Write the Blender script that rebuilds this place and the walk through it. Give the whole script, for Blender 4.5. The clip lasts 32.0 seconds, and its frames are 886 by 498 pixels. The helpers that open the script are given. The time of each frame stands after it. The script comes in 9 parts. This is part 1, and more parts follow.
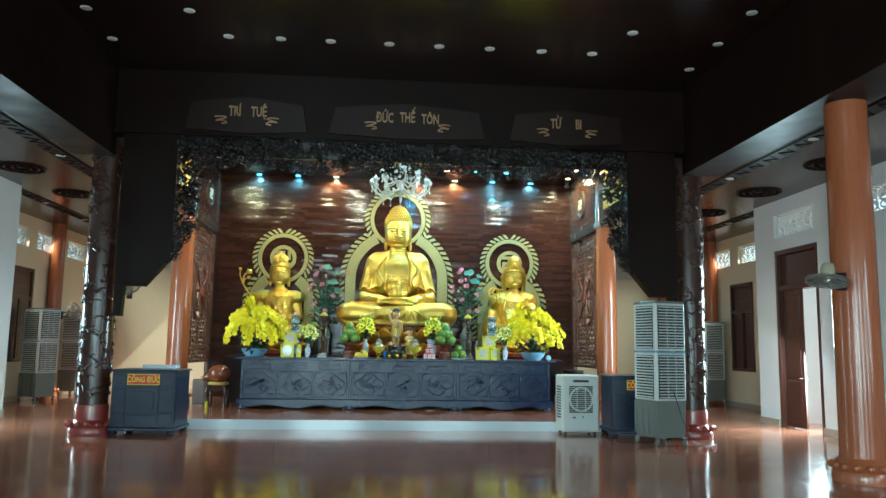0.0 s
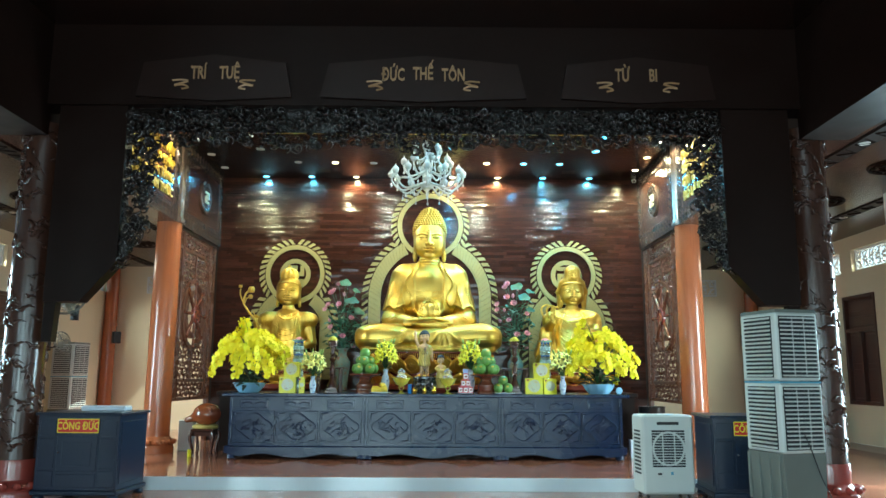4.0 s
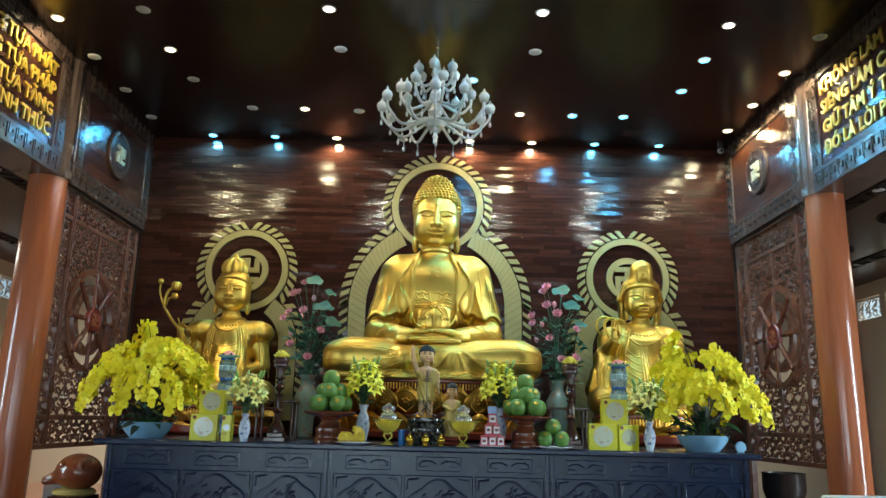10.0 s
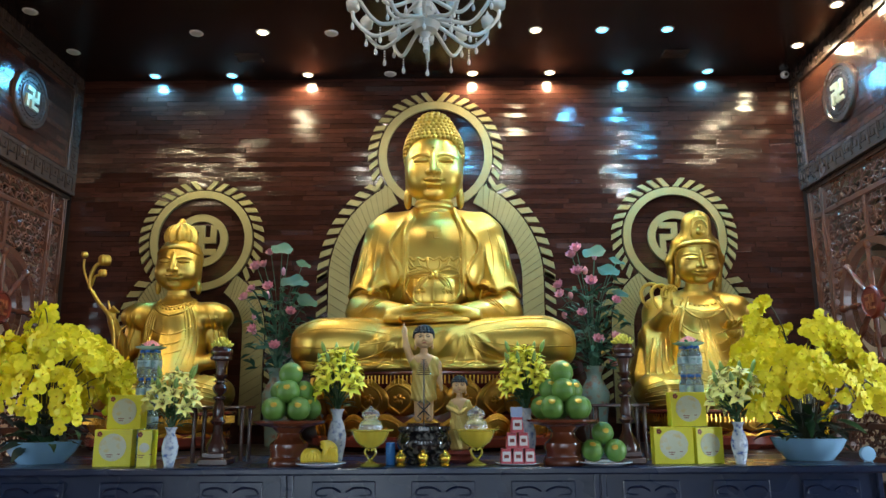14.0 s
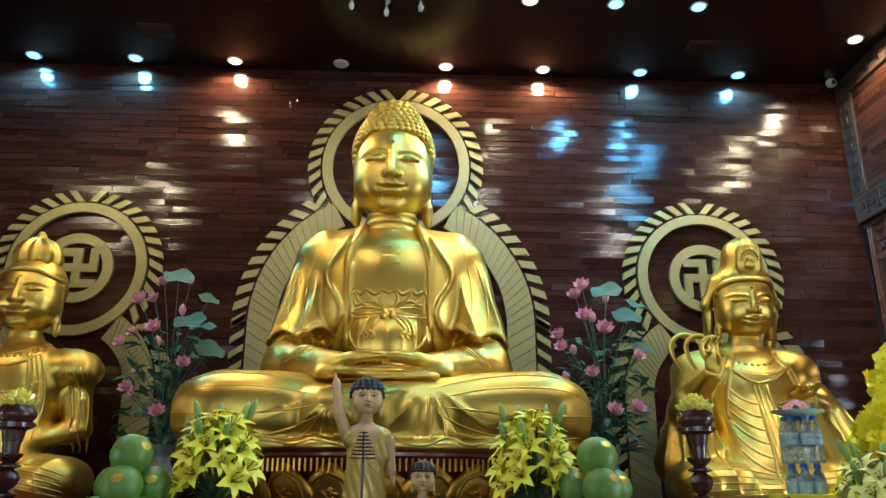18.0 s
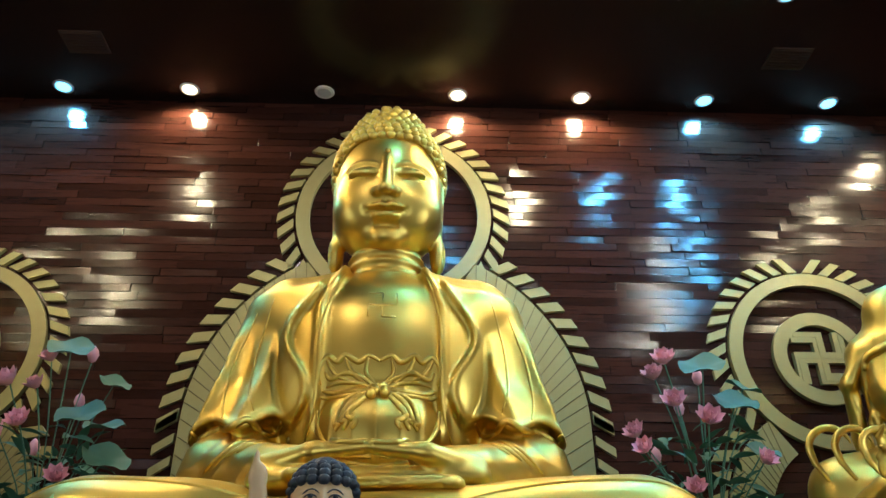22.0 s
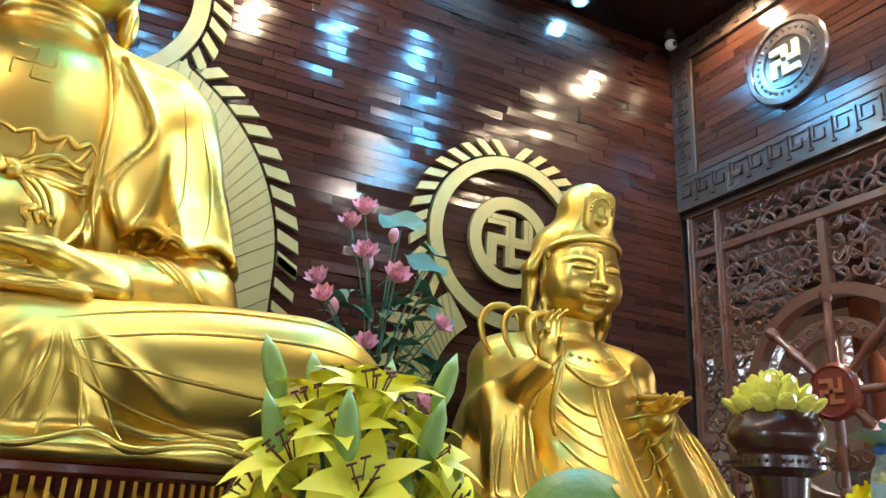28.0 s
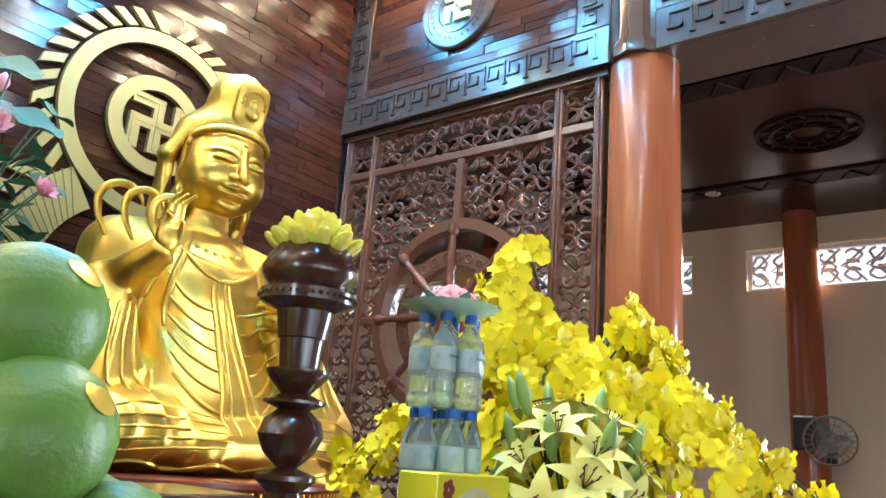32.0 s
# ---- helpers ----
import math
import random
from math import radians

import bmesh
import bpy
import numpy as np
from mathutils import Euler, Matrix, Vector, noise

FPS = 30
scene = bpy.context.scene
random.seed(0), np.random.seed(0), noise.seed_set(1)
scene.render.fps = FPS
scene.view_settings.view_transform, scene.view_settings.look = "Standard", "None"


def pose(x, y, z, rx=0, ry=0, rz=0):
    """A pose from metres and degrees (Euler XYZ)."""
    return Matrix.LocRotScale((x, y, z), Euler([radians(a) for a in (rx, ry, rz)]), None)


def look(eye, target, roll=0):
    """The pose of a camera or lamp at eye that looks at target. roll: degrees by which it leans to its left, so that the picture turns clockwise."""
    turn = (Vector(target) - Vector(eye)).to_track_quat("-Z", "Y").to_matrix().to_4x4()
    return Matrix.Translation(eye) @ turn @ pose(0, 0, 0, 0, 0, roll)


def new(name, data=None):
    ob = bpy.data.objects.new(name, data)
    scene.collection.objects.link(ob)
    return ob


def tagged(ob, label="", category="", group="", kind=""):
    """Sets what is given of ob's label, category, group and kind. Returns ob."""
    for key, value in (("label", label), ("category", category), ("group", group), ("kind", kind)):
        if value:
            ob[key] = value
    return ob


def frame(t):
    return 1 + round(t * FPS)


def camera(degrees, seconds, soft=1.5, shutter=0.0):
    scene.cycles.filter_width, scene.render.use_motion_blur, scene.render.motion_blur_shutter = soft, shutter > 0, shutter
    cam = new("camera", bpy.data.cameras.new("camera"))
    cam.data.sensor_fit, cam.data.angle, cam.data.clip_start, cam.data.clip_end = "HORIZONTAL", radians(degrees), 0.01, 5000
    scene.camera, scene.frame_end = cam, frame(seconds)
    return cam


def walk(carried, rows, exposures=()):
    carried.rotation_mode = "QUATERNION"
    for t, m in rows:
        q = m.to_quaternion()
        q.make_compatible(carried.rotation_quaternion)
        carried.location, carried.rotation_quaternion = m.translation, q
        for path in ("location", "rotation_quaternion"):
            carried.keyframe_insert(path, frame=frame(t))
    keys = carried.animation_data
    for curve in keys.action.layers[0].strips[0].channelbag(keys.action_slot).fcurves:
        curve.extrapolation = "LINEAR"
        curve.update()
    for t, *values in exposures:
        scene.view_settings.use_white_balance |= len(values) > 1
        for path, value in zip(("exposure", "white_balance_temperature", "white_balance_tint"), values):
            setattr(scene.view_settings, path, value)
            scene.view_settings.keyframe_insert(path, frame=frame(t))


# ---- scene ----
cam = camera(60.8, 32.0)
PATH = [
    (0, (-0.433, -1.2, 1.579), (-0.27, 0.777, 1.833), 0.9),
    (0.5, (-0.317, -0.782, 1.586), (-0.159, 1.194, 1.851), 0.6),
    (1, (-0.144, -0.389, 1.593), (-0.024, 1.588, 1.873), 0.5),
    (1.5, (-0.004, -0.012, 1.62), (0.089, 1.964, 1.911), 0.7),
    (2, (0.083, 0.421, 1.626), (0.139, 2.399, 1.918), 0.8),
    (2.5, (0.164, 0.853, 1.592), (0.202, 2.831, 1.887), 0.7),
    (3, (0.178, 1.344, 1.575), (0.22, 3.321, 1.877), 0.3),
    (3.5, (0.175, 1.815, 1.557), (0.194, 3.79, 1.871), 0.2),
    (4, (0.215, 2.25, 1.577), (0.224, 4.222, 1.91), 0.3),
    (4.5, (0.233, 2.703, 1.578), (0.227, 4.667, 1.953), 0.5),
    (6.5, (0.217, 4.443, 1.5), (0.208, 6.397, 1.929), 1.1),
    (7, (0.164, 4.821, 1.491), (0.16, 6.774, 1.921), 1.2),
    (7.5, (0.191, 5.19, 1.504), (0.176, 7.142, 1.937), 1.3),
    (8, (0.189, 5.58, 1.508), (0.189, 7.533, 1.941), 1.5),
    (8.5, (0.158, 5.985, 1.496), (0.158, 7.939, 1.926), 1.5),
    (9, (0.152, 6.421, 1.515), (0.149, 8.375, 1.942), 1.6),
    (9.5, (0.126, 6.837, 1.536), (0.123, 8.79, 1.967), 1.5),
    (10, (0.121, 7.241, 1.535), (0.118, 9.19, 1.981), 1.4),
    (10.5, (0.11, 7.587, 1.548), (0.127, 9.533, 2.01), 1.3),
    (11, (0.06, 7.925, 1.553), (0.085, 9.867, 2.028), 1.1),
    (11.5, (0.105, 8.243, 1.574), (0.106, 10.186, 2.045), 0.9),
    (12, (0.141, 8.517, 1.585), (0.141, 10.466, 2.037), 0.7),
    (12.5, (0.146, 8.808, 1.61), (0.152, 10.762, 2.036), 0.2),
    (13, (0.186, 9.099, 1.622), (0.177, 11.057, 2.028), -0.0),
    (13.5, (0.209, 9.354, 1.645), (0.196, 11.314, 2.04), -0.1),
    (14, (0.18, 9.621, 1.72), (0.162, 11.579, 2.127), -0.3),
    (14.5, (0.187, 9.862, 1.772), (0.172, 11.815, 2.205), 0.0),
    (15, (0.197, 10.159, 1.822), (0.211, 12.106, 2.28), 0.4),
    (15.5, (0.127, 10.439, 1.859), (0.176, 12.378, 2.347), 0.2),
    (17.5, (0.115, 11.671, 1.817), (0.206, 13.591, 2.369), -0.1),
    (18, (0.174, 12.026, 1.832), (0.257, 13.931, 2.437), 0.3),
    (18.5, (0.158, 12.35, 1.837), (0.252, 14.242, 2.478), 0.3),
    (19, (0.172, 12.593, 1.826), (0.275, 14.482, 2.475), 0.2),
    (19.5, (0.198, 12.857, 1.876), (0.3, 14.746, 2.526), -0.0),
    (20, (0.198, 13.0, 1.92), (0.284, 14.89, 2.568), 0.5),
    (20.5, (0.17, 13.233, 1.937), (0.265, 15.109, 2.624), 0.7),
    (21, (0.143, 13.5, 1.947), (0.22, 15.351, 2.701), 0.4),
    (21.5, (0.184, 13.826, 1.951), (0.249, 15.632, 2.808), -0.0),
    (22, (0.184, 14.146, 1.938), (0.252, 15.899, 2.899), -0.2),
    (22.5, (0.189, 14.438, 1.956), (0.237, 16.137, 3.011), 0.1),
    (23, (0.251, 14.682, 1.978), (0.238, 16.356, 3.072), 0.9),
    (23.5, (0.244, 14.766, 2.024), (0.215, 16.447, 3.108), 1.2),
    (24, (0.222, 14.744, 2.059), (0.215, 16.455, 3.095), 1.1),
    (24.5, (0.186, 14.703, 2.085), (0.184, 16.469, 3.022), 1.6),
    (26.5, (0.23, 14.525, 2.066), (0.419, 16.372, 2.809), 3.8),
    (27, (0.213, 14.609, 2.064), (0.636, 16.421, 2.798), 3.5),
    (27.5, (0.266, 14.629, 2.03), (0.938, 16.383, 2.718), 2.8),
    (28, (0.35, 14.658, 2.006), (1.181, 16.363, 2.641), 3.2),
    (28.5, (0.407, 14.673, 1.985), (1.341, 16.338, 2.58), 2.9),
    (29, (0.453, 14.684, 1.97), (1.481, 16.31, 2.518), 2.3),
    (29.5, (0.488, 14.684, 1.953), (1.584, 16.273, 2.475), 2.1),
    (30, (0.513, 14.67, 1.931), (1.697, 16.199, 2.441), 2.4),
    (30.5, (0.539, 14.662, 1.915), (1.808, 16.108, 2.462), 2.8),
    (31, (0.565, 14.648, 1.898), (1.937, 15.99, 2.459), 3.2),
    (31.5, (0.619, 14.628, 1.869), (2.073, 15.889, 2.414), 3.9),
    (32, (0.64, 14.625, 1.85), (2.143, 15.835, 2.377), 4.5),
]
EXPOSURES = [(0, 0.85, 6300, -9), (4.5, 0.95, 6300, -7), (7, 0.8, 6380, -4), (10, 0.15, 6500, 4), (13, 0.05, 6550, 12), (18, -0.12, 6580, 14), (20, -0.25, 6580, 12), (24.5, -0.25, 6580, 12), (27, -0.5, 6700, 16), (28, 0.4, 6750, 20), (29, 0.1, 6700, 20), (30, -0.05, 6650, 16), (31, 0.1, 6650, 16), (32, 0.88, 6750, 20)]
walk(cam, [(t, look(eye, target, roll)) for t, eye, target, roll in PATH], exposures=EXPOSURES)

# ---- world, sun, large lights ----
world = bpy.data.worlds.new("world")
scene.world = world
world.use_nodes = True
wn = world.node_tree
sky = wn.nodes.new("ShaderNodeTexSky")
sky.sky_type, sky.sun_disc = "NISHITA", False
sky.sun_elevation, sky.sun_rotation = radians(48), radians(78)
wn.links.new(sky.outputs[0], wn.nodes["Background"].inputs[0])
wn.nodes["Background"].inputs[1].default_value = 0.12


def lamp(name, kind, m, energy, colour, **more):
    data = bpy.data.lights.new(name, kind)
    data.energy, data.color = energy, colour
    for key, value in more.items():
        setattr(data, key, value)
    ob = new(name, data)
    ob.matrix_world = m
    return ob


lamp("sun", "SUN", look((30, 6, 33), (0, 12, 0)), 4.0, (1.0, 0.95, 0.88), angle=radians(0.6))
# sky light through the open front of the hall and through the aisle windows
DAY = (0.66, 0.85, 1.0)
for x, wide, power in ((-7.0, 2.4, 190), (-2.6, 2.6, 190), (2.6, 2.6, 100), (7.0, 2.4, 90)):
    lamp("front_daylight", "AREA", look((x, -5.9, 2.0), (x, 1.5, 0.0)), power * 1.7, DAY, shape="RECTANGLE", size=wide, size_y=3.3)
for x, y, power in ((8.06, 13.25, 380), (-8.06, 13.25, 170), (8.0, 3.0, 110), (-8.0, 3.0, 150)):
    lamp("door_daylight", "AREA", look((x, y, 1.8), (x * 0.45, y + (0.6 if y > 9 else 0), 0.0)), power, DAY, shape="RECTANGLE", size=0.8, size_y=3.2)
for x, power in ((9.6, 95), (-9.6, 110)):
    lamp("vent_daylight", "AREA", look((x, 20.2, 4.25), (x * 0.4, 20.2, -2.0)), power, (1.0, 0.97, 0.88), shape="RECTANGLE", size=8.0, size_y=0.45, spread=radians(95))

COOL, WARM, WHITE = (0.10, 0.55, 1.0), (1.0, 0.84, 0.52), (1.0, 0.93, 0.80)
CEIL = 6.07
# ceiling spots of the sanctum: x, y, colour (None: switched off)
SPOTS = [(-3.75, 19.02, COOL), (-2.72, 19.02, COOL), (-1.70, 19.02, WARM), (-0.6, 19.02, None), (0.50, 19.02, WARM),
         (1.53, 19.02, WARM), (2.57, 19.02, COOL), (3.63, 19.02, COOL),
         (-2.02, 17.84, WARM), (1.21, 17.85, WARM), (2.0, 17.86, COOL), (2.77, 17.86, COOL), (-1.21, 17.88, None), (-2.81, 17.85, None),
         (0.45, 16.73, COOL), (3.35, 16.92, COOL), (3.35, 16.0, COOL), (-3.42, 16.05, WARM), (-3.4, 16.91, None),
         (-1.24, 15.94, None), (1.2, 15.89, None), (-1.25, 14.99, WHITE), (1.17, 14.96, WHITE), (3.34, 15.14, WHITE), (-3.4, 15.1, None),
         (0.44, 14.3, COOL), (4.5, 16.3, WARM), (4.5, 17.33, WARM), (4.5, 18.3, WARM), (4.5, 15.36, None),
         (-4.5, 15.33, WARM), (-4.5, 16.3, None), (-4.5, 17.31, None), (-4.5, 18.3, None)]
SPOT_WATTS = 84
for x, y, colour in SPOTS:
    if colour:
        aim_y = y + (1.4 if y < 15.5 else 0.001)
        lamp("spot_light", "SPOT", look((x, y, CEIL - 0.05), (x, aim_y, 2.5)), SPOT_WATTS, colour, spot_size=radians(166), spot_blend=0.45, shadow_soft_size=0.06)

# ---- materials ----


def material(name, base, rough=0.5, metal=0.0, vary=0.12, scale=6.0, grain=None, bump=0.0, bump_scale=40.0, coat=0.0, island=0.0, per_object=0.0, rough_vary=0.0, second=None, second_amount=0.0, spec=0.5, emit=None, transmission=0.0, sheen=0.0, subsurface=0.0):
    """A node material: base colour with two scales of variation, optional stretched grain, bump and coat."""
    m = bpy.data.materials.new(name)
    m.use_nodes = True
    nt = m.node_tree
    p = nt.nodes["Principled BSDF"]
    p.inputs["Roughness"].default_value, p.inputs["Metallic"].default_value = rough, metal
    p.inputs["Specular IOR Level"].default_value = spec
    p.inputs["Coat Weight"].default_value, p.inputs["Coat Roughness"].default_value = coat, 0.08
    p.inputs["Transmission Weight"].default_value = transmission
    p.inputs["Subsurface Weight"].default_value = subsurface
    if subsurface:
        p.inputs["Subsurface Scale"].default_value = 0.02
    link, node = nt.links.new, nt.nodes.new
    coords = node("ShaderNodeTexCoord")
    at = coords.outputs["Object"]
    if grain:
        mp = node("ShaderNodeMapping")
        mp.inputs["Scale"].default_value = grain
        link(at, mp.inputs[0])
        at_grain = mp.outputs[0]
    else:
        at_grain = at
    big = node("ShaderNodeTexNoise")
    big.inputs["Scale"].default_value, big.inputs["Detail"].default_value = scale * 0.25, 3
    link(at, big.inputs["Vector"])
    fine = node("ShaderNodeTexNoise")
    fine.inputs["Scale"].default_value, fine.inputs["Detail"].default_value = scale, 6
    link(at_grain, fine.inputs["Vector"])
    mean = node("ShaderNodeMath")
    mean.operation = "ADD"
    link(big.outputs[0], mean.inputs[0]), link(fine.outputs[0], mean.inputs[1])
    value = mean.outputs[0]
    offset = 1.0 - vary
    if island or per_object:
        rnd = node("ShaderNodeNewGeometry").outputs["Random Per Island"] if island else node("ShaderNodeObjectInfo").outputs["Random"]
        mul = node("ShaderNodeMath")
        mul.operation = "MULTIPLY_ADD"
        link(rnd, mul.inputs[0])
        mul.inputs[1].default_value = (island or per_object) / max(vary, 0.01) 
        link(value, mul.inputs[2])
        value = mul.outputs[0]
        offset -= (island or per_object) * 0.5
    shade = node("ShaderNodeMath")
    shade.operation = "MULTIPLY_ADD"
    link(value, shade.inputs[0])
    shade.inputs[1].default_value, shade.inputs[2].default_value = vary, offset
    hsv = node("ShaderNodeHueSaturation")
    hsv.inputs["Color"].default_value = (*base, 1)
    link(shade.outputs[0], hsv.inputs["Value"])
    colour = hsv.outputs[0]
    if second:
        mix = node("ShaderNodeMix")
        mix.data_type = "RGBA"
        ramp = node("ShaderNodeMapRange")
        ramp.inputs[1].default_value, ramp.inputs[2].default_value = 0.5, 0.68
        ramp.inputs[4].default_value = second_amount
        link(fine.outputs[0], ramp.inputs[0]), link(ramp.outputs[0], mix.inputs[0])
        link(colour, mix.inputs[6])
        mix.inputs[7].default_value = (*second, 1)
        colour = mix.outputs[2]
    link(colour, p.inputs["Base Color"])
    if rough_vary:
        rr = node("ShaderNodeMapRange")
        rr.inputs[1].default_value, rr.inputs[2].default_value = 0.3, 0.7
        rr.inputs[3].default_value, rr.inputs[4].default_value = max(0.02, rough - rough_vary), rough + rough_vary
        link(big.outputs[0], rr.inputs[0]), link(rr.outputs[0], p.inputs["Roughness"])
    if bump:
        bn = node("ShaderNodeTexNoise")
        bn.inputs["Scale"].default_value, bn.inputs["Detail"].default_value = bump_scale, 4
        link(at_grain, bn.inputs["Vector"])
        bb = node("ShaderNodeBump")
        bb.inputs["Strength"].default_value, bb.inputs["Distance"].default_value = bump, 0.01
        link(bn.outputs[0], bb.inputs["Height"]), link(bb.outputs[0], p.inputs["Normal"])
    if emit:
        p.inputs["Emission Color"].default_value, p.inputs["Emission Strength"].default_value = (*emit[0], 1), emit[1]
    return m


DARK_WOOD = material("dark_lacquered_wood", (0.012, 0.0055, 0.004), 0.42, vary=0.3, scale=7, grain=(1, 1, 6), bump=0.05, rough_vary=0.08, spec=0.12)
CARVED = material("black_carved_wood", (0.012, 0.008, 0.0065), 0.20, vary=0.3, scale=14, bump=0.1, bump_scale=60)
FRIEZE = material("smoked_carved_wood", (0.062, 0.040, 0.032), 0.22, vary=0.25, scale=10, bump=0.06, rough_vary=0.06)
PLANK_WALL = material("rosewood_wall_plank", (0.043, 0.0150, 0.0105), 0.14, vary=0.5, scale=5, grain=(1.0, 6, 9), bump=0.09, bump_scale=9, per_object=0.75, second=(0.012, 0.005, 0.004), second_amount=0.55, rough_vary=0.03, spec=0.38)
PLANK_WALL_JOINED = material("rosewood_wall_planks", (0.043, 0.0150, 0.0105), 0.14, vary=0.5, scale=5, grain=(1.0, 6, 9), bump=0.09, bump_scale=9, island=0.75, second=(0.012, 0.005, 0.004), second_amount=0.55, rough_vary=0.03, spec=0.38)
PLANK_SIDE = material("rosewood_frieze_planks", (0.060, 0.022, 0.014), 0.16, vary=0.45, scale=5, grain=(6, 1.0, 9), bump=0.08, bump_scale=16, island=0.8, second=(0.02, 0.009, 0.006), second_amount=0.5)
JOINT = material("dark_joint", (0.012, 0.006, 0.005), 0.7)
FLOOR_PLANK = material("polished_floor_board", (0.25, 0.095, 0.058), 0.11, vary=0.4, scale=4, grain=(1.0, 9, 9), bump=0.02, bump_scale=10, per_object=0.45, second=(0.035, 0.014, 0.009), second_amount=0.5, rough_vary=0.04)
FLOOR_JOINED = material("polished_floor_boards", (0.25, 0.095, 0.058), 0.11, vary=0.4, scale=4, grain=(1.0, 9, 9), bump=0.02, bump_scale=10, island=0.45, second=(0.035, 0.014, 0.009), second_amount=0.5, rough_vary=0.04)
COLUMN_WOOD = material("orange_brown_column_wood", (0.34, 0.10, 0.042), 0.16, vary=0.22, scale=5, grain=(5, 5, 0.35), bump=0.03, second=(0.22, 0.06, 0.028), second_amount=0.5, rough_vary=0.04)
SCREEN_WOOD = material("brown_carved_screen_wood", (0.115, 0.042, 0.024), 0.30, vary=0.25, scale=9, grain=(3, 3, 1), bump=0.06, rough_vary=0.06)
WALL_PAINT = material("cream_wall_paint", (0.72, 0.64, 0.46), 0.6, vary=0.05, scale=3, bump=0.03, bump_scale=120)
WHITE_PAINT = material("white_wall_paint", (0.66, 0.67, 0.68), 0.55, vary=0.05, scale=3, bump=0.03, bump_scale=120)
CEILING_WOOD = material("dark_ceiling_wood", (0.016, 0.008, 0.006), 0.22, vary=0.3, scale=4, grain=(1, 7, 1), bump=0.02)
AISLE_CEILING = material("glossy_aisle_ceiling_wood", (0.030, 0.012, 0.009), 0.22, vary=0.3, scale=4, grain=(8, 0.8, 1), bump=0.03, island=0.25, spec=0.25)
RISER = material("pale_riser_tile", (0.58, 0.66, 0.70), 0.10, vary=0.06, scale=3)
SKIRT = material("pale_stone_skirting", (0.36, 0.31, 0.25), 0.35, vary=0.12, scale=8)
VENT_WHITE = material("white_breeze_block", (0.70, 0.72, 0.72), 0.6, vary=0.06)
GROUND = material("outdoor_paving", (0.42, 0.40, 0.37), 0.8, vary=0.2, scale=2)

# ---- mesh helpers ----


def box(bm, x0, x1, y0, y1, z0, z1, bevel=0.0):
    """A box between two corners, with its edges cut at 45 degrees where bevel is given."""
    vs = [bm.verts.new((x, y, z)) for x in (x0, x1) for y in (y0, y1) for z in (z0, z1)]
    fs = [bm.faces.new([vs[i] for i in q]) for q in ((0, 1, 3, 2), (4, 6, 7, 5), (0, 4, 5, 1), (2, 3, 7, 6), (0, 2, 6, 4), (1, 5, 7, 3))]
    if bevel:
        es = {e for f in fs for e in f.edges}
        bmesh.ops.bevel(bm, geom=list(es), offset=bevel, segments=1, affect="EDGES", clamp_overlap=True)


def lathe(bm, profile, segs=24, m=None, wave=None):
    """A turned body from (radius, height) pairs. wave(angle, index) scales the radius."""
    rings = []
    for i, (r, z) in enumerate(profile):
        if r < 1e-5:
            rings.append([bm.verts.new((0, 0, z))])
        else:
            rings.append([bm.verts.new((r * (wave(2 * math.pi * k / segs, i) if wave else 1) * math.cos(2 * math.pi * k / segs), r * (wave(2 * math.pi * k / segs, i) if wave else 1) * math.sin(2 * math.pi * k / segs), z)) for k in range(segs)])
    for a, b in zip(rings, rings[1:]):
        if len(a) == 1 and len(b) == 1:
            continue
        for k in range(segs):
            n = (k + 1) % segs
            if len(a) == 1:
                bm.faces.new((a[0], b[n], b[k]))
            elif len(b) == 1:
                bm.faces.new((a[k], a[n], b[0]))
            else:
                bm.faces.new((a[k], a[n], b[n], b[k]))
    for ring, flip in ((rings[0], True), (rings[-1], False)):
        if len(ring) > 1:
            bm.faces.new(ring[::-1] if flip else ring)
    if m is not None:
        bmesh.ops.transform(bm, matrix=m, verts=[v for ring in rings for v in ring])


def tube(bm, pts, radius, segs=6, closed=False, flat=1.0):
    """A tube along pts; radius is a number or one for each point; flat squashes it sideways."""
    pts = [Vector(p) for p in pts]
    n = len(pts)
    rings, up = [], Vector((0.13, 0.21, 0.97))
    for i, p in enumerate(pts):
        a, b = pts[(i - 1) % n if closed else max(i - 1, 0)], pts[(i + 1) % n if closed else min(i + 1, n - 1)]
        d = (b - a)
        if d.length < 1e-9:
            d = Vector((0, 0, 1))
        d.normalize()
        s = d.cross(up)
        if s.length < 0.05:
            s = d.cross(Vector((1, 0, 0)))
        s.normalize()
        u = s.cross(d)
        up = u
        r = radius[i] if isinstance(radius, (list, tuple)) else radius
        rings.append([bm.verts.new(p + r * (math.cos(2 * math.pi * k / segs) * s * flat + math.sin(2 * math.pi * k / segs) * u)) for k in range(segs)])
    pairs = list(zip(rings, rings[1:])) + ([(rings[-1], rings[0])] if closed else [])
    for a, b in pairs:
        for k in range(segs):
            bm.faces.new((a[k], a[(k + 1) % segs], b[(k + 1) % segs], b[k]))
    if not closed:
        bm.faces.new(rings[0][::-1]), bm.faces.new(rings[-1])


def ball(bm, c, r, u=12, v=8, m=None):
    """An ellipsoid at c with radii r (a number or three)."""
    r = (r, r, r) if isinstance(r, (int, float)) else r
    res = bmesh.ops.create_uvsphere(bm, u_segments=u, v_segments=v, radius=1, matrix=Matrix.Translation(c) @ (m or Matrix()) @ Matrix.Diagonal((*r, 1)))
    return res["verts"]


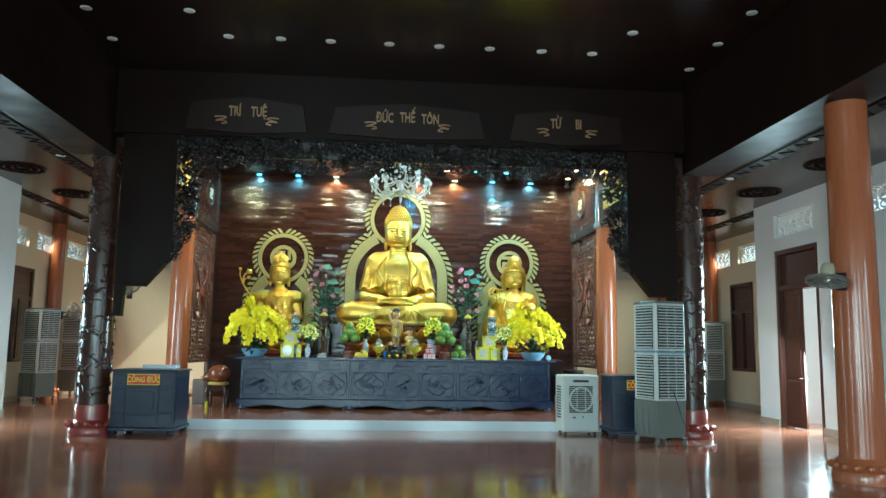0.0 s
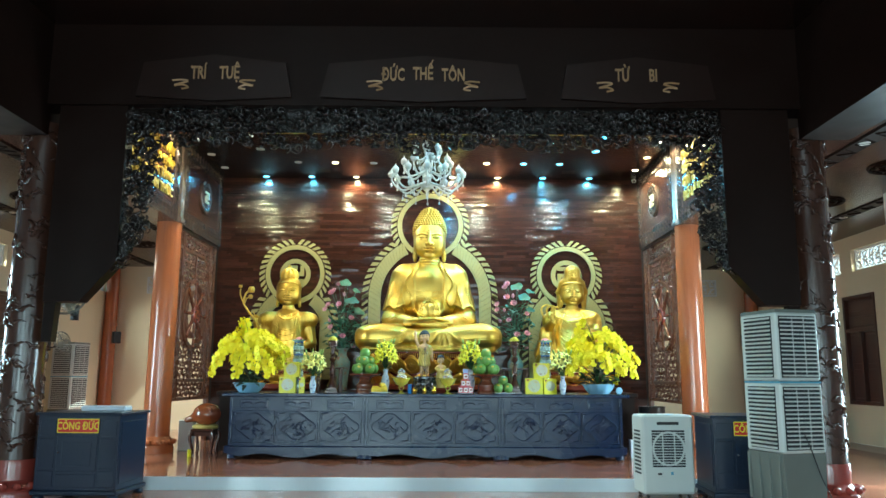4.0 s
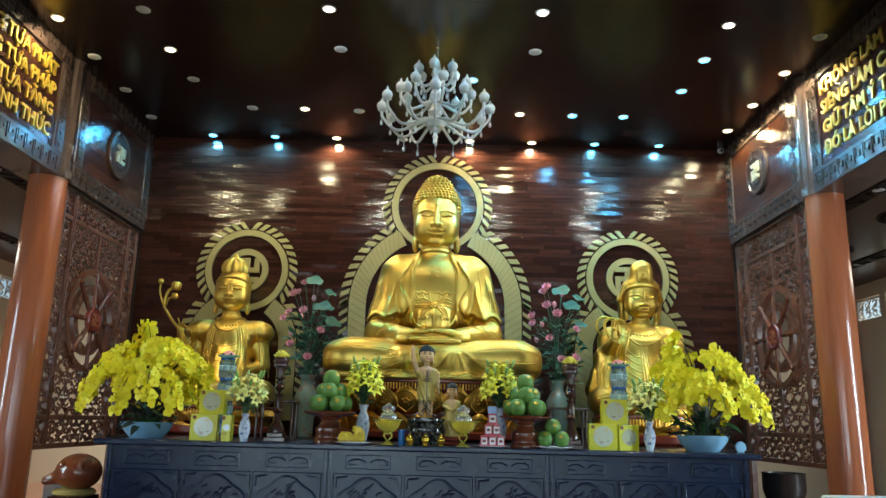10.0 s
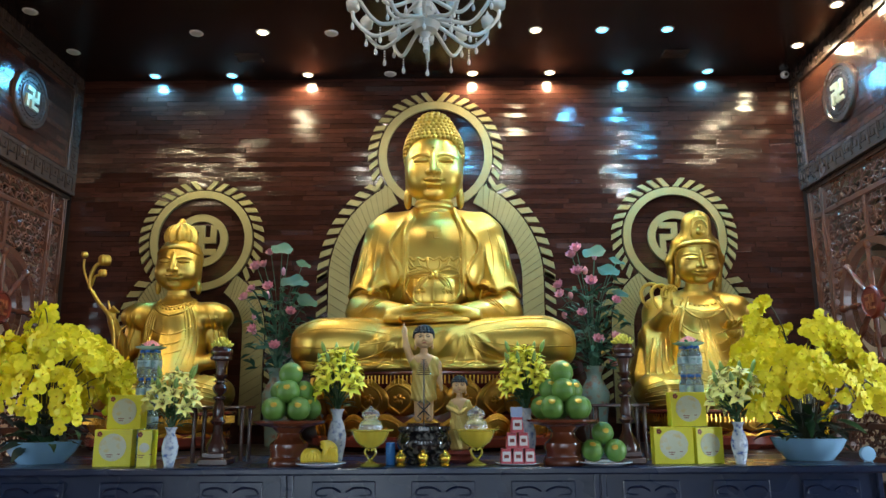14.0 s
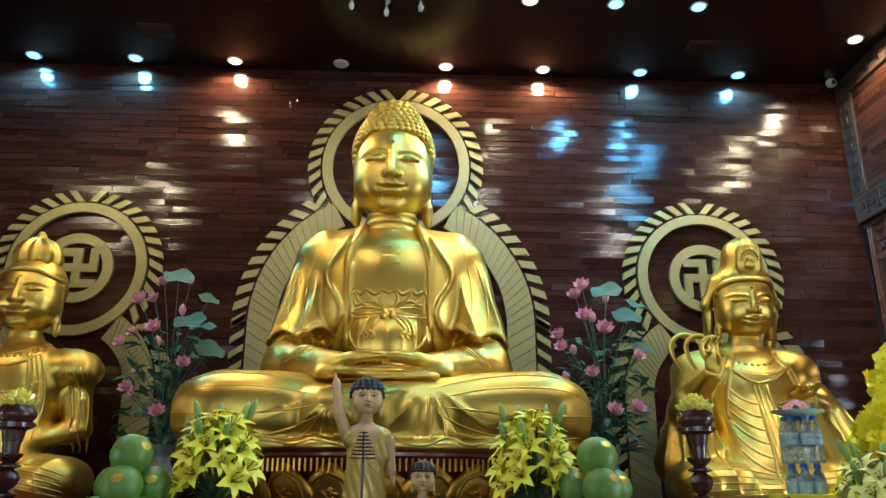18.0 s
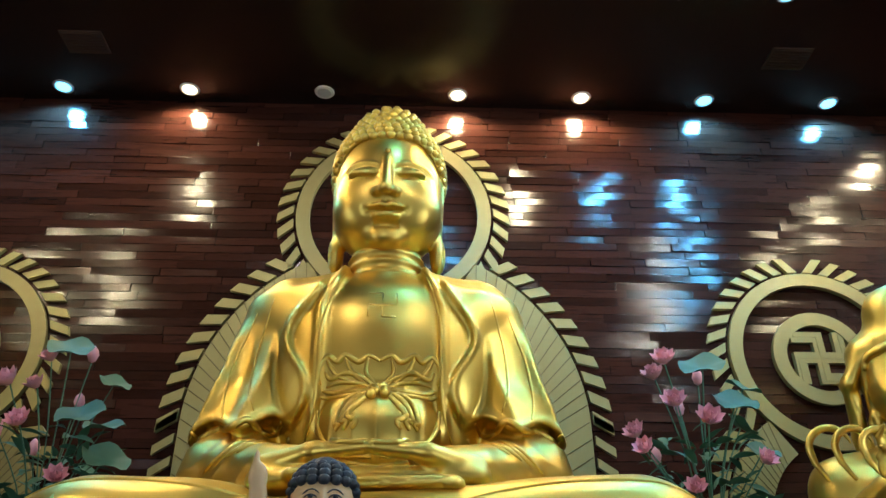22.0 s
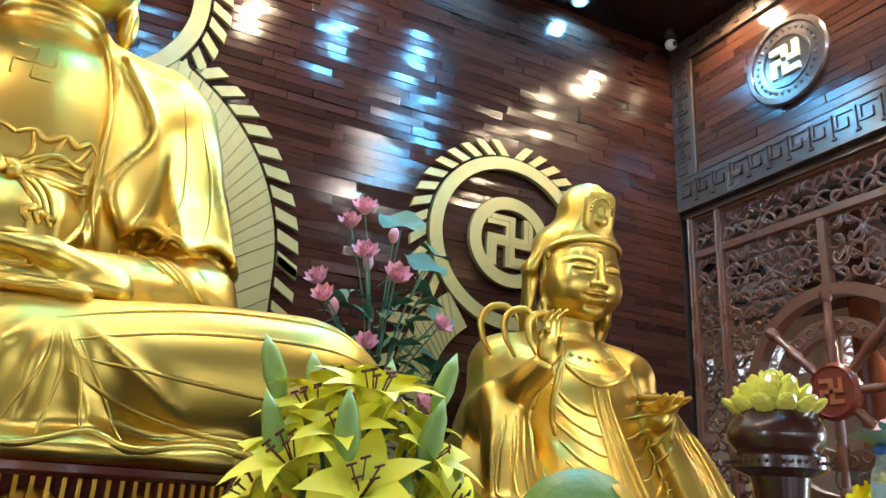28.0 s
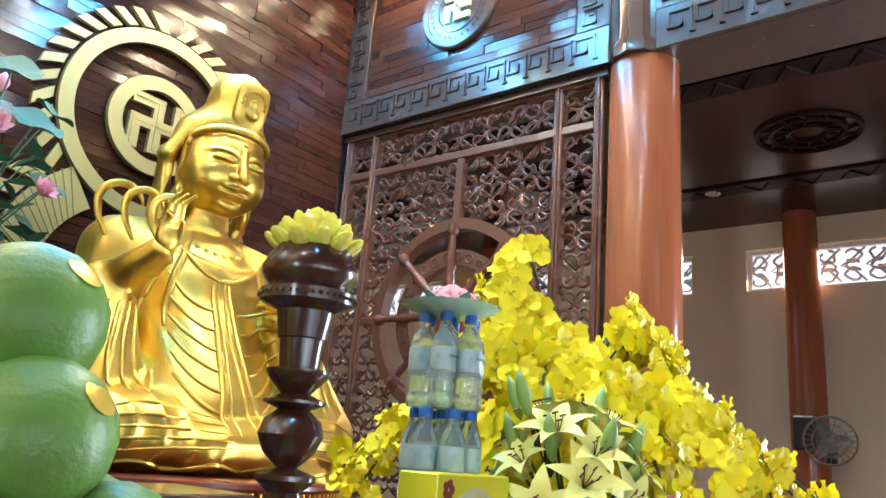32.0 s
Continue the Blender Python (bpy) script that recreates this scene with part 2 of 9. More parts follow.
def prism(bm, outline, y0, y1, m=None):
    """An outline of (x, z) pairs pushed from y0 to y1."""
    a = [bm.verts.new((x, y0, z)) for x, z in outline]
    b = [bm.verts.new((x, y1, z)) for x, z in outline]
    bm.faces.new(a), bm.faces.new(b[::-1])
    n = len(a)
    for i in range(n):
        bm.faces.new((a[(i + 1) % n], a[i], b[i], b[(i + 1) % n]))
    if m is not None:
        bmesh.ops.transform(bm, matrix=m, verts=a + b)


def band(bm, outer, inner, y0, y1):
    """A flat band between two outlines of (x, z) pairs with the same count, open at its ends."""
    rows = []
    for o, i in zip(outer, inner):
        rows.append([bm.verts.new((o[0], y0, o[1])), bm.verts.new((i[0], y0, i[1])), bm.verts.new((i[0], y1, i[1])), bm.verts.new((o[0], y1, o[1]))])
    for a, b in zip(rows, rows[1:]):
        for k in range(4):
            n = (k + 1) % 4
            bm.faces.new((a[k], a[n], b[n], b[k]))
    bm.faces.new(rows[0][::-1]), bm.faces.new(rows[-1])


def mesh_of(name, bm, mat, smooth=False):
    bmesh.ops.recalc_face_normals(bm, faces=bm.faces)
    data = bpy.data.meshes.new(name)
    bm.to_mesh(data)
    bm.free()
    for m in mat if isinstance(mat, (list, tuple)) else (mat,):
        data.materials.append(m)
    if smooth:
        data.shade_smooth()
        if smooth != "all":
            data.set_sharp_from_angle(angle=radians(40))
    return data


def part(name, bm, mat, parent, label="", smooth=False, m=None):
    """Links a bmesh as one mesh object under a thing or a part."""
    ob = new(name, mesh_of(name, bm, mat, smooth))
    ob.parent = parent
    if m is not None:
        ob.matrix_basis = m
    return tagged(ob, label)


def structure(name, bm, mat, label="", smooth=False):
    return tagged(new(name, mesh_of(name, bm, mat, smooth)), label, name.split("_")[0], kind="structure")


def thing(name, label, category, m=None, group=""):
    ob = new(name)
    ob.empty_display_size = 0.1
    if m is not None:
        ob.matrix_basis = m
    return tagged(ob, label, category, group)


def solid(name, bm, mat, label, category, m=None, group="", smooth=False, kind=""):
    """A thing of one mesh."""
    ob = new(name, mesh_of(name, bm, mat, smooth))
    if m is not None:
        ob.matrix_basis = m
    return tagged(ob, label, category, group, kind)


def boxes(name, mat, label, *sizes, bevel=0.0):
    bm = bmesh.new()
    for s in sizes:
        box(bm, *s, bevel=bevel)
    return structure(name, bm, mat, label)


# ---- large structure ----
FLOOR_END, FRONT = 25.0, -6.0
boxes("ground", GROUND, "pale paved ground outside the hall", (-60, 60, -60, 80, -0.4, -0.12))
boxes("floor", JOINT, "dark sub-floor under polished boards", (-9.94, 9.94, FRONT, FLOOR_END, -0.12, -0.012))
boxes("platform", JOINT, "low altar platform one step above the hall floor", (-5.4, 5.4, 13.22, 19.3, -0.01, 0.168))
boxes("platform_riser", RISER, "glossy pale step riser along the altar platform", (-5.4, 5.4, 13.19, 13.22, 0.0, 0.178))
boxes("wall_back", JOINT, "dark backing wall behind the altar", (-4.95, 4.95, 19.2, 19.45, 0.168, 6.3))
boxes("ceiling_sanctum", CEILING_WOOD, "dark lacquered ceiling over the altar", (-5.4, 5.4, 12.45, 19.45, CEIL, CEIL + 0.2))
boxes("ceiling_hall", CEILING_WOOD, "dark wooden ceiling of the main hall", (-5.4, 5.4, FRONT, 12.05, 6.35, 6.55))
for side, tag in ((-1, "left"), (1, "right")):
    w = sorted((side * 5.12, side * 5.80))
    boxes("beam_" + tag, DARK_WOOD, "deep dark wooden beam over the row of columns", (*w, FRONT, 12.15, 4.79, 6.5))
    w = sorted((side * 4.80, side * 5.30))
    boxes("frieze_" + tag, FRIEZE, "smoked wooden frieze beam beside the altar", (*w, 12.45, 19.2, 4.45, 6.14))
    w = sorted((side * 5.3, side * 9.94))
    boxes("ceiling_aisle_" + tag, AISLE_CEILING, "glossy brown wooden aisle ceiling", (*w, FRONT, FLOOR_END, 4.82, 5.0))

bm = bmesh.new()
box(bm, -9.94, 9.94, FLOOR_END, FLOOR_END + 0.2, 0, 5)
structure("wall_end", bm, WALL_PAINT, "cream painted end wall behind the altar")


def pierced_wall(name, label, x0, x1, y0, y1, z1, holes, mat):
    """A wall along y with rectangular openings (y0, y1, z0, z1) right through it."""
    bm = bmesh.new()
    ys = sorted({y0, y1, *(h[0] for h in holes), *(h[1] for h in holes)})
    for a, b in zip(ys, ys[1:]):
        mid = (a + b) / 2
        spans = sorted((h[2], h[3]) for h in holes if h[0] < mid < h[1])
        z = 0.0
        for lo, hi in spans:
            if lo > z:
                box(bm, x0, x1, a, b, z, lo)
            z = hi
        box(bm, x0, x1, a, b, z, z1)
    bmesh.ops.remove_doubles(bm, verts=bm.verts, dist=1e-4)
    return structure(name, bm, mat, label)


NEAR_VENTS = [(y, y + 1.5, 4.0, 4.5) for y in (-3.4, -1.0, 1.6, 4.0, 6.2, 8.4, 10.6, 12.95)]
FAR_VENTS = [(y, y + 1.5, 4.0, 4.5) for y in (15.75, 17.9, 19.9, 21.9)] + [(23.6, 24.7, 4.0, 4.5)]
DOOR = (12.85, 14.45, 0.0, 3.72)
WINDOW = (18.6, 19.9, 1.0, 3.45)
for side, tag in ((-1, "left"), (1, "right")):
    a = sorted((side * 8.1, side * 8.34))
    pierced_wall("wall_" + tag + "_near", "white painted aisle wall with a tall doorway", *a, FRONT, 15.3, 4.85, NEAR_VENTS + [DOOR, (2.2, 3.8, 0.0, 3.72)], WHITE_PAINT)
    a = sorted((side * 9.7, side * 9.94))
    pierced_wall("wall_" + tag + "_far", "cream painted aisle wall with a tall window", *a, 15.3, FLOOR_END, 4.85, FAR_VENTS + [WINDOW], WALL_PAINT)
    a = sorted((side * 8.34, side * 9.94))
    boxes("wall_" + tag + "_return", WHITE_PAINT, "white painted wall return", (*a, 15.1, 15.3, 0, 4.85))
bm = bmesh.new()
xs = [-9.94, -8.2, -5.8, -3.9, -1.3, 1.3, 3.9, 5.8, 8.2, 9.94]
for i, (a, b) in enumerate(zip(xs, xs[1:])):
    box(bm, a, b, FRONT - 0.2, FRONT, 3.7 if i % 2 else 0.0, 6.5)
structure("wall_front", bm, WALL_PAINT, "cream front wall with open doorways")

# ---- sculpting: smooth unions of simple bodies, drawn as one skin ----
from mathutils.bvhtree import BVHTree

GOLD = material("polished_gold_leaf", (0.67, 0.45, 0.096), 0.355, 1.0, vary=0.16, scale=7, bump=0.035, bump_scale=16, rough_vary=0.08)
GOLD_DEEP = material("deep_carved_gilding", (0.72, 0.36, 0.055), 0.28, 1.0, vary=0.2, scale=20, bump=0.12, bump_scale=50)
HALO_GOLD = material("matt_gold_halo_panel", (0.36, 0.31, 0.13), 0.42, 0.45, vary=0.12, scale=12, bump=0.03)
# darker gold that paints the shade inside the halo grooves
HALO_GROOVE_SHADE = material("halo_groove_shadow", (0.20, 0.16, 0.06), 0.5, 0.3)
RED_LACQUER = material("red_brown_lacquer", (0.17, 0.030, 0.018), 0.22, vary=0.2, scale=8, coat=0.3)
BLACK_HAIR = material("blue_black_hair_paint", (0.014, 0.022, 0.034), 0.38, vary=0.2, scale=30)
SKIN = material("pale_painted_skin", (0.66, 0.42, 0.215), 0.40, vary=0.05, scale=10)
ROBE_GOLD = material("yellow_gold_painted_robe", (0.60, 0.45, 0.13), 0.34, 0.35, vary=0.12, scale=20)


def ell(p, c, r):
    x, y, z = (p[0] - c[0]) / r[0], (p[1] - c[1]) / r[1], (p[2] - c[2]) / r[2]
    k0 = np.sqrt(x * x + y * y + z * z) + 1e-6
    k1 = np.sqrt((x / r[0]) ** 2 + (y / r[1]) ** 2 + (z / r[2]) ** 2) + 1e-6
    return k0 * (k0 - 1) / k1


def cap(p, a, b, ra, rb, sq=(1, 1, 1)):
    ax, ay, az = ((p[i] - a[i]) * sq[i] for i in range(3))
    bx, by, bz = ((b[i] - a[i]) * sq[i] for i in range(3))
    h = np.clip((ax * bx + ay * by + az * bz) / (bx * bx + by * by + bz * bz + 1e-9), 0, 1)
    return np.sqrt((ax - bx * h) ** 2 + (ay - by * h) ** 2 + (az - bz * h) ** 2) - (ra + (rb - ra) * h)


def smin(a, b, k):
    h = np.clip(0.5 + 0.5 * (b - a) / k, 0, 1)
    return b + (a - b) * h - k * h * (1 - h)


def smax(a, b, k):
    return -smin(-a, -b, k)


def bump_at(v, c, w):
    """A smooth hump of width w round c."""
    return np.exp(-((v - c) / w) ** 2)


def skin(f, lo, hi, step):
    """Vertices and quads of the surface f = 0 inside a box (surface nets)."""
    ax = [np.arange(lo[i], hi[i] + step, step, dtype=np.float32) for i in range(3)]
    p = np.meshgrid(*ax, indexing="ij")
    d = f(p).astype(np.float32)
    s = d < 0
    n = [k - 1 for k in d.shape]

    def corner(a, o):
        return a[o[0]:o[0] + n[0], o[1]:o[1] + n[1], o[2]:o[2] + n[2]]

    offs = [(i, j, k) for i in (0, 1) for j in (0, 1) for k in (0, 1)]
    count = sum(corner(s, o).astype(np.int8) for o in offs)
    cells = np.argwhere((count > 0) & (count < 8))
    index = -np.ones(n, dtype=np.int64)
    index[tuple(cells.T)] = np.arange(len(cells))
    total, hits = np.zeros((len(cells), 3)), np.zeros(len(cells))
    for o in offs:
        for axis in range(3):
            if o[axis] == 0:
                e = list(o)
                e[axis] = 1
                d0, d1 = d[tuple((cells + o).T)], d[tuple((cells + e).T)]
                cut = (d0 < 0) != (d1 < 0)
                t = np.where(cut, d0 / np.where(d0 == d1, 1, d0 - d1), 0)
                pos = np.tile(np.array(o, float), (len(cells), 1))
                pos[:, axis] += t
                total += pos * cut[:, None]
                hits += cut
    verts = (cells + total / hits[:, None]) * step + np.array(lo)
    quads = []
    for axis in range(3):
        b, c = (axis + 1) % 3, (axis + 2) % 3
        a0 = [slice(None)] * 3
        a1 = [slice(None)] * 3
        a0[axis], a1[axis] = slice(0, -1), slice(1, None)
        s0, s1 = s[tuple(a0)], s[tuple(a1)]
        e = np.argwhere(s0 != s1)
        e = e[(e[:, b] > 0) & (e[:, c] > 0) & (e[:, b] < n[b]) & (e[:, c] < n[c])]
        flip = s0[tuple(e.T)]
        q = []
        for db, dc in ((1, 1), (0, 1), (0, 0), (1, 0)):
            g = e.copy()
            g[:, b] -= db
            g[:, c] -= dc
            q.append(index[tuple(g.T)])
        q = np.stack(q, 1)
        q[~flip] = q[~flip][:, ::-1]
        quads.append(q)
    return verts, np.concatenate(quads)


def sculpted(name, skins, extra, mats):
    """One mesh from several skins (verts, quads, material index) and a bmesh of added detail."""
    bm = bmesh.new()
    data = bpy.data.meshes.new(name)
    vs, fs, ms = [], [], []
    base = 0
    for verts, quads, k in skins:
        vs.append(verts)
        fs.append(quads + base)
        ms.append(np.full(len(quads), k))
        base += len(verts)
    if extra is not None:
        bmesh.ops.recalc_face_normals(extra, faces=extra.faces)
        bmesh.ops.triangulate(extra, faces=[f for f in extra.faces if len(f.verts) > 4])
        extra.verts.index_update()
        ev = np.array([v.co[:] for v in extra.verts])
        e4 = [[v.index for v in f.verts] for f in extra.faces]
        em = [f.material_index for f in extra.faces]
    v = np.concatenate(vs)
    faces = np.concatenate(fs).tolist()
    index = np.concatenate(ms).tolist()
    if extra is not None and len(extra.verts):
        faces += [[i + base for i in f] for f in e4]
        index += em
        v = np.concatenate([v, ev])
    data.from_pydata(v.tolist(), [], faces)
    data.polygons.foreach_set("material_index", index)
    for m in mats:
        data.materials.append(m)
    data.shade_smooth()
    bm.free()
    if extra is not None:
        extra.free()
    return data


def surface(skins):
    """A probe that finds the front of the skins at (x, z), coming from -y."""
    trees = [BVHTree.FromPolygons(v.tolist(), q.tolist()) for v, q, _ in skins]

    def at(x, z, lift=0.0):
        best = None
        for t in trees:
            hit = t.ray_cast(Vector((x, -5, z)), Vector((0, 1, 0)))[0]
            if hit and (best is None or hit.y < best):
                best = hit.y
        return Vector((x, (best if best is not None else 0.0) - lift, z))
    return at


def drawn(bm, at, pts, r, lift=0.0, segs=6, k=None, fine=5):
    """A raised fold that follows the surface along a line of (x, z) points."""
    line = smooth_line([(x, 0, z) for x, z in pts], fine)
    n = len(line)
    rad = [r * (0.25 + 0.75 * math.sin(math.pi * (i + 0.5) / n) ** 0.5) for i in range(n)]
    first = len(bm.faces)
    tube(bm, [at(p.x, p.z, lift) for p in line], rad, segs)
    if k:
        bm.faces.ensure_lookup_table()
        for f in bm.faces[first:]:
            f.material_index = k


def smooth_line(pts, fine=6):
    """Catmull-Rom through the points."""
    pts = [Vector(p) for p in pts]
    out = []
    for i in range(len(pts) - 1):
        a, b, c, d = pts[max(i - 1, 0)], pts[i], pts[i + 1], pts[min(i + 2, len(pts) - 1)]
        for s in range(fine):
            t = s / fine
            out.append(0.5 * (2 * b + (c - a) * t + (2 * a - 5 * b + 4 * c - d) * t * t + (3 * b - a - 3 * c + d) * t ** 3))
    out.append(pts[-1])
    return out


def face_field(p, s=1.0, long_ears=True):
    """A calm face in head units: centre of the head at the origin, half height about 0.42, looking along -y."""
    x, y, z = p
    ax = np.abs(x)
    q = (ax, y, z)
    front = y < -0.16
    d = ell(p, (0, 0.02, 0.04), (0.330, 0.34, 0.40))
    d = smin(d, ell(p, (0, -0.05, -0.15), (0.305, 0.27, 0.25)), 0.12)
    d = smin(d, ell(q, (0.165, -0.17, -0.12), (0.135, 0.12, 0.15)), 0.08)
    d = smin(d, ell(p, (0, -0.225, -0.315), (0.105, 0.085, 0.065)), 0.05)
    # sockets under sharp brows, then the lids
    d = smax(d, -ell(q, (0.135, -0.385, 0.040), (0.110, 0.085, 0.060)), 0.022)
    d = smin(d, ell(q, (0.137, -0.262, 0.042), (0.090, 0.062, 0.046)), 0.010)
    brow = 0.118 - 2.3 * (ax - 0.155) ** 2
    d = d - 0.014 * np.exp(-((z - brow) / 0.013) ** 2) * np.clip((ax - 0.03) / 0.03, 0, 1) * np.clip((0.29 - ax) / 0.05, 0, 1) * front
    slit = np.abs(z - 0.022 - 1.1 * (ax - 0.135) ** 2)
    d = d + 0.020 * np.exp(-(slit / 0.0075) ** 2) * np.clip((0.092 - np.abs(ax - 0.137)) / 0.02, 0, 1) * front
    lid = np.abs(z - 0.092 + 3.2 * (ax - 0.140) ** 2)
    d = d + 0.009 * np.exp(-(lid / 0.006) ** 2) * (np.abs(ax - 0.140) < 0.095) * front
    # nose with wings and a firm ridge that runs up into the brows
    d = smin(d, cap(p, (0, -0.300, 0.14), (0, -0.385, -0.075), 0.022, 0.040), 0.028)
    d = smin(d, ell(q, (0.052, -0.338, -0.085), (0.036, 0.044, 0.030)), 0.014)
    d = smax(d, -ell(q, (0.026, -0.385, -0.122), (0.014, 0.03, 0.012)), 0.008)
    # lips
    bow_line = -0.166 + 0.010 * np.exp(-((ax - 0.030) / 0.022) ** 2)
    d = smin(d, ell((x, y, z - bow_line), (0, -0.318, 0.0), (0.104, 0.042, 0.022)), 0.010)
    d = smin(d, ell(p, (0, -0.312, -0.215), (0.080, 0.044, 0.026)), 0.010)
    seam = np.abs(z + 0.190 - 0.9 * ax * ax)
    d = d + 0.018 * np.exp(-(seam / 0.007) ** 2) * (ax < 0.112) * (y < -0.2)
    d = d + 0.010 * np.exp(-((ax / 0.012) ** 2 + ((z + 0.135) / 0.020) ** 2)) * front
    d = d + 0.012 * np.exp(-(((ax - 0.118) / 0.016) ** 2 + ((z + 0.178) / 0.020) ** 2)) * front
    d = d + 0.014 * np.exp(-((z + 0.262) / 0.016) ** 2) * (ax < 0.08) * front
    if long_ears:
        d = smin(d, cap(q, (0.315, 0.05, 0.12), (0.310, 0.03, -0.20), 0.052, 0.040, (1.5, 0.75, 1)), 0.010)
        d = smin(d, ell(q, (0.308, 0.01, -0.335), (0.048, 0.065, 0.115)), 0.03)
        d = smax(d, -ell(q, (0.358, -0.01, 0.04), (0.032, 0.036, 0.13)), 0.012)
        d = smax(d, -ell(q, (0.352, -0.02, -0.34), (0.022, 0.022, 0.06)), 0.012)
    else:
        d = smin(d, ell(q, (0.30, 0.02, -0.02), (0.035, 0.06, 0.11)), 0.02)
    return d


def bow(skins, bm, which, pivot, degrees, above, wide=1.0, forward=0.0):
    """Bends the head forward about the pivot: the skins named, and the added detail above a height."""
    turn = Matrix.Translation(pivot + Vector((0.15 * forward, -forward, 0))) @ Matrix.Rotation(radians(degrees), 4, "X") @ Matrix.Diagonal((wide, wide, 1, 1)) @ Matrix.Translation(-pivot)
    full = np.array(turn)
    for k in which:
        v, q, i = skins[k]
        skins[k] = (v @ full[:3, :3].T + full[:3, 3], q, i)
    for v in bm.verts:
        if v.co.z > above:
            v.co = turn @ v.co


def block(p, c, r, n):
    """A rounded block: an ellipsoid with flatter faces for n over 2."""
    k = (np.abs((p[0] - c[0]) / r[0]) ** n + np.abs((p[1] - c[1]) / r[1]) ** n + np.abs((p[2] - c[2]) / r[2]) ** n) ** (1 / n)
    return (k - 1) * min(r)


def pleat(v, sharp=2.0):
    """Sharp ridges at whole numbers of v, from 0 to 1."""
    return (1 - np.abs(np.sin(v * math.pi))) ** sharp


def ramp(v, a, b):
    t = np.clip((v - a) / (b - a), 0, 1)
    return t * t * (3 - 2 * t)


def gold_buddha():
    def body(p):
        x, y, z = p
        ax = np.abs(x)
        q = (ax, y, z)
        front = y < 0.05
        d = ell(p, (0, 0.10, 1.12), (0.56, 0.40, 0.78))
        d = smin(d, block(p, (0, 0.0, 1.36), (0.54, 0.36, 0.52), 2.6), 0.12)
        d = smin(d, cap(q, (0.10, 0.06, 1.70), (0.50, 0.06, 1.63), 0.15, 0.245), 0.10)
        d = smin(d, cap(p, (0, 0.0, 1.66), (0, -0.03, 1.80), 0.24, 0.20), 0.05)
        # the robe stands proud of the bare chest, with a rolled edge
        edge = 0.300 - 0.10 * ramp(z, 1.55, 1.86) + 0.02 * ramp(1.0 - z, 0.0, 0.3)
        d = d - 0.030 * ramp(ax, edge - 0.012, edge + 0.012) * front * ramp(z, 0.60, 0.75)
        d = d - 0.020 * np.exp(-((ax - edge - 0.035) / 0.020) ** 2) * front * ramp(z, 0.60, 0.75)
        # waved second edge that falls from the collar
        fall = 0.40 + 0.075 * np.sin(z * 9.5 + 0.6) + 0.06 * (1.6 - z)
        d = d - 0.026 * ramp(ax, fall - 0.014, fall + 0.014) * front * ramp(z, 0.92, 1.0) * ramp(1.80 - z, 0.0, 0.10)
        d = d - 0.016 * np.exp(-((ax - fall - 0.022) / 0.014) ** 2) * front * ramp(z, 0.92, 1.0) * ramp(1.80 - z, 0.0, 0.10)
        # upper sleeve: long pleats, cut off by a scalloped hem that hangs over the forearm
        arm = cap(q, (0.57, 0.06, 1.60), (0.675, 0.0, 1.02), 0.245, 0.26)
        arm = smin(arm, cap(q, (0.68, -0.02, 1.02), (0.715, -0.08, 0.80), 0.26, 0.265), 0.06)
        arm = arm - 0.055 * pleat(ax * 4.1 + 0.45 * z + 0.12 * np.sin(z * 6) + 0.5 * y, 1.5) * np.exp(-((z - 1.15) / 0.34) ** 4)
        arm = arm + 0.022 * np.exp(-((ax - 0.70 - 0.10 * (1.5 - z)) / 0.05) ** 2) * np.exp(-((z - 1.32) / 0.16) ** 4) * front
        hem = 0.93 + 0.040 * np.cos(ax * 21 + 1.2) - 0.10 * (ax - 0.7)
        arm = smax(arm, hem - z, 0.012)
        arm = arm - 0.016 * np.exp(-((z - hem - 0.022) / 0.020) ** 2)
        d = smin(d, arm, 0.02)
        lower = cap(q, (0.70, 0.02, 0.92), (0.77, -0.16, 0.70), 0.20, 0.215)
        lower = smin(lower, cap(q, (0.77, -0.18, 0.68), (0.34, -0.76, 0.60), 0.20, 0.115), 0.05)
        around = np.sqrt((ax - 0.98) ** 2 + (z - 0.95) ** 2)
        lower = lower - 0.012 * pleat(around * 7.5, 2.0) * ramp(ax, 0.40, 0.62)
        d = smin(d, lower, 0.018)
        # skirt panel below the sash, with fine upright pleats
        belly = block(p, (0, -0.16, 0.86), (0.33, 0.34, 0.30), 2.4)
        belly = belly - 0.012 * pleat(ax * 9.0, 1.6) * np.exp(-((z - 0.86) / 0.16) ** 4)
        d = smin(d, belly, 0.03)
        skirt = ell(p, (0, -0.42, 0.42), (0.66, 0.48, 0.24))
        d = smin(d, skirt, 0.05)
        # crossed legs: big rounded knees, shins that cross in front
        legs = block(q, (0.90, -0.56, 0.28), (0.585, 0.56, 0.295), 2.9)
        legs = smin(legs, block(p, (0, -0.60, 0.22), (1.15, 0.46, 0.27), 2.4), 0.08)
        legs = smin(legs, cap(p, (1.10, -0.86, 0.31), (-0.40, -1.03, 0.27), 0.255, 0.17), 0.05)
        legs = smin(legs, cap(p, (-1.10, -0.84, 0.30), (0.36, -0.98, 0.17), 0.255, 0.16), 0.035)
        fan = np.arctan2(x - 0.30, 0.46 - z)
        reach = np.sqrt((x - 0.30) ** 2 + (z - 0.46) ** 2)
        legs = legs - 0.026 * pleat(fan * 1.9 + 0.3, 1.4) * ramp(reach, 0.06, 0.20) * ramp(0.62 - reach, 0.0, 0.25) * (np.abs(fan) < 1.25) * (y < -0.5)
        fan2 = np.arctan2(x + 0.34, 0.40 - z)
        reach2 = np.sqrt((x + 0.34) ** 2 + (z - 0.40) ** 2)
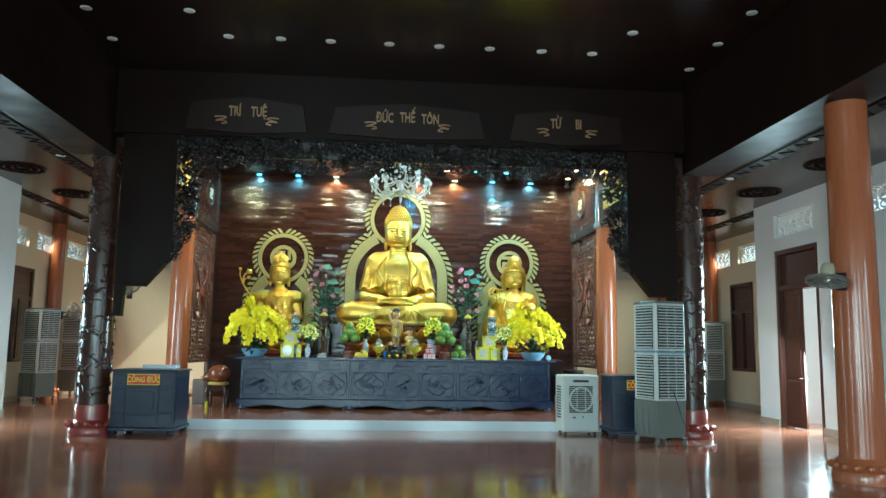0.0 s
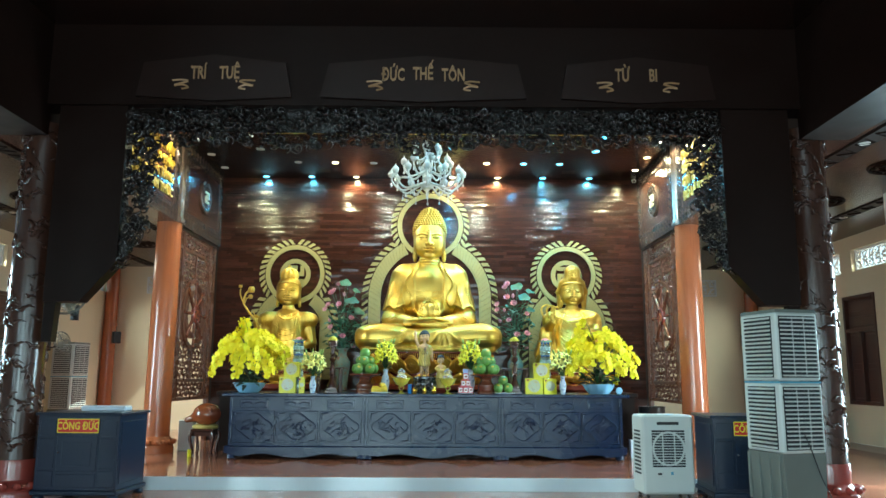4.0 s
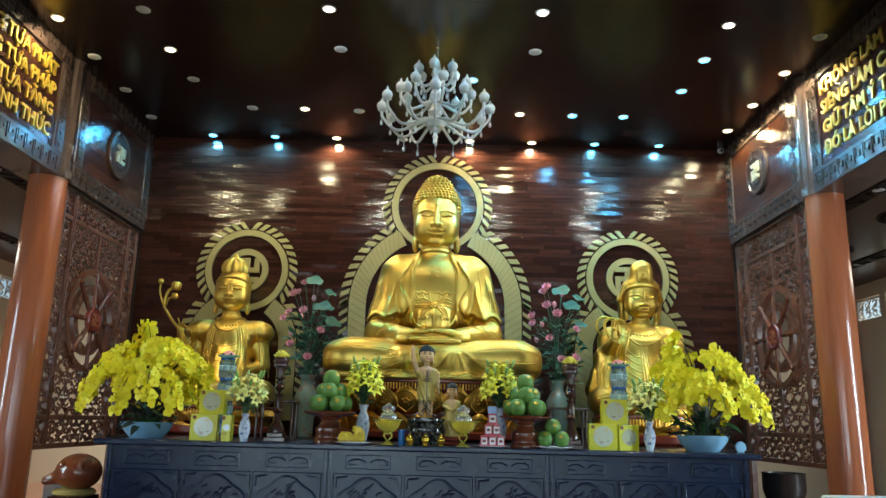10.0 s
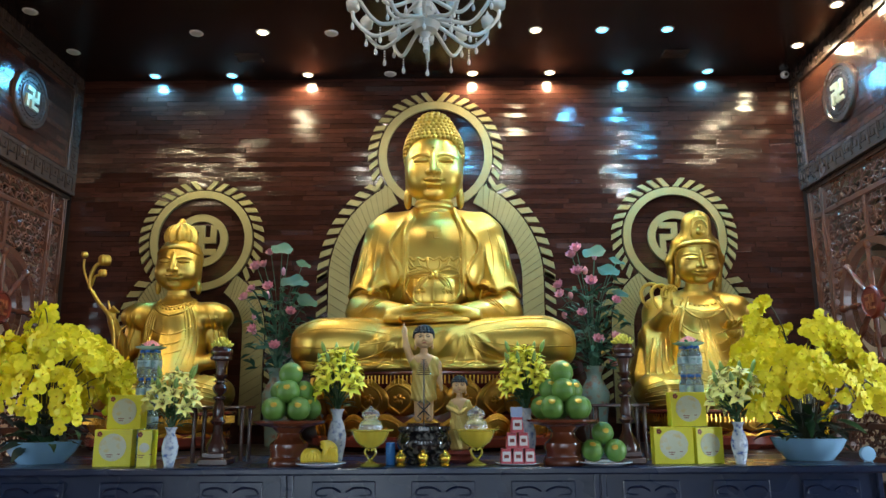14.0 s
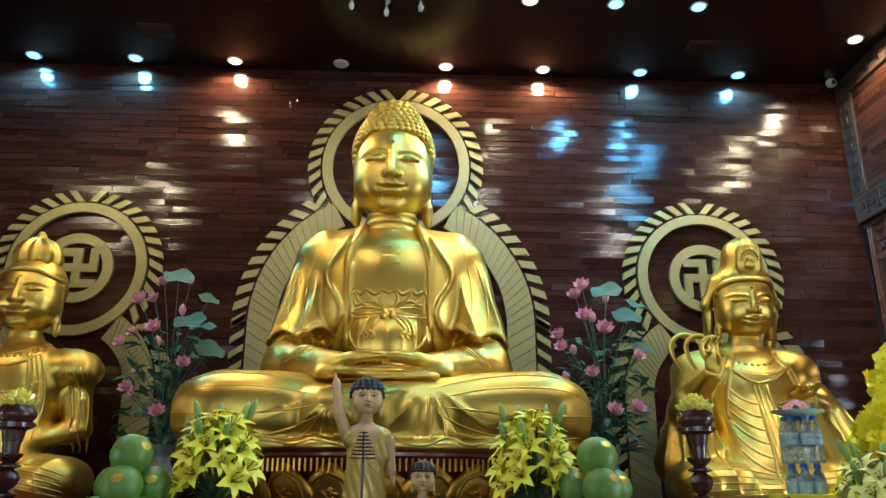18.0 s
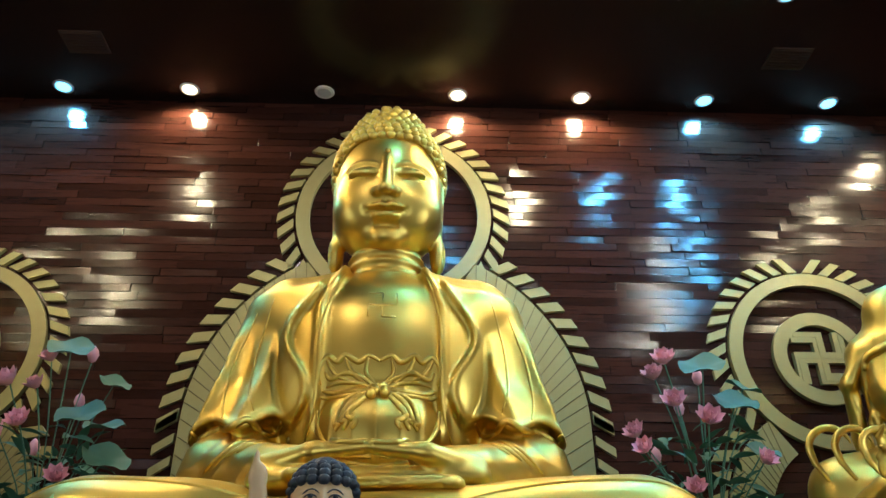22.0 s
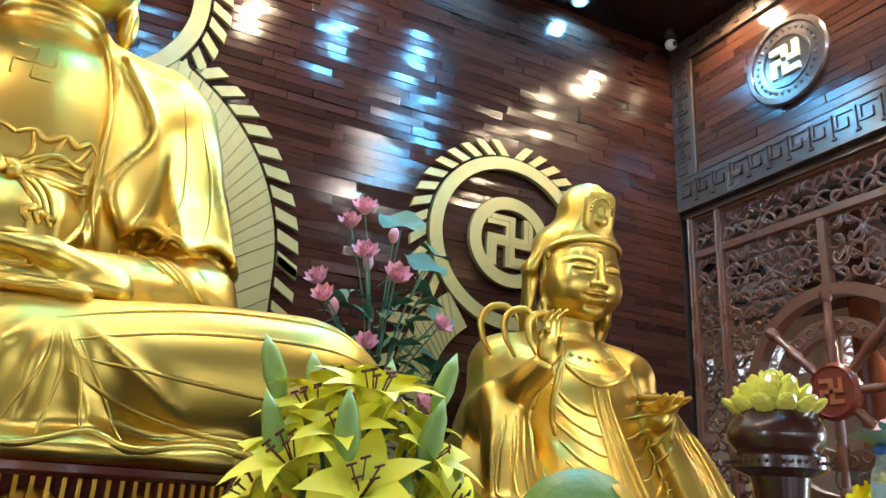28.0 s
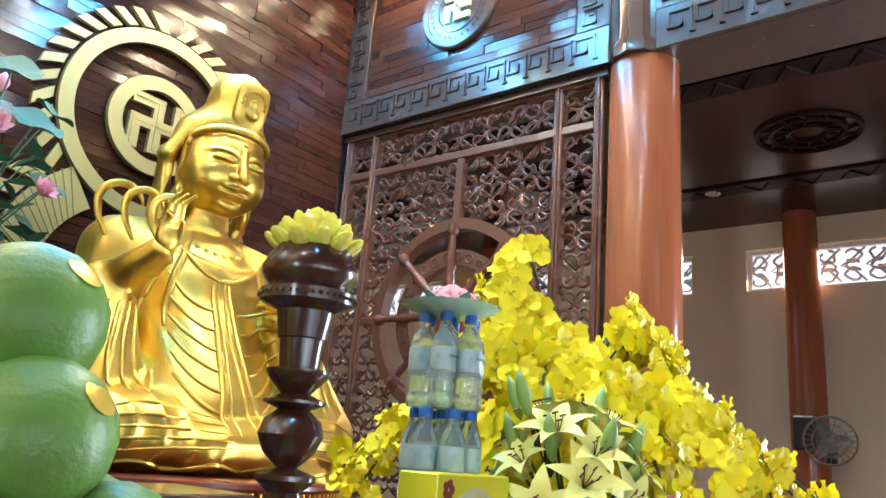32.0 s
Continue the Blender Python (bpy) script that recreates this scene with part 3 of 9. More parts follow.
        legs = legs - 0.018 * pleat(fan2 * 1.6, 1.4) * ramp(reach2, 0.06, 0.20) * ramp(0.55 - reach2, 0.0, 0.25) * (np.abs(fan2) < 1.2) * (x < 0) * (y < -0.5)
        d = smin(d, legs, 0.03)
        # hem of the skirt spread over the throne, with curled tips
        hem = ell(p, (0, -0.86, 0.035), (1.34, 0.36, 0.085)) - 0.016 * np.cos(x * 15) * ramp(ax, 0.2, 0.5)
        d = smin(d, hem, 0.05)
        return np.maximum(d, -z + 0.0)

    def palms(p):
        d = cap(p, (-0.44, -0.84, 0.54), (0.34, -1.00, 0.50), 0.075, 0.05, (1, 0.7, 1.3))
        d = smin(d, cap(p, (0.44, -0.82, 0.56), (-0.30, -0.96, 0.545), 0.072, 0.045, (1, 0.7, 1.3)), 0.012)
        for s in (-1, 1):
            d = smin(d, cap(p, (s * 0.44, -0.82, 0.600), (s * 0.22, -0.96, 0.640), 0.062, 0.042), 0.03)
            d = smin(d, cap(p, (s * 0.24, -0.95, 0.638), (s * 0.012, -1.00, 0.652), 0.040, 0.033), 0.02)
        d = d + 0.010 * np.exp(-(p[0] / 0.010) ** 2) * (p[2] > 0.60)
        for k in range(3):
            d = d + 0.007 * np.exp(-((p[2] - 0.475 - 0.035 * k - 0.04 * p[0]) / 0.006) ** 2) * (np.abs(p[0]) < 0.30) * (p[2] < 0.585)
        return d

    H = Vector((0, -0.07, 2.41))

    def head(p):
        return face_field((p[0] - H.x, p[1] - H.y, (p[2] - H.z) / 1.06))

    def neck(p):
        d = cap(p, (0, 0.02, 1.72), (0, -0.07, 2.2), 0.225, 0.20)
        for zz in (1.850, 1.915, 1.975):
            d = d - 0.018 * np.exp(-((p[2] - zz) / 0.018) ** 2)
        return d

    hair_c, hair_r = Vector((0, 0.03, 2.60)), Vector((0.345, 0.365, 0.40))

    def hair(p):
        d = ell(p, hair_c, hair_r)
        d = smin(d, ell(p, (0, 0.05, 2.90), (0.215, 0.22, 0.20)), 0.08)
        brow = 2.56 + 0.17 * np.exp(-(p[0] / 0.29) ** 6) - np.clip(p[1] + 0.10, 0, 1) * 1.2
        return smax(d, brow - p[2], 0.01)

    skins = [(*skin(body, (-1.6, -1.35, 0), (1.6, 0.6, 2.0), 0.0165), 0), (*skin(palms, (-0.55, -1.12, 0.40), (0.55, -0.7, 0.75), 0.010), 0),
             (*skin(head, (-0.42, -0.55, 1.85), (0.42, 0.42, 3.0), 0.0085), 0), (*skin(hair, (-0.4, -0.4, 2.0), (0.4, 0.48, 3.2), 0.014), 0),
             (*skin(neck, (-0.32, -0.32, 1.7), (0.32, 0.32, 2.25), 0.012), 0)]
    at = surface(skins)
    bm = bmesh.new()
    # curls in rings over the head
    curl = bmesh.new()
    ball(curl, (0, 0, 0), (0.030, 0.030, 0.026), 7, 4)
    src = bpy.data.meshes.new("curl")
    curl.to_mesh(src)
    curl.free()
    tree = BVHTree.FromPolygons(skins[3][0].tolist(), skins[3][1].tolist())
    for j in range(21):
        el = radians(-58 + j * 7.4)
        n = max(1, int(2 * math.pi * 0.34 * math.cos(el) / 0.050))
        for k in range(n):
            a = 2 * math.pi * (k + 0.5 * (j % 2)) / n
            way = Vector((math.cos(a) * math.cos(el), math.sin(a) * math.cos(el), math.sin(el)))
            hit = tree.ray_cast(hair_c + way * 2, -way)[0]
            if hit and (hit - hair_c).length > 0.2 and hit.z > 2.56 + 0.17 * math.exp(-(hit.x / 0.29) ** 6) - max(0, hit.y + 0.10) * 1.2 - 0.01:
                first = len(bm.verts)
                bm.from_mesh(src)
                bm.verts.ensure_lookup_table()
                for v in bm.verts[first:]:
                    v.co += hit
    bpy.data.meshes.remove(src)
    for s in (-1, 1):
        # sash ends, ribbon loops and the edge of the skirt panel
        drawn(bm, at, [(s * 0.29, 1.10), (s * 0.15, 1.075), (s * 0.0, 1.08)], 0.016)
        drawn(bm, at, [(s * 0.30, 1.07), (s * 0.15, 1.045), (s * 0.0, 1.055)], 0.014)
        drawn(bm, at, [(s * 0.01, 1.10), (s * 0.08, 1.16), (s * 0.17, 1.19), (s * 0.25, 1.16), (s * 0.28, 1.20)], 0.016)
        drawn(bm, at, [(s * 0.02, 1.09), (s * 0.10, 1.13), (s * 0.20, 1.14), (s * 0.27, 1.12)], 0.013)
        for k in range(3):
            drawn(bm, at, [(s * (0.03 + 0.03 * k), 1.06), (s * (0.09 + 0.04 * k), 1.00), (s * (0.14 + 0.03 * k), 0.93 - 0.02 * k), (s * (0.10 + 0.04 * k), 0.90), (s * (0.12 + 0.04 * k), 0.86)], 0.019)
        for k in range(3):
            drawn(bm, at, [(s * 0.31, 1.00 - 0.05 * k), (s * (0.28 - 0.02 * k), 0.86 - 0.03 * k), (s * 0.18, 0.76 - 0.035 * k), (s * 0.02, 0.73 - 0.035 * k)], 0.016)
        # lotus petals of the breastplate
        drawn(bm, at, [(s * 0.30, 1.13), (s * 0.31, 1.22), (s * 0.27, 1.285), (s * 0.22, 1.25), (s * 0.18, 1.285), (s * 0.11, 1.245), (s * 0.06, 1.28), (s * 0.0, 1.25)], 0.017)
        drawn(bm, at, [(s * 0.28, 1.27), (s * 0.22, 1.18), (s * 0.12, 1.13)], 0.013)
        drawn(bm, at, [(s * 0.18, 1.275), (s * 0.14, 1.19), (s * 0.07, 1.13)], 0.013)
        drawn(bm, at, [(s * 0.06, 1.27), (s * 0.07, 1.19), (s * 0.02, 1.13)], 0.012)
        # thin raised seams over the legs, from the knee to the middle
        drawn(bm, at, [(s * 0.30, 0.400), (s * 0.55, 0.470), (s * 0.90, 0.515), (s * 1.20, 0.500), (s * 1.42, 0.400)], 0.010, -0.004, segs=8, fine=8)
        drawn(bm, at, [(s * 0.34, 0.335), (s * 0.62, 0.400), (s * 0.95, 0.425), (s * 1.25, 0.405), (s * 1.46, 0.315)], 0.009, -0.004, segs=8, fine=8)
        drawn(bm, at, [(s * 0.38, 0.290), (s * 0.66, 0.262), (s * 0.98, 0.232), (s * 1.28, 0.242), (s * 1.46, 0.260)], 0.010, -0.004, segs=8, fine=8)
        drawn(bm, at, [(s * 0.36, 0.250), (s * 0.54, 0.165), (s * 0.80, 0.100), (s * 1.10, 0.085), (s * 1.36, 0.110)], 0.012, -0.004, segs=8, fine=8)
        drawn(bm, at, [(s * 0.06, 0.070), (s * 0.26, 0.040), (s * 0.44, 0.085), (s * 0.56, 0.045), (s * 0.78, 0.070), (s * 0.96, 0.040), (s * 1.20, 0.060)], 0.016, -0.004, segs=8)
        for k in range(4):
            drawn(bm, at, [(s * 0.30 + 0.02 * k, 0.36), (s * (0.27 + 0.05 * k) + 0.02, 0.26 - 0.01 * k), (s * (0.20 + 0.11 * k), 0.07)], 0.008, -0.004, segs=7)
        # edges of the robe: the inner lapel and the sleeve hem
        drawn(bm, at, [(s * 0.205, 1.84), (s * 0.275, 1.66), (s * 0.315, 1.44), (s * 0.318, 1.18), (s * 0.335, 0.96), (s * 0.40, 0.80)], 0.012, -0.003, segs=8, fine=8)
        drawn(bm, at, [(s * 0.50, 0.97), (s * 0.57, 0.915), (s * 0.65, 0.945), (s * 0.72, 0.90), (s * 0.80, 0.925), (s * 0.88, 0.875), (s * 0.94, 0.90)], 0.020, segs=8, fine=8)
        drawn(bm, at, [(s * 0.60, 1.66), (s * 0.66, 1.40), (s * 0.67, 1.16), (s * 0.63, 1.00)], 0.010, -0.004)
        drawn(bm, at, [(s * 0.70, 1.60), (s * 0.78, 1.34), (s * 0.80, 1.10), (s * 0.78, 0.96)], 0.010, -0.004)
        # folds that gather at the elbow and the crossing of the shins
        for k in range(4):
            drawn(bm, at, [(s * (0.46 + 0.05 * k), 0.90 - 0.02 * k), (s * (0.50 + 0.06 * k), 0.80 - 0.01 * k), (s * (0.62 + 0.06 * k), 0.72 - 0.02 * k)], 0.013)
    for k in range(7):
        c = at(0.035 * math.cos(k), 1.07 + 0.030 * math.sin(k * 1.7), 0.015)
        ball(bm, c, 0.028, 8, 5)
    # the sign on the chest
    for a, b in (((-0.075, 1.58), (0.075, 1.58)), ((0, 1.505), (0, 1.655)), ((-0.075, 1.58), (-0.075, 1.505)), ((0.075, 1.58), (0.075, 1.655)), ((0, 1.655), (-0.075, 1.655)), ((0, 1.505), (0.075, 1.505))):
        tube(bm, [at(*a), at(*b)], 0.007, 4)
    ball(bm, at(0, 2.61), 0.020, 8, 6)
    bow(skins, bm, (2, 3), Vector((0, 0.02, 2.25)), 8, 2.02)
    ob = new("golden_buddha_statue", sculpted("golden_buddha_statue", skins, bm, [GOLD]))
    ob.matrix_basis = pose(0.0, 18.22, 2.055)
    return tagged(ob, "large polished gold seated Buddha statue on a lotus throne", "statue")


def gold_bodhisattva(kind):
    """A seated crowned figure: 'veil' raises one hand and holds a vase, 'lotus' holds a long lotus stem."""
    veil = kind == "veil"
    m = 1 if veil else -1

    def body(p):
        x, y, z = p
        ax = np.abs(x)
        q = (ax, y, z)
        d = ell(p, (0, 0.05, 0.82), (0.36, 0.26, 0.52))
        d = smin(d, cap(q, (0.0, 0.05, 1.18), (0.31, 0.05, 1.06), 0.11, 0.15), 0.10)
        d = smin(d, cap(p, (0, 0.0, 1.2), (0, -0.03, 1.5), 0.13, 0.11), 0.05)
        d = d - 0.008 * np.exp(-((z - 1.30) / 0.014) ** 2) - 0.008 * np.exp(-((z - 1.35) / 0.014) ** 2)
        d = smin(d, ell(p, (0, -0.09, 1.02), (0.30, 0.20, 0.24)), 0.10)
        d = smin(d, cap(p, (0, -0.06, 0.85), (0, -0.30, 0.25), 0.26, 0.30, (0.85, 1, 1)), 0.12)
        if veil:
            # robe edge round the bare chest, curved folds over the belly, a long sash down the middle
            neck_line = 1.075 + 1.5 * x * x
            d = d - 0.022 * ramp(neck_line - z, 0.0, 0.016) * (y < 0)
            d = d - 0.014 * np.exp(-((z - neck_line + 0.022) / 0.016) ** 2) * (y < 0)
            cloak = cap(q, (0.34, 0.07, 1.09), (0.50, 0.05, 0.36), 0.185, 0.225)
            cloak = smin(cloak, cap(q, (0.12, 0.09, 1.28), (0.36, 0.07, 1.12), 0.10, 0.18), 0.10)
            cloak = cloak - 0.020 * pleat(ax * 4.5 + y * 4.5 + z * 0.6, 2.2) * np.exp(-((z - 0.56) / 0.36) ** 4)
            d = smin(d, cloak, 0.06)
            d = smin(d, cap(p, (-0.51, -0.08, 0.80), (-0.41, -0.43, 1.04), 0.135, 0.058), 0.06)
            for k in range(3):
                d = smin(d, cap(p, (-0.465 + 0.016 * k, -0.36 - 0.03 * k, 0.975 + 0.026 * k), (-0.38 + 0.012 * k, -0.36 - 0.03 * k, 0.955 + 0.026 * k), 0.030, 0.030), 0.008)
            sleeve = cap(p, (-0.50, -0.18, 0.88), (-0.47, -0.32, 0.34), 0.115, 0.155, (1, 1.1, 1))
            sleeve = smax(sleeve, 0.30 + 0.03 * np.cos(x * 30 + y * 20) - z, 0.012)
            sleeve = sleeve - 0.034 * pleat(x * 6.5 - y * 5.0 + 0.5 * z, 2.0) * ramp(0.92 - z, 0.0, 0.25)
            d = smin(d, sleeve, 0.015)
            d = smin(d, cap(p, (0.47, -0.12, 0.80), (0.20, -0.50, 0.82), 0.130, 0.065), 0.06)
            fall = cap(p, (0.42, -0.16, 0.92), (0.60, -0.44, 0.24), 0.10, 0.17, (1, 1.1, 1))
            fall = smin(fall, cap(p, (0.26, -0.42, 0.76), (0.46, -0.52, 0.20), 0.07, 0.14), 0.06)
            fall = fall - 0.016 * pleat(x * 4.0 + z * 1.6 - y * 2.0, 2.0) * ramp(0.80 - z, 0.0, 0.2)
            d = smin(d, fall, 0.02)
        else:
            d = smin(d, cap(p, (0.42, 0.05, 1.06), (0.50, 0.02, 0.62), 0.125, 0.10), 0.05)
            d = smin(d, cap(p, (0.50, 0.0, 0.60), (0.18, -0.32, 0.46), 0.10, 0.07), 0.04)
            d = smin(d, cap(p, (-0.42, 0.05, 1.04), (-0.54, 0.0, 0.62), 0.125, 0.10), 0.05)
            d = smin(d, cap(p, (-0.54, 0.0, 0.62), (-0.62, -0.26, 1.00), 0.09, 0.055), 0.03)
            cape = ell(q, (0.36, 0.03, 1.08), (0.26, 0.20, 0.17))
            cape = cape - 0.012 * np.abs(np.cos(ax * 22 + y * 18)) ** 0.6
            d = smin(d, smax(cape, 0.93 + 0.02 * np.cos(ax * 30) - z, 0.015), 0.03)
            d = smin(d, cap(q, (0.40, 0.04, 0.95), (0.47, 0.02, 0.72), 0.115, 0.11), 0.02)
            fold = np.abs(np.sin(x * 15 + 2.2 * z + 1.2 * np.sin(z * 5))) ** 0.5
            d = d + 0.016 * fold * np.exp(-((z - 0.72) / 0.34) ** 4) * np.exp(-(x / 0.30) ** 4) * (y < -0.05)
        d = d - 0.005 * np.cos(x * 52 + z * 14) * np.exp(-((z - 0.75) / 0.28) ** 2)
        legs = block(q, (0.44, -0.30, 0.19), (0.30, 0.38, 0.20), 2.4)
        legs = smin(legs, ell(p, (0, -0.38, 0.14), (0.62, 0.36, 0.16)), 0.06)
        legs = smin(legs, cap(p, (0.56, -0.48, 0.21), (-0.20, -0.66, 0.12), 0.16, 0.10), 0.03)
        legs = smin(legs, cap(p, (-0.56, -0.44, 0.21), (0.2, -0.58, 0.08), 0.16, 0.10), 0.02)
        if veil:
            legs = smin(legs, cap(p, (0.16, -0.56, 0.14), (0.36, -0.70, -0.02), 0.12, 0.10), 0.05)
        bend = np.sqrt((ax - 0.66) ** 2 + (z - 0.2) ** 2)
        legs = legs - 0.013 * pleat(bend * 7.0 + 0.2 * np.sin(ax * 9), 2.0) * np.exp(-((ax - 0.36) / 0.30) ** 4) * (y < -0.25)
        d = smin(d, legs, 0.04)
        return np.maximum(d, -z)

    def palms(p):
        if veil:
            p, low = (p[0] + 0.04, p[1], p[2] + 0.08), p
            d = ell(p, (-0.355, -0.465, 1.19), (0.055, 0.040, 0.085))
            for k in range(4):
                bent = 0.05 if k == 0 else 0.0
                d = smin(d, cap(p, (-0.395 + 0.026 * k, -0.47, 1.25), (-0.425 + 0.034 * k + bent, -0.50, 1.335 + 0.008 * k - bent), 0.018, 0.014), 0.010)
                d = smin(d, cap(p, (-0.425 + 0.034 * k + bent, -0.50, 1.335 + 0.008 * k - bent), (-0.415 + 0.040 * k, -0.545, 1.385 + 0.006 * k - 2.0 * bent), 0.014, 0.010), 0.008)
            d = smin(d, cap(p, (-0.31, -0.48, 1.17), (-0.335, -0.545, 1.255), 0.019, 0.012), 0.010)
            p = low
            d = np.minimum(d, ell(p, (0.17, -0.57, 0.87), (0.085, 0.075, 0.035)))
            for k in range(4):
                d = smin(d, cap(p, (0.11 + 0.035 * k, -0.62, 0.88), (0.10 + 0.045 * k, -0.70, 0.915), 0.018, 0.013), 0.010)
            d = smin(d, cap(p, (0.24, -0.55, 0.89), (0.265, -0.60, 0.955), 0.020, 0.014), 0.010)
        else:
            d = ell(p, (-0.62, -0.30, 1.06), (0.05, 0.045, 0.07))
            for k in range(4):
                d = smin(d, cap(p, (-0.65 + 0.02 * k, -0.32, 1.10), (-0.58 + 0.02 * k, -0.37, 1.15 - 0.02 * k), 0.016, 0.012), 0.012)
            d = smin(d, cap(p, (-0.63, -0.31, 1.1), (-0.66, -0.32, 1.22), 0.015, 0.010), 0.012)
            d = np.minimum(d, ell(p, (0.10, -0.36, 0.45), (0.13, 0.07, 0.04)))
        return d

    H = Vector((0.0, -0.01 if veil else -0.04, 1.700 if veil else 1.675))
    k = 0.70 if veil else 0.74

    def head(p):
        q = tuple((p[i] - H[i]) / k for i in range(3))
        d = face_field(q, long_ears=True) * k
        top = ell(p, (0, 0.03, 1.77), (0.250, 0.255, 0.26))
        top = smax(top, (1.86 - np.clip(p[1] + 0.04, 0, 1) * 1.2) - p[2], 0.012)
        return np.minimum(d, top)

    def crown(p):
        x, y, z = p
        if veil:
            # tall hood over the crown that spreads behind the ears and falls on the shoulders
            d = smin(block(p, (0, 0.02, 2.07), (0.158, 0.165, 0.205), 2.5), cap(p, (0, 0.03, 1.93), (0, 0.06, 2.08), 0.205, 0.13), 0.04)
            d = d - 0.010 * pleat(np.abs(x) * 9 + z * 3.0, 2.0) * (y > -0.13)
            d = smin(d, ell(p, (0, 0.11, 1.86), (0.265, 0.23, 0.19)), 0.05)
            wing = np.abs(x)
            d = smin(d, cap((wing, y, z), (0.215, 0.06, 1.90), (0.290, 0.08, 1.70), 0.045, 0.030, (1, 0.6, 1)), 0.03)
            d = smin(d, cap((wing, y, z), (0.285, 0.10, 1.70), (0.235, 0.12, 1.28), 0.038, 0.045, (1, 0.7, 1)), 0.03)
            d = d - 0.010 * pleat(wing * 11 + z * 2.0, 2.0) * (z < 1.98) * (y > -0.14)
            plate = block(p, (0, -0.152, 2.080), (0.100, 0.030, 0.135), 4.0)
            d = np.minimum(d, plate)
            d = np.minimum(d, smin(ell(p, (0, -0.185, 2.03), (0.045, 0.022, 0.035)), ell(p, (0, -0.185, 2.085), (0.022, 0.022, 0.028)), 0.01))
            return np.maximum(d, 1.20 - z)
        a = np.arctan2(y, x)
        d = ell(p, (0, 0.02, 2.02), (0.18, 0.18, 0.16)) - 0.018 * np.cos(a * 9)
        d = smin(d, cap(p, (0, 0.03, 2.12), (0, 0.03, 2.22), 0.06, 0.035), 0.04)
        return d

    skins = [(*skin(body, (-0.9, -0.85, 0), (0.9, 0.4, 1.5), 0.016), 0), (*skin(palms, (-0.75, -0.76, 0.35), (0.4, -0.2, 1.46), 0.009), 0),
             (*skin(head, (-0.36, -0.42, 1.15), (0.36, 0.36, 2.08), 0.0090), 0), (*skin(crown, (-0.46, -0.3, 1.22), (0.46, 0.42, 2.4), 0.013), 0)]
    at = surface(skins)
    bm = bmesh.new()
    for s in (-1, 1):
        if veil:
            drawn(bm, at, [(s * 0.12, 1.26), (s * 0.20, 1.10), (s * 0.25, 0.92), (s * 0.27, 0.70)], 0.020, segs=8)
            drawn(bm, at, [(s * 0.17, 1.25), (s * 0.27, 1.06), (s * 0.33, 0.84)], 0.015, segs=8)
            for j in range(6):
                zz = 0.86 - 0.105 * j
                drawn(bm, at, [(s * 0.05, zz - 0.05), (s * 0.12, zz - 0.035), (s * 0.20, zz + 0.03), (s * 0.26, zz + 0.13)], 0.011, segs=7)
            drawn(bm, at, [(s * 0.04 - 0.03, 0.97), (s * 0.05 - 0.02, 0.70), (s * 0.075, 0.40), (s * 0.11 + 0.01, 0.20)], 0.015, segs=7)
            drawn(bm, at, [(s * 0.015 - 0.03, 0.97), (s * 0.02 - 0.02, 0.66), (s * 0.035, 0.36), (s * 0.05 + 0.01, 0.20)], 0.010, segs=7)
            drawn(bm, at, [(-0.04, 0.98), (s * 0.10 - 0.02, 1.02), (s * 0.19, 1.10), (s * 0.24, 1.18)], 0.014, segs=7)
            for j in range(5):
                drawn(bm, at, [(s * 0.08, 0.26 - 0.03 * j), (s * (0.26 + 0.03 * j), 0.30 - 0.045 * j), (s * (0.48 + 0.03 * j), 0.31 - 0.055 * j), (s * 0.68, 0.24 - 0.04 * j)], 0.009)
            for j in range(4):
                drawn(bm, at, [(s * (0.40 + 0.045 * j), 0.78), (s * (0.42 + 0.055 * j), 0.56), (s * (0.40 + 0.07 * j), 0.36)], 0.013, segs=7)
            drawn(bm, at, [(s * 0.0, 0.03), (s * 0.16, 0.06), (s * 0.30, 0.03), (s * 0.45, 0.06), (s * 0.6, 0.03)], 0.016)
            continue
        for j in range(4):
            drawn(bm, at, [(s * (0.10 + 0.03 * j), 1.26 - 0.02 * j), (s * (0.17 + 0.03 * j), 1.02), (s * (0.19 + 0.035 * j), 0.74), (s * (0.15 + 0.05 * j), 0.50)], 0.013)
        drawn(bm, at, [(0, 1.16), (s * 0.10, 1.20), (s * 0.20, 1.29)], 0.013)
        drawn(bm, at, [(0, 1.06), (s * 0.13, 1.11), (s * 0.24, 1.25)], 0.016)
        for j in range(3):
            drawn(bm, at, [(0, 0.84 - 0.11 * j), (s * 0.12, 0.87 - 0.11 * j), (s * 0.26, 0.96 - 0.12 * j)], 0.012)
        for j in range(5):
            drawn(bm, at, [(s * 0.06, 0.34 - 0.03 * j), (s * (0.26 + 0.03 * j), 0.33 - 0.045 * j), (s * (0.48 + 0.03 * j), 0.30 - 0.05 * j), (s * 0.66, 0.24 - 0.04 * j)], 0.009)
        for j in range(3):
            drawn(bm, at, [(s * (0.40 + 0.05 * j), 1.08), (s * (0.47 + 0.05 * j), 0.76), (s * (0.49 + 0.05 * j), 0.42)], 0.012)
        drawn(bm, at, [(s * 0.0, 0.03), (s * 0.16, 0.06), (s * 0.30, 0.03), (s * 0.45, 0.06), (s * 0.6, 0.03)], 0.016)
    ball(bm, at(0, H.z + 0.14), 0.012, 8, 6)
    # necklace beads
    for j in range(15):
        a = math.pi * (j / 14)
        ball(bm, at(0.20 * math.cos(a), 1.27 - 0.13 * math.sin(a)), 0.016, 7, 5)
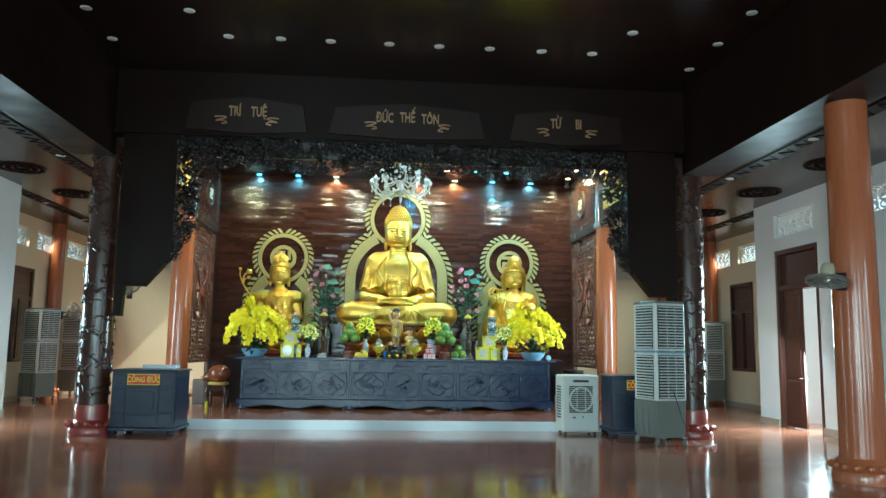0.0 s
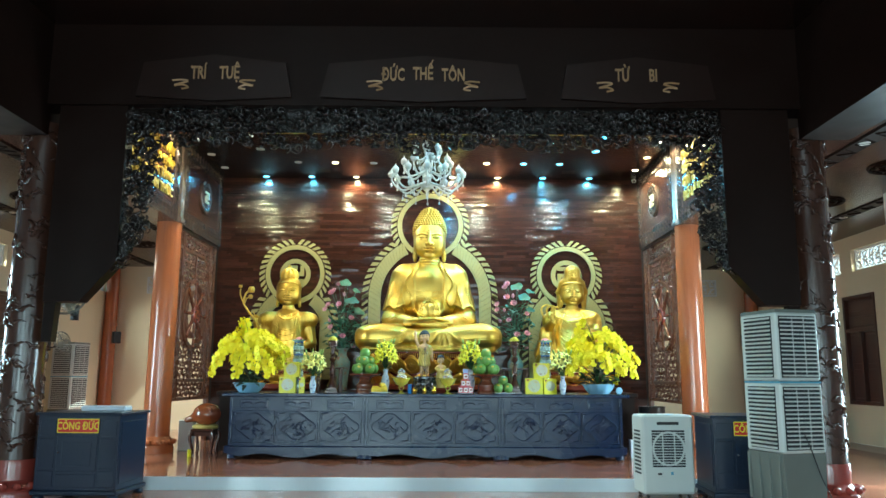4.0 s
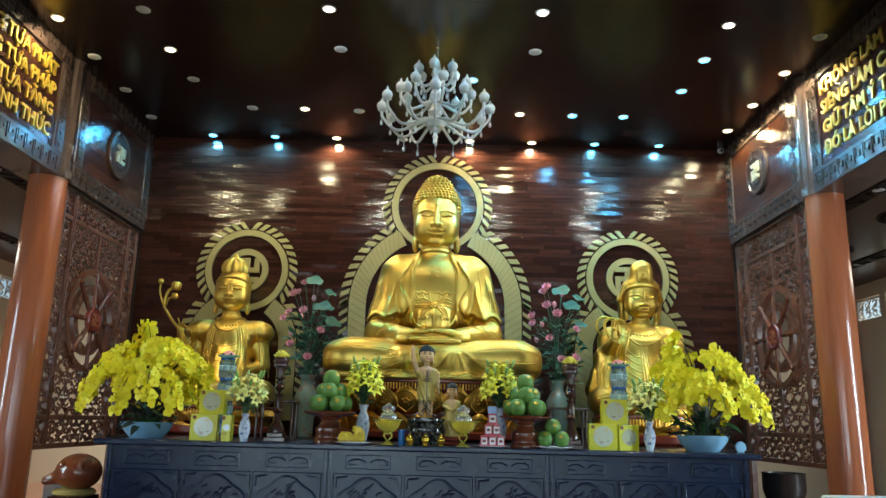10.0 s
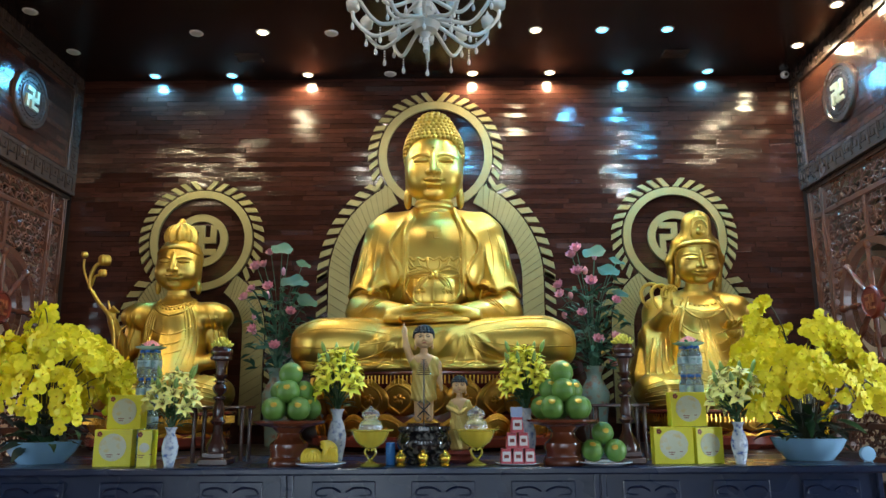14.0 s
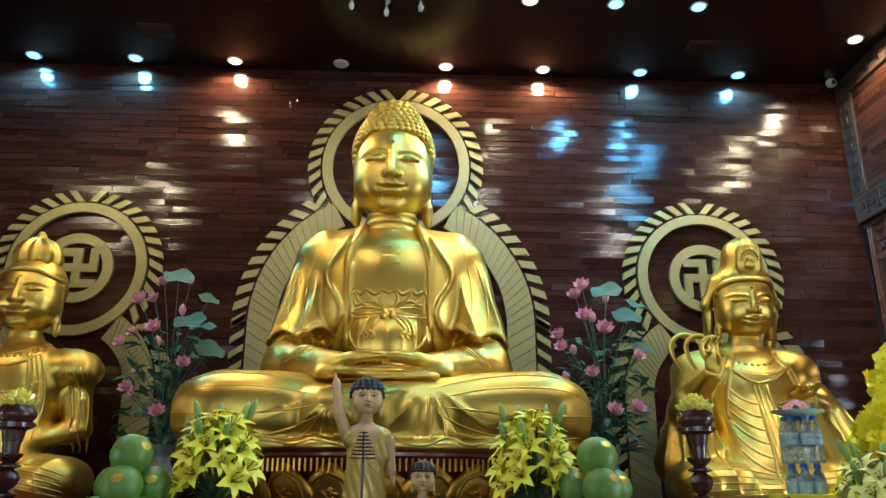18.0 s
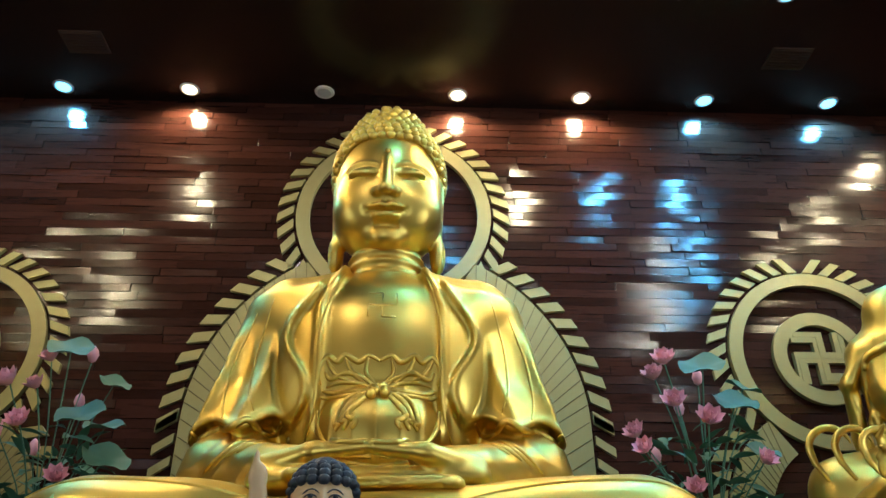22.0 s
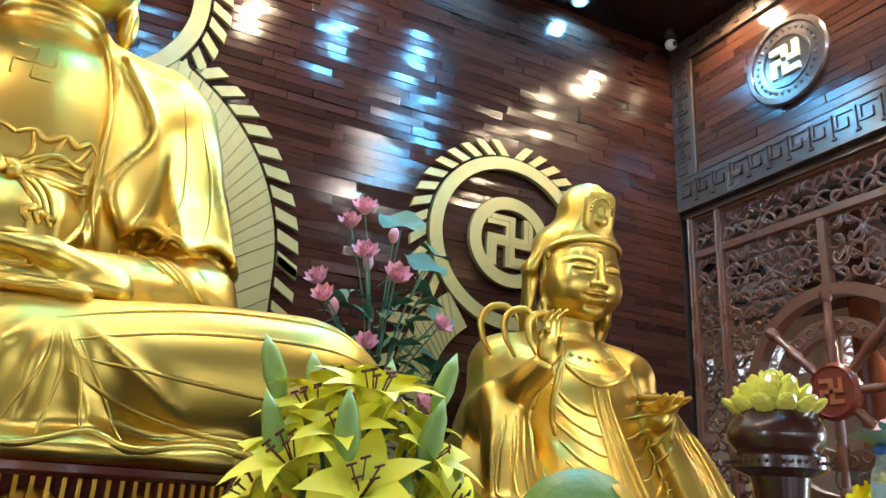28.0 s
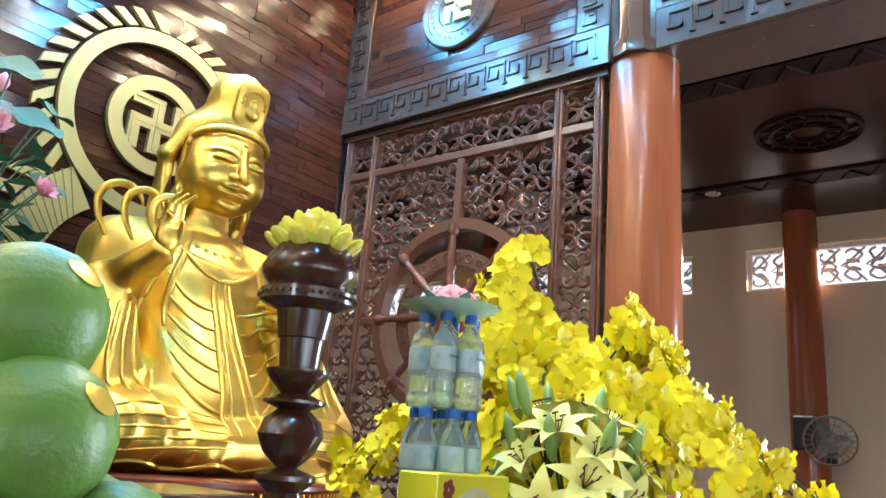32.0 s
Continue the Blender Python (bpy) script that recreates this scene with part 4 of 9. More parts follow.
    if veil:
        # roll of hair under the hood, rays round the crown plate, ribbon loops over the shoulder
        drawn(bm, at, [(-0.232, 1.77), (-0.215, 1.845), (-0.14, 1.895), (0, 1.915), (0.14, 1.895), (0.215, 1.845), (0.232, 1.77)], 0.030, segs=8)
        for j in range(13):
            a = math.pi * (j / 12)
            ball(bm, at(0.072 * math.cos(a), 2.08 + 0.085 * math.sin(a)), 0.013, 6, 4)
        for j in range(3):
            c = Vector((-0.48 + 0.075 * j, -0.10 - 0.09 * j, 1.315 - 0.015 * j))
            r = 0.105 - 0.014 * j
            loop = [c + Vector((r * math.cos(a), -0.02 * math.sin(a), r * math.sin(a))) for a in (radians(190 - 10.5 * i) for i in range(18))]
            loop = [loop[0] + Vector((0.055, -0.02, -0.17)), loop[0] + Vector((0.012, 0, -0.07))] + loop
            tube(bm, loop, [0.010, 0.018] + [0.021] * 12 + [0.018, 0.016, 0.013, 0.010, 0.007, 0.004], 7, flat=0.55)
    else:
        drawn(bm, at, [(-0.24, 1.80), (-0.12, 1.865), (0, 1.88), (0.12, 1.865), (0.24, 1.80)], 0.030, segs=8)
        stem = smooth_line([(-0.38, -0.36, 0.20), (-0.50, -0.42, 0.60), (-0.60, -0.36, 1.0), (-0.76, -0.36, 1.22), (-0.86, -0.36, 1.42), (-0.82, -0.36, 1.62), (-0.74, -0.36, 1.68)], 6)
        tube(bm, stem, 0.021, 8)
        tube(bm, smooth_line([(-0.84, -0.36, 1.42), (-0.80, -0.38, 1.52), (-0.74, -0.38, 1.54)], 5), 0.014, 6)
        tube(bm, smooth_line([(-0.86, -0.36, 1.40), (-0.93, -0.36, 1.60), (-0.93, -0.36, 1.72)], 5), 0.013, 6)
        for c, r in (((-0.71, -0.36, 1.69), 0.075), ((-0.72, -0.38, 1.55), 0.05), ((-0.93, -0.36, 1.76), 0.04)):
            for j in range(7):
                a = 2 * math.pi * j / 7
                ball(bm, Vector(c) + Vector((0.45 * r * math.cos(a), 0.45 * r * math.sin(a), 0.2 * r)), (0.5 * r, 0.5 * r, 0.85 * r), 7, 5)
    bow(skins, bm, (2, 3), Vector((0, 0.02, 1.46)), 12 if veil else 5, 1.56 if veil else 1.36, 0.92 if veil else 1.0, 0.035 if veil else 0.0)
    ob = new("golden_bodhisattva_statue", sculpted("golden_bodhisattva_statue", skins, bm, [GOLD]))
    ob.matrix_basis = pose(3.05 if veil else -3.0, 18.36, 1.67, 0, 0, -4 if veil else 4) @ Matrix.Diagonal((1.12 if veil else 1.02, 1.04, 1.0, 1))
    return tagged(ob, "gold seated bodhisattva statue with veiled crown and raised hand" if veil else "gold seated bodhisattva statue holding a long lotus stem", "statue")


gold_buddha()
gold_bodhisattva("veil")
gold_bodhisattva("lotus")

# ---- halos on the back wall ----


def arc(cx, cz, r, a0, a1, n):
    return [(cx + r * math.cos(a0 + (a1 - a0) * i / n), cz + r * math.sin(a0 + (a1 - a0) * i / n)) for i in range(n + 1)]


def sign_bars(c, h, w):
    """The bars of a left-turning temple sign of half size h and line width w, as (x0, x1, z0, z1)."""
    x, z = c
    k = w / 2
    return [(x - h, x + h, z - k, z + k), (x - k, x + k, z - h, z + h), (x - h, x - k, z + h - w, z + h), (x + k, x + h, z - h, z - h + w),
            (x - h, x - h + w, z - h, z - k), (x + h - w, x + h, z + k, z + h)]


def teeth(parent, cx, cz, r0, r1, a0, a1, n, lean, keep=None):
    """Slanted flat slats round an arc, one object each."""
    for i in range(n):
        a = a0 + (a1 - a0) * (i + 0.5) / n
        if keep and not keep(a):
            continue
        w = 0.55 * abs(a1 - a0) / n * (r0 + r1) / 2
        bm = bmesh.new()
        c, s = math.cos(a), math.sin(a)
        quad = []
        for r, t in ((r0, -w / 2), (r1, -w / 2 + lean), (r1, w / 2 + lean), (r0, w / 2)):
            quad.append((cx + r * c - t * s, cz + r * s + t * c))
        prism(bm, quad, 19.136, 19.168)
        part("ray", bm, HALO_GOLD, parent)


def halo(label, cx, ring_z, ring_r, ring_in, arch_r, arch_in, arch_z, foot, small=None):
    root = thing("halo_panel", label, "halo", pose(0, 0, 0))
    bm = bmesh.new()
    band(bm, arc(cx, ring_z, ring_r, 0, 2 * math.pi, 72), arc(cx, ring_z, ring_in, 0, 2 * math.pi, 72), 19.118, 19.16)
    part("ring", bm, HALO_GOLD, root)
    # the arch: two legs and a round top that stops at the ring
    outer = [(cx + arch_r, foot)] + arc(cx, arch_z, arch_r, 0, math.pi, 48) + [(cx - arch_r, foot)]
    inner = [(cx + arch_in, foot)] + arc(cx, arch_z, arch_in, 0, math.pi, 48) + [(cx - arch_in, foot)]

    def outside(p):
        return math.hypot(p[0] - cx, p[1] - ring_z) > ring_r - 0.02
    n = len(outer)
    ok = [outside(outer[i]) for i in range(n)]
    runs, cur = [], []
    for i in range(n):
        if ok[i]:
            cur.append(i)
        elif cur:
            runs.append(cur)
            cur = []
    runs.append(cur)
    for run in runs:
        if len(run) > 1:
            bm = bmesh.new()
            band(bm, [outer[i] for i in run], [inner[i] for i in run], 19.130, 19.165)
            leg = part("arch_band", bm, HALO_GOLD, root)
            bm = bmesh.new()
            pts_o, pts_i = [outer[i] for i in run], [inner[i] for i in run]
            # slanted grooves across the band, thin rods in a colour darkened for their shade
            for k in range(len(run) - 1):
                seg = math.hypot(pts_o[k + 1][0] - pts_o[k][0], pts_o[k + 1][1] - pts_o[k][1])
                steps = max(1, round(seg / 0.12))
                for j in range(steps):
                    t = j / steps
                    o = [pts_o[k][i] + t * (pts_o[k + 1][i] - pts_o[k][i]) for i in (0, 1)]
                    q = [pts_i[k][i] + t * (pts_i[k + 1][i] - pts_i[k][i]) for i in (0, 1)]
                    d = [(pts_o[k + 1][i] - pts_o[k][i]) / (seg or 1) * 0.16 * (-1 if pts_o[k][0] < cx else 1) for i in (0, 1)]
                    o = [o[0] + d[0], o[1] + d[1]]
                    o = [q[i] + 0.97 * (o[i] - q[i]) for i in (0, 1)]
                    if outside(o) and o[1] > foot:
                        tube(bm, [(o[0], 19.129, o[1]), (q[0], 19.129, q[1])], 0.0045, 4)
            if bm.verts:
                tagged(part("grooving", bm, HALO_GROOVE_SHADE, leg), kind="stuff")
            else:
                bm.free()
    teeth(root, cx, ring_z, ring_r + 0.022, ring_r + 0.14, radians(-38), radians(90), int(ring_r * 20), -0.085)
    teeth(root, cx, ring_z, ring_r + 0.022, ring_r + 0.14, radians(90), radians(218), int(ring_r * 20), 0.085)
    teeth(root, cx, arch_z, arch_r + 0.022, arch_r + 0.15, radians(0), radians(66), int(arch_r * 8.2), -0.085, lambda a: math.hypot(arch_r * math.cos(a), arch_z + arch_r * math.sin(a) - ring_z) > ring_r + 0.08)
    teeth(root, cx, arch_z, arch_r + 0.022, arch_r + 0.15, radians(114), radians(180), int(arch_r * 8.2), 0.085, lambda a: math.hypot(arch_r * math.cos(a), arch_z + arch_r * math.sin(a) - ring_z) > ring_r + 0.08)
    z = arch_z - 0.05
    while z > foot + 0.1:
        for s in (-1, 1):
            bm = bmesh.new()
            x0, x1 = cx + s * (arch_r + 0.022), cx + s * (arch_r + 0.15)
            prism(bm, [(x0, z + 0.085), (x1, z), (x1, z + 0.06), (x0, z + 0.145)], 19.136, 19.168)
            part("ray", bm, HALO_GOLD, root)
        z -= 0.148
    if small:
        bm = bmesh.new()
        band(bm, arc(cx, ring_z, small, 0, 2 * math.pi, 48), arc(cx, ring_z, small * 0.72, 0, 2 * math.pi, 48), 19.125, 19.165)
        part("inner_ring", bm, HALO_GOLD, root)
        bm = bmesh.new()
        for x0, x1, z0, z1 in sign_bars((cx, ring_z), 0.195, 0.08):
            box(bm, x0, x1, 19.132 - 0.0007 * (x1 - x0) / 0.1, 19.168, z0, z1)
        for x0, x1, z0, z1 in sign_bars((cx, ring_z), 0.175, 0.02):
            box(bm, x0, x1, 19.126, 19.1325, z0, z1)
        part("sign", bm, HALO_GOLD, root)


halo("matt gold arched halo panel with ring behind the main statue", 0.0, 4.965, 0.748, 0.645, 1.372, 1.105, 3.32, 1.9)
for x in (-3.035, 3.075):
    halo("matt gold halo panel with ring and temple sign", x, 3.835, 0.662, 0.565, 0.86, 0.59, 2.66, 1.5, 0.345)

# ---- columns ----


def turned(bm, pts, segs=32):
    lathe(bm, pts, segs)


def plain_column(x, y, z0, z1, r, label, base_mat=None):
    root = thing("wooden_column", label, "column", pose(x, y, z0), "columns of the hall")
    bm = bmesh.new()
    turned(bm, [(r * 1.02, 0.30), (r, 0.6), (r * 0.985, (z1 - z0) * 0.6), (r * 0.95, z1 - z0)])
    part("shaft", bm, COLUMN_WOOD, root, smooth=True)
    bm = bmesh.new()
    turned(bm, [(r * 1.35, 0.0), (r * 1.38, 0.08), (r * 1.30, 0.14), (r * 1.38, 0.18), (r * 1.22, 0.24), (r * 1.04, 0.30)])
    for k in range(16):
        a = 2 * math.pi * k / 16
        ball(bm, (r * 1.36 * math.cos(a), r * 1.36 * math.sin(a), 0.20), (0.05, 0.05, 0.045), 7, 5)
    part("base", bm, base_mat or COLUMN_WOOD, root, "carved lotus base", smooth=True)
    return root


for s in (-1, 1):
    plain_column(s * 4.97, 16.5, 0.18, 4.45, 0.24, "tall polished orange-brown wooden column on the platform")
    for y in (7.9, 3.4, -1.6):
        plain_column(s * 5.57, y, 0.0, 4.79, 0.27, "tall polished orange-brown wooden column in the hall")
    for y in (16.6, 20.8, 24.7):
        plain_column(s * 9.52, y, 0.0, 4.82, 0.19, "slim brown wooden column against the aisle wall")

CARVED_BROWN = material("dark_brown_carved_wood", (0.050, 0.020, 0.013), 0.20, vary=0.3, scale=14, bump=0.1, bump_scale=60)
RED_BASE = material("red_painted_column_base", (0.26, 0.045, 0.035), 0.2, vary=0.15, coat=0.3)
for s in (-1, 1):
    root = thing("carved_column", "dark brown carved wooden column with a red base", "column", pose(s * 5.30, 12.42, 0.0), "carved columns of the arch")
    rnd = random.Random(5)
    bm = bmesh.new()
    turned(bm, [(0.255, 0.45), (0.26, 1.0), (0.26, 3.5), (0.25, 5.0)], 28)
    part("shaft", bm, CARVED_BROWN, root, smooth=True)
    bm = bmesh.new()
    for k in range(300):
        a, z = rnd.uniform(0, 2 * math.pi), rnd.uniform(0.62, 4.95)
        tilt, ln, r = rnd.uniform(-1.2, 1.2), rnd.uniform(0.05, 0.12), rnd.uniform(0.014, 0.026)
        pts = []
        for i in range(6):
            t = (i / 5 - 0.5) * 2 * ln
            aa = a + (t * math.cos(tilt) + 0.35 * ln * math.sin(i * 1.6)) / 0.26
            pts.append((0.262 * math.cos(aa), 0.262 * math.sin(aa), z + t * math.sin(tilt) + 0.3 * ln * math.cos(i * 1.6)))
        tube(bm, pts, [r * 0.5, r, r * 1.1, r, r * 0.8, r * 0.3], 5)
    part("carving", bm, CARVED_BROWN, root, "glossy dark brown carved relief", smooth="all")
    bm = bmesh.new()
    turned(bm, [(0.275, 0.20), (0.28, 0.45), (0.27, 0.50)])
    part("collar", bm, RED_BASE, root, "red lacquered collar", smooth=True)
    bm = bmesh.new()
    turned(bm, [(0.36, 0.0), (0.375, 0.07), (0.35, 0.13), (0.37, 0.17), (0.30, 0.22), (0.28, 0.25)])
    for k in range(14):
        a = 2 * math.pi * k / 14
        ball(bm, (0.36 * math.cos(a), 0.36 * math.sin(a), 0.18), (0.06, 0.06, 0.055), 7, 5)
    part("base", bm, RED_BASE, root, "red lotus base", smooth=True)

# ---- carved arch in front of the altar ----
LETTER_WOOD = material("dull_gilt_letter", (0.40, 0.24, 0.12), 0.4, 0.3, vary=0.15)
PLAQUE = material("red_black_plaque", (0.016, 0.006, 0.004), 0.42, vary=0.25, scale=8, spec=0.25)


def word(parent, text, size, m, mat, depth=0.012, name="word", squeeze=1.0):
    cu = bpy.data.curves.new(name, "FONT")
    cu.body, cu.size, cu.extrude, cu.align_x, cu.align_y, cu.resolution_u = text, size, depth, "CENTER", "CENTER", 2
    cu.offset = size * 0.018
    tmp = new(name, cu)
    dg = bpy.context.evaluated_depsgraph_get()
    data = bpy.data.meshes.new_from_object(tmp.evaluated_get(dg))
    bpy.data.objects.remove(tmp)
    data.materials.clear()
    data.materials.append(mat)
    ob = new(name, data)
    ob.parent = parent
    ob.matrix_basis = m @ Matrix.Diagonal((squeeze, 1, 1, 1))
    return ob


root = thing("carved_arch", "black lacquered carved wooden arch with gilt words", "arch", pose(0, 12.2, 2.5))
M0 = pose(0, -12.2, -2.5)
bm = bmesh.new()
box(bm, -5.55, 5.55, 12.05, 12.45, 5.20, 6.55)
part("lintel", bm, DARK_WOOD, root, m=M0)
for s in (-1, 1):
    bm = bmesh.new()
    prism(bm, [(s * 4.97, 2.52), (s * 4.97, 5.2), (s * 4.05, 5.2), (s * 4.05, 3.05), (s * 4.50, 2.52)], 12.12, 12.36)
    part("pier_panel", bm, DARK_WOOD, root, m=M0)
    bm = bmesh.new()
    prism(bm, [(s * 4.99, 2.0), (s * 4.99, 2.6), (s * 4.83, 2.6), (s * 4.86, 2.0)], 12.2, 12.34)
    part("pier_foot", bm, DARK_WOOD, root, m=M0)


def frieze_bottom(x):
    """Lower edge of the carving: shallow scallops that fall away to the sides."""
    a = abs(x)
    z = 4.66 - 0.09 * math.exp(-((a - 1.75) / 0.42) ** 2) - 0.10 * math.exp(-(a / 0.6) ** 2)
    return z - 0.05 * max(0.0, (a - 2.9) / 0.7) - 0.42 * max(0.0, (a - 3.45) / 0.6) ** 2.4


rnd = random.Random(11)
bm = bmesh.new()
n = 80
top = [(-4.05 + 8.1 * i / n, 5.2) for i in range(n + 1)]
low = [(x, frieze_bottom(x) + 0.10 + 0.03 * math.sin(x * 19)) for x, _ in top]
low = [(x, max(z, 4.86)) for x, z in low]
band(bm, top, low, 12.20, 12.26)
part("frieze_back", bm, CARVED, root, m=M0)


def scroll(bm, x, z, size, y, r, turn):
    """A carved curl: a spiral with a leaf tail."""
    pts, rad = [], []
    hand = rnd.choice((-1, 1))
    for i in range(11):
        t = i / 10
        a = turn + hand * t * 5.2
        q = size * (0.30 + 0.75 * t)
        pts.append((x + q * math.cos(a), y - 0.03 * math.sin(3 * t), z + q * math.sin(a)))
        rad.append(r * (1.2 - 0.85 * t))
    tube(bm, pts, rad, 5)


bm = bmesh.new()
for k in range(900):
    x = rnd.uniform(-4.05, 4.05)
    lo = frieze_bottom(x)
    z = rnd.uniform(lo + 0.03, 5.18)
    scroll(bm, x, z, rnd.uniform(0.04, 0.085), 12.17 + rnd.uniform(-0.04, 0.04), rnd.uniform(0.012, 0.026), rnd.uniform(0, 6.3))
tagged(part("frieze_carving", bm, CARVED, root, "glossy black carved leaves and dragons", smooth="all", m=M0), kind="stuff")


def side_width(z):
    """How far the side brackets reach inwards."""
    t = (5.15 - z) / (5.15 - 2.95)
    return 0.10 + 0.36 * math.sin(math.pi * min(1, 0.12 + 0.88 * t)) ** 0.8 * (1 - 0.25 * t) + 0.05 * math.sin(z * 13)


for s in (-1, 1):
    bm = bmesh.new()
    for k in range(300):
        z = rnd.uniform(2.98, 5.1)
        w = side_width(z)
        x = s * (4.06 - rnd.uniform(0.0, w) + (0.10 * max(0, 3.3 - z) / 0.3))
        scroll(bm, x, z, rnd.uniform(0.035, 0.075), 12.20 + rnd.uniform(-0.04, 0.05), rnd.uniform(0.012, 0.025), rnd.uniform(0, 6.3))
    tagged(part("bracket_carving", bm, CARVED, root, "glossy black pierced carving", smooth="all", m=M0), kind="stuff")

for text, x, w in (("TRÍ TUỆ", -2.86, 1.05), ("ĐỨC THẾ TÔN", -0.02, 1.40), ("TỪ BI", 2.90, 1.05)):
    bm = bmesh.new()
    prism(bm, [(x - w, 5.30), (x - w * 0.92, 5.78), (x, 5.90), (x + w * 0.92, 5.78), (x + w, 5.30), (x, 5.24)], 11.99, 12.05)
    plaque = part("plaque", bm, PLAQUE, root, m=M0)
    words = text.split()
    for i, one in enumerate(words):
        dx = (i - (len(words) - 1) / 2) * (0.42 if len(words) == 2 else 0.41)
        word(plaque, one, 0.25, pose(x + dx, 11.985, 5.63 - 0.10 * dx * dx, 90, 0, 0), LETTER_WOOD, squeeze=0.58)
    for e in (-1, 1):
        ex = x + e * ((len(words) - 1) * 0.21 + 0.24)
        bm = bmesh.new()
        pts = [(-0.11, 0.05), (0.02, 0.06), (0.10, 0.04), (-0.03, 0.0), (-0.08, -0.02), (0.03, -0.01), (0.11, -0.05), (0.02, -0.07)]
        tube(bm, smooth_line([(ex - e * p[0], 11.985, 5.47 + p[1]) for p in pts], 4), 0.013, 5)
        part("flourish", bm, LETTER_WOOD, plaque)

# ---- friezes beside the altar ----
GILT = material("bright_yellow_gilt_letter", (0.62, 0.42, 0.06), 0.42, 0.45, vary=0.1)
SIGN_PALE = material("pale_gilt_sign", (0.70, 0.66, 0.42), 0.35, 0.4, vary=0.08)


def fret(bm, length, height, t, depth):
    """A running key border along x, lower left corner at the origin, in the xz plane, raised towards -y."""
    pitch = height * 0.95
    n = max(1, round(length / pitch))
    pitch = length / n
    for i in range(n):
        x = i * pitch
        w, h = pitch - t * 0.9, height
        for x0, x1, z0, z1 in ((0, w, h - t, h), (0, t, h * 0.32, h), (0, w * 0.62, h * 0.32, h * 0.32 + t), (w * 0.62 - t, w * 0.62, h * 0.32, h * 0.68), (w - t, w, 0, h), (w - t, pitch, 0, t)):
            box(bm, x + x0, x + x1, -depth, 0, z0, z1)


def frieze_bay(y0, y1, side, disc, lines):
    """One panelled bay; local x runs along the wall, local -y looks into the room."""
    L = y1 - y0
    m = pose(side * 4.80, y1 if side > 0 else y0, 4.45, 0, 0, -90 if side > 0 else 90)
    root = thing("frieze_panel", "polished dark wooden frieze panel with " + ("key border and round sign" if disc else "key border and gilt lines"), "panel", m, "friezes beside the altar")
    B = 0.19
    rnd = random.Random(int(y0 * 7) + (side > 0))
    bm = bmesh.new()
    z = 0.30
    while z < 1.38:
        h = 0.072
        x = -rnd.uniform(0, 0.6) + 0.25
        while x < L - 0.27:
            w = rnd.uniform(0.35, 0.75)
            a, b = max(x, 0.27), min(x + w, L - 0.27)
            if b - a > 0.03:
                first = len(bm.verts)
                box(bm, a + 0.002, b - 0.002, -0.020, 0, z + 0.002, min(z + h, 1.40) - 0.002)
                bm.verts.ensure_lookup_table()
                mid = Vector(((a + b) / 2, 0, z + h / 2))
                bmesh.ops.transform(bm, matrix=Matrix.Translation(mid) @ pose(0, 0, 0, rnd.gauss(0, 1.4), 0, rnd.gauss(0, 0.6)) @ Matrix.Translation(-mid), verts=bm.verts[first:])
            x += w
        z += h
    part("planks", bm, PLANK_SIDE, root, "narrow polished rosewood planks")
    for name, x0, x1, z0, z1 in (("bottom_rail", 0, L, 0.0, 0.285), ("top_rail", 0, L, 1.415, 1.68), ("end_rail", 0, 0.25, 0.285, 1.415), ("end_rail", L - 0.25, L, 0.285, 1.415)):
        bm = bmesh.new()
        box(bm, x0, x1, -0.035, 0, z0, z1, 0.006)
        rail = part(name, bm, FRIEZE, root)
        bm = bmesh.new()
        if x1 - x0 > z1 - z0:
            fret(bm, x1 - x0 - 0.16, B, 0.019, 0.014)
            mm = pose(x0 + 0.08, -0.035, z0 + (0.05 if z0 < 1 else 0.04))
        else:
            fret(bm, z1 - z0 - 0.08, 0.15, 0.017, 0.014)
            mm = pose(x0 + 0.20, -0.035, z0 + 0.04, 0, -90, 0)
        bmesh.ops.transform(bm, matrix=mm, verts=bm.verts)
        part("key_border", bm, FRIEZE, rail)
    if disc:
        cx, cz = L * 0.5, 0.85
        cx = (19.2 - 17.96) if side > 0 else L - (19.2 - 17.96)
        if side > 0:
            cx = y1 - 17.97
        bm = bmesh.new()
        lathe(bm, [(0.36, 0), (0.36, 0.03), (0.345, 0.045), (0.31, 0.045), (0.30, 0.03), (0.22, 0.03), (0.215, 0.042), (0.20, 0.042), (0.19, 0.03), (0.0, 0.03)], 40, Matrix.Translation((cx, -0.02, cz)) @ pose(0, 0, 0, 90))
        medal = part("medallion", bm, FRIEZE, root, smooth=True)
        bm = bmesh.new()
        for k in range(28):
            a = 2 * math.pi * k / 28
            ball(bm, (cx + 0.26 * math.cos(a), -0.05, cz + 0.26 * math.sin(a)), (0.018, 0.012, 0.018), 6, 4)
        part("petals", bm, FRIEZE, medal)
        bm = bmesh.new()
        for x0, x1, z0, z1 in sign_bars((cx, cz), 0.125, 0.05):
            box(bm, x0, x1, -0.075, -0.049, z0, z1)
        part("sign", bm, SIGN_PALE, medal, "pale gilt temple sign")
    for i, line in enumerate(lines):
        ob = word(root, line, 0.235, pose(0, 0, 0), GILT, 0.012, "line_of_writing", 0.98)
        wide = max(v.co.x for v in ob.data.vertices) - min(v.co.x for v in ob.data.vertices)
        if side > 0:
            mx = 0.36 + wide / 2
        else:
            mx = L - 0.36 - wide / 2
        ob.matrix_basis = pose(mx, -0.032, 1.24 - 0.262 * i, 90, 0, 0)
    return root


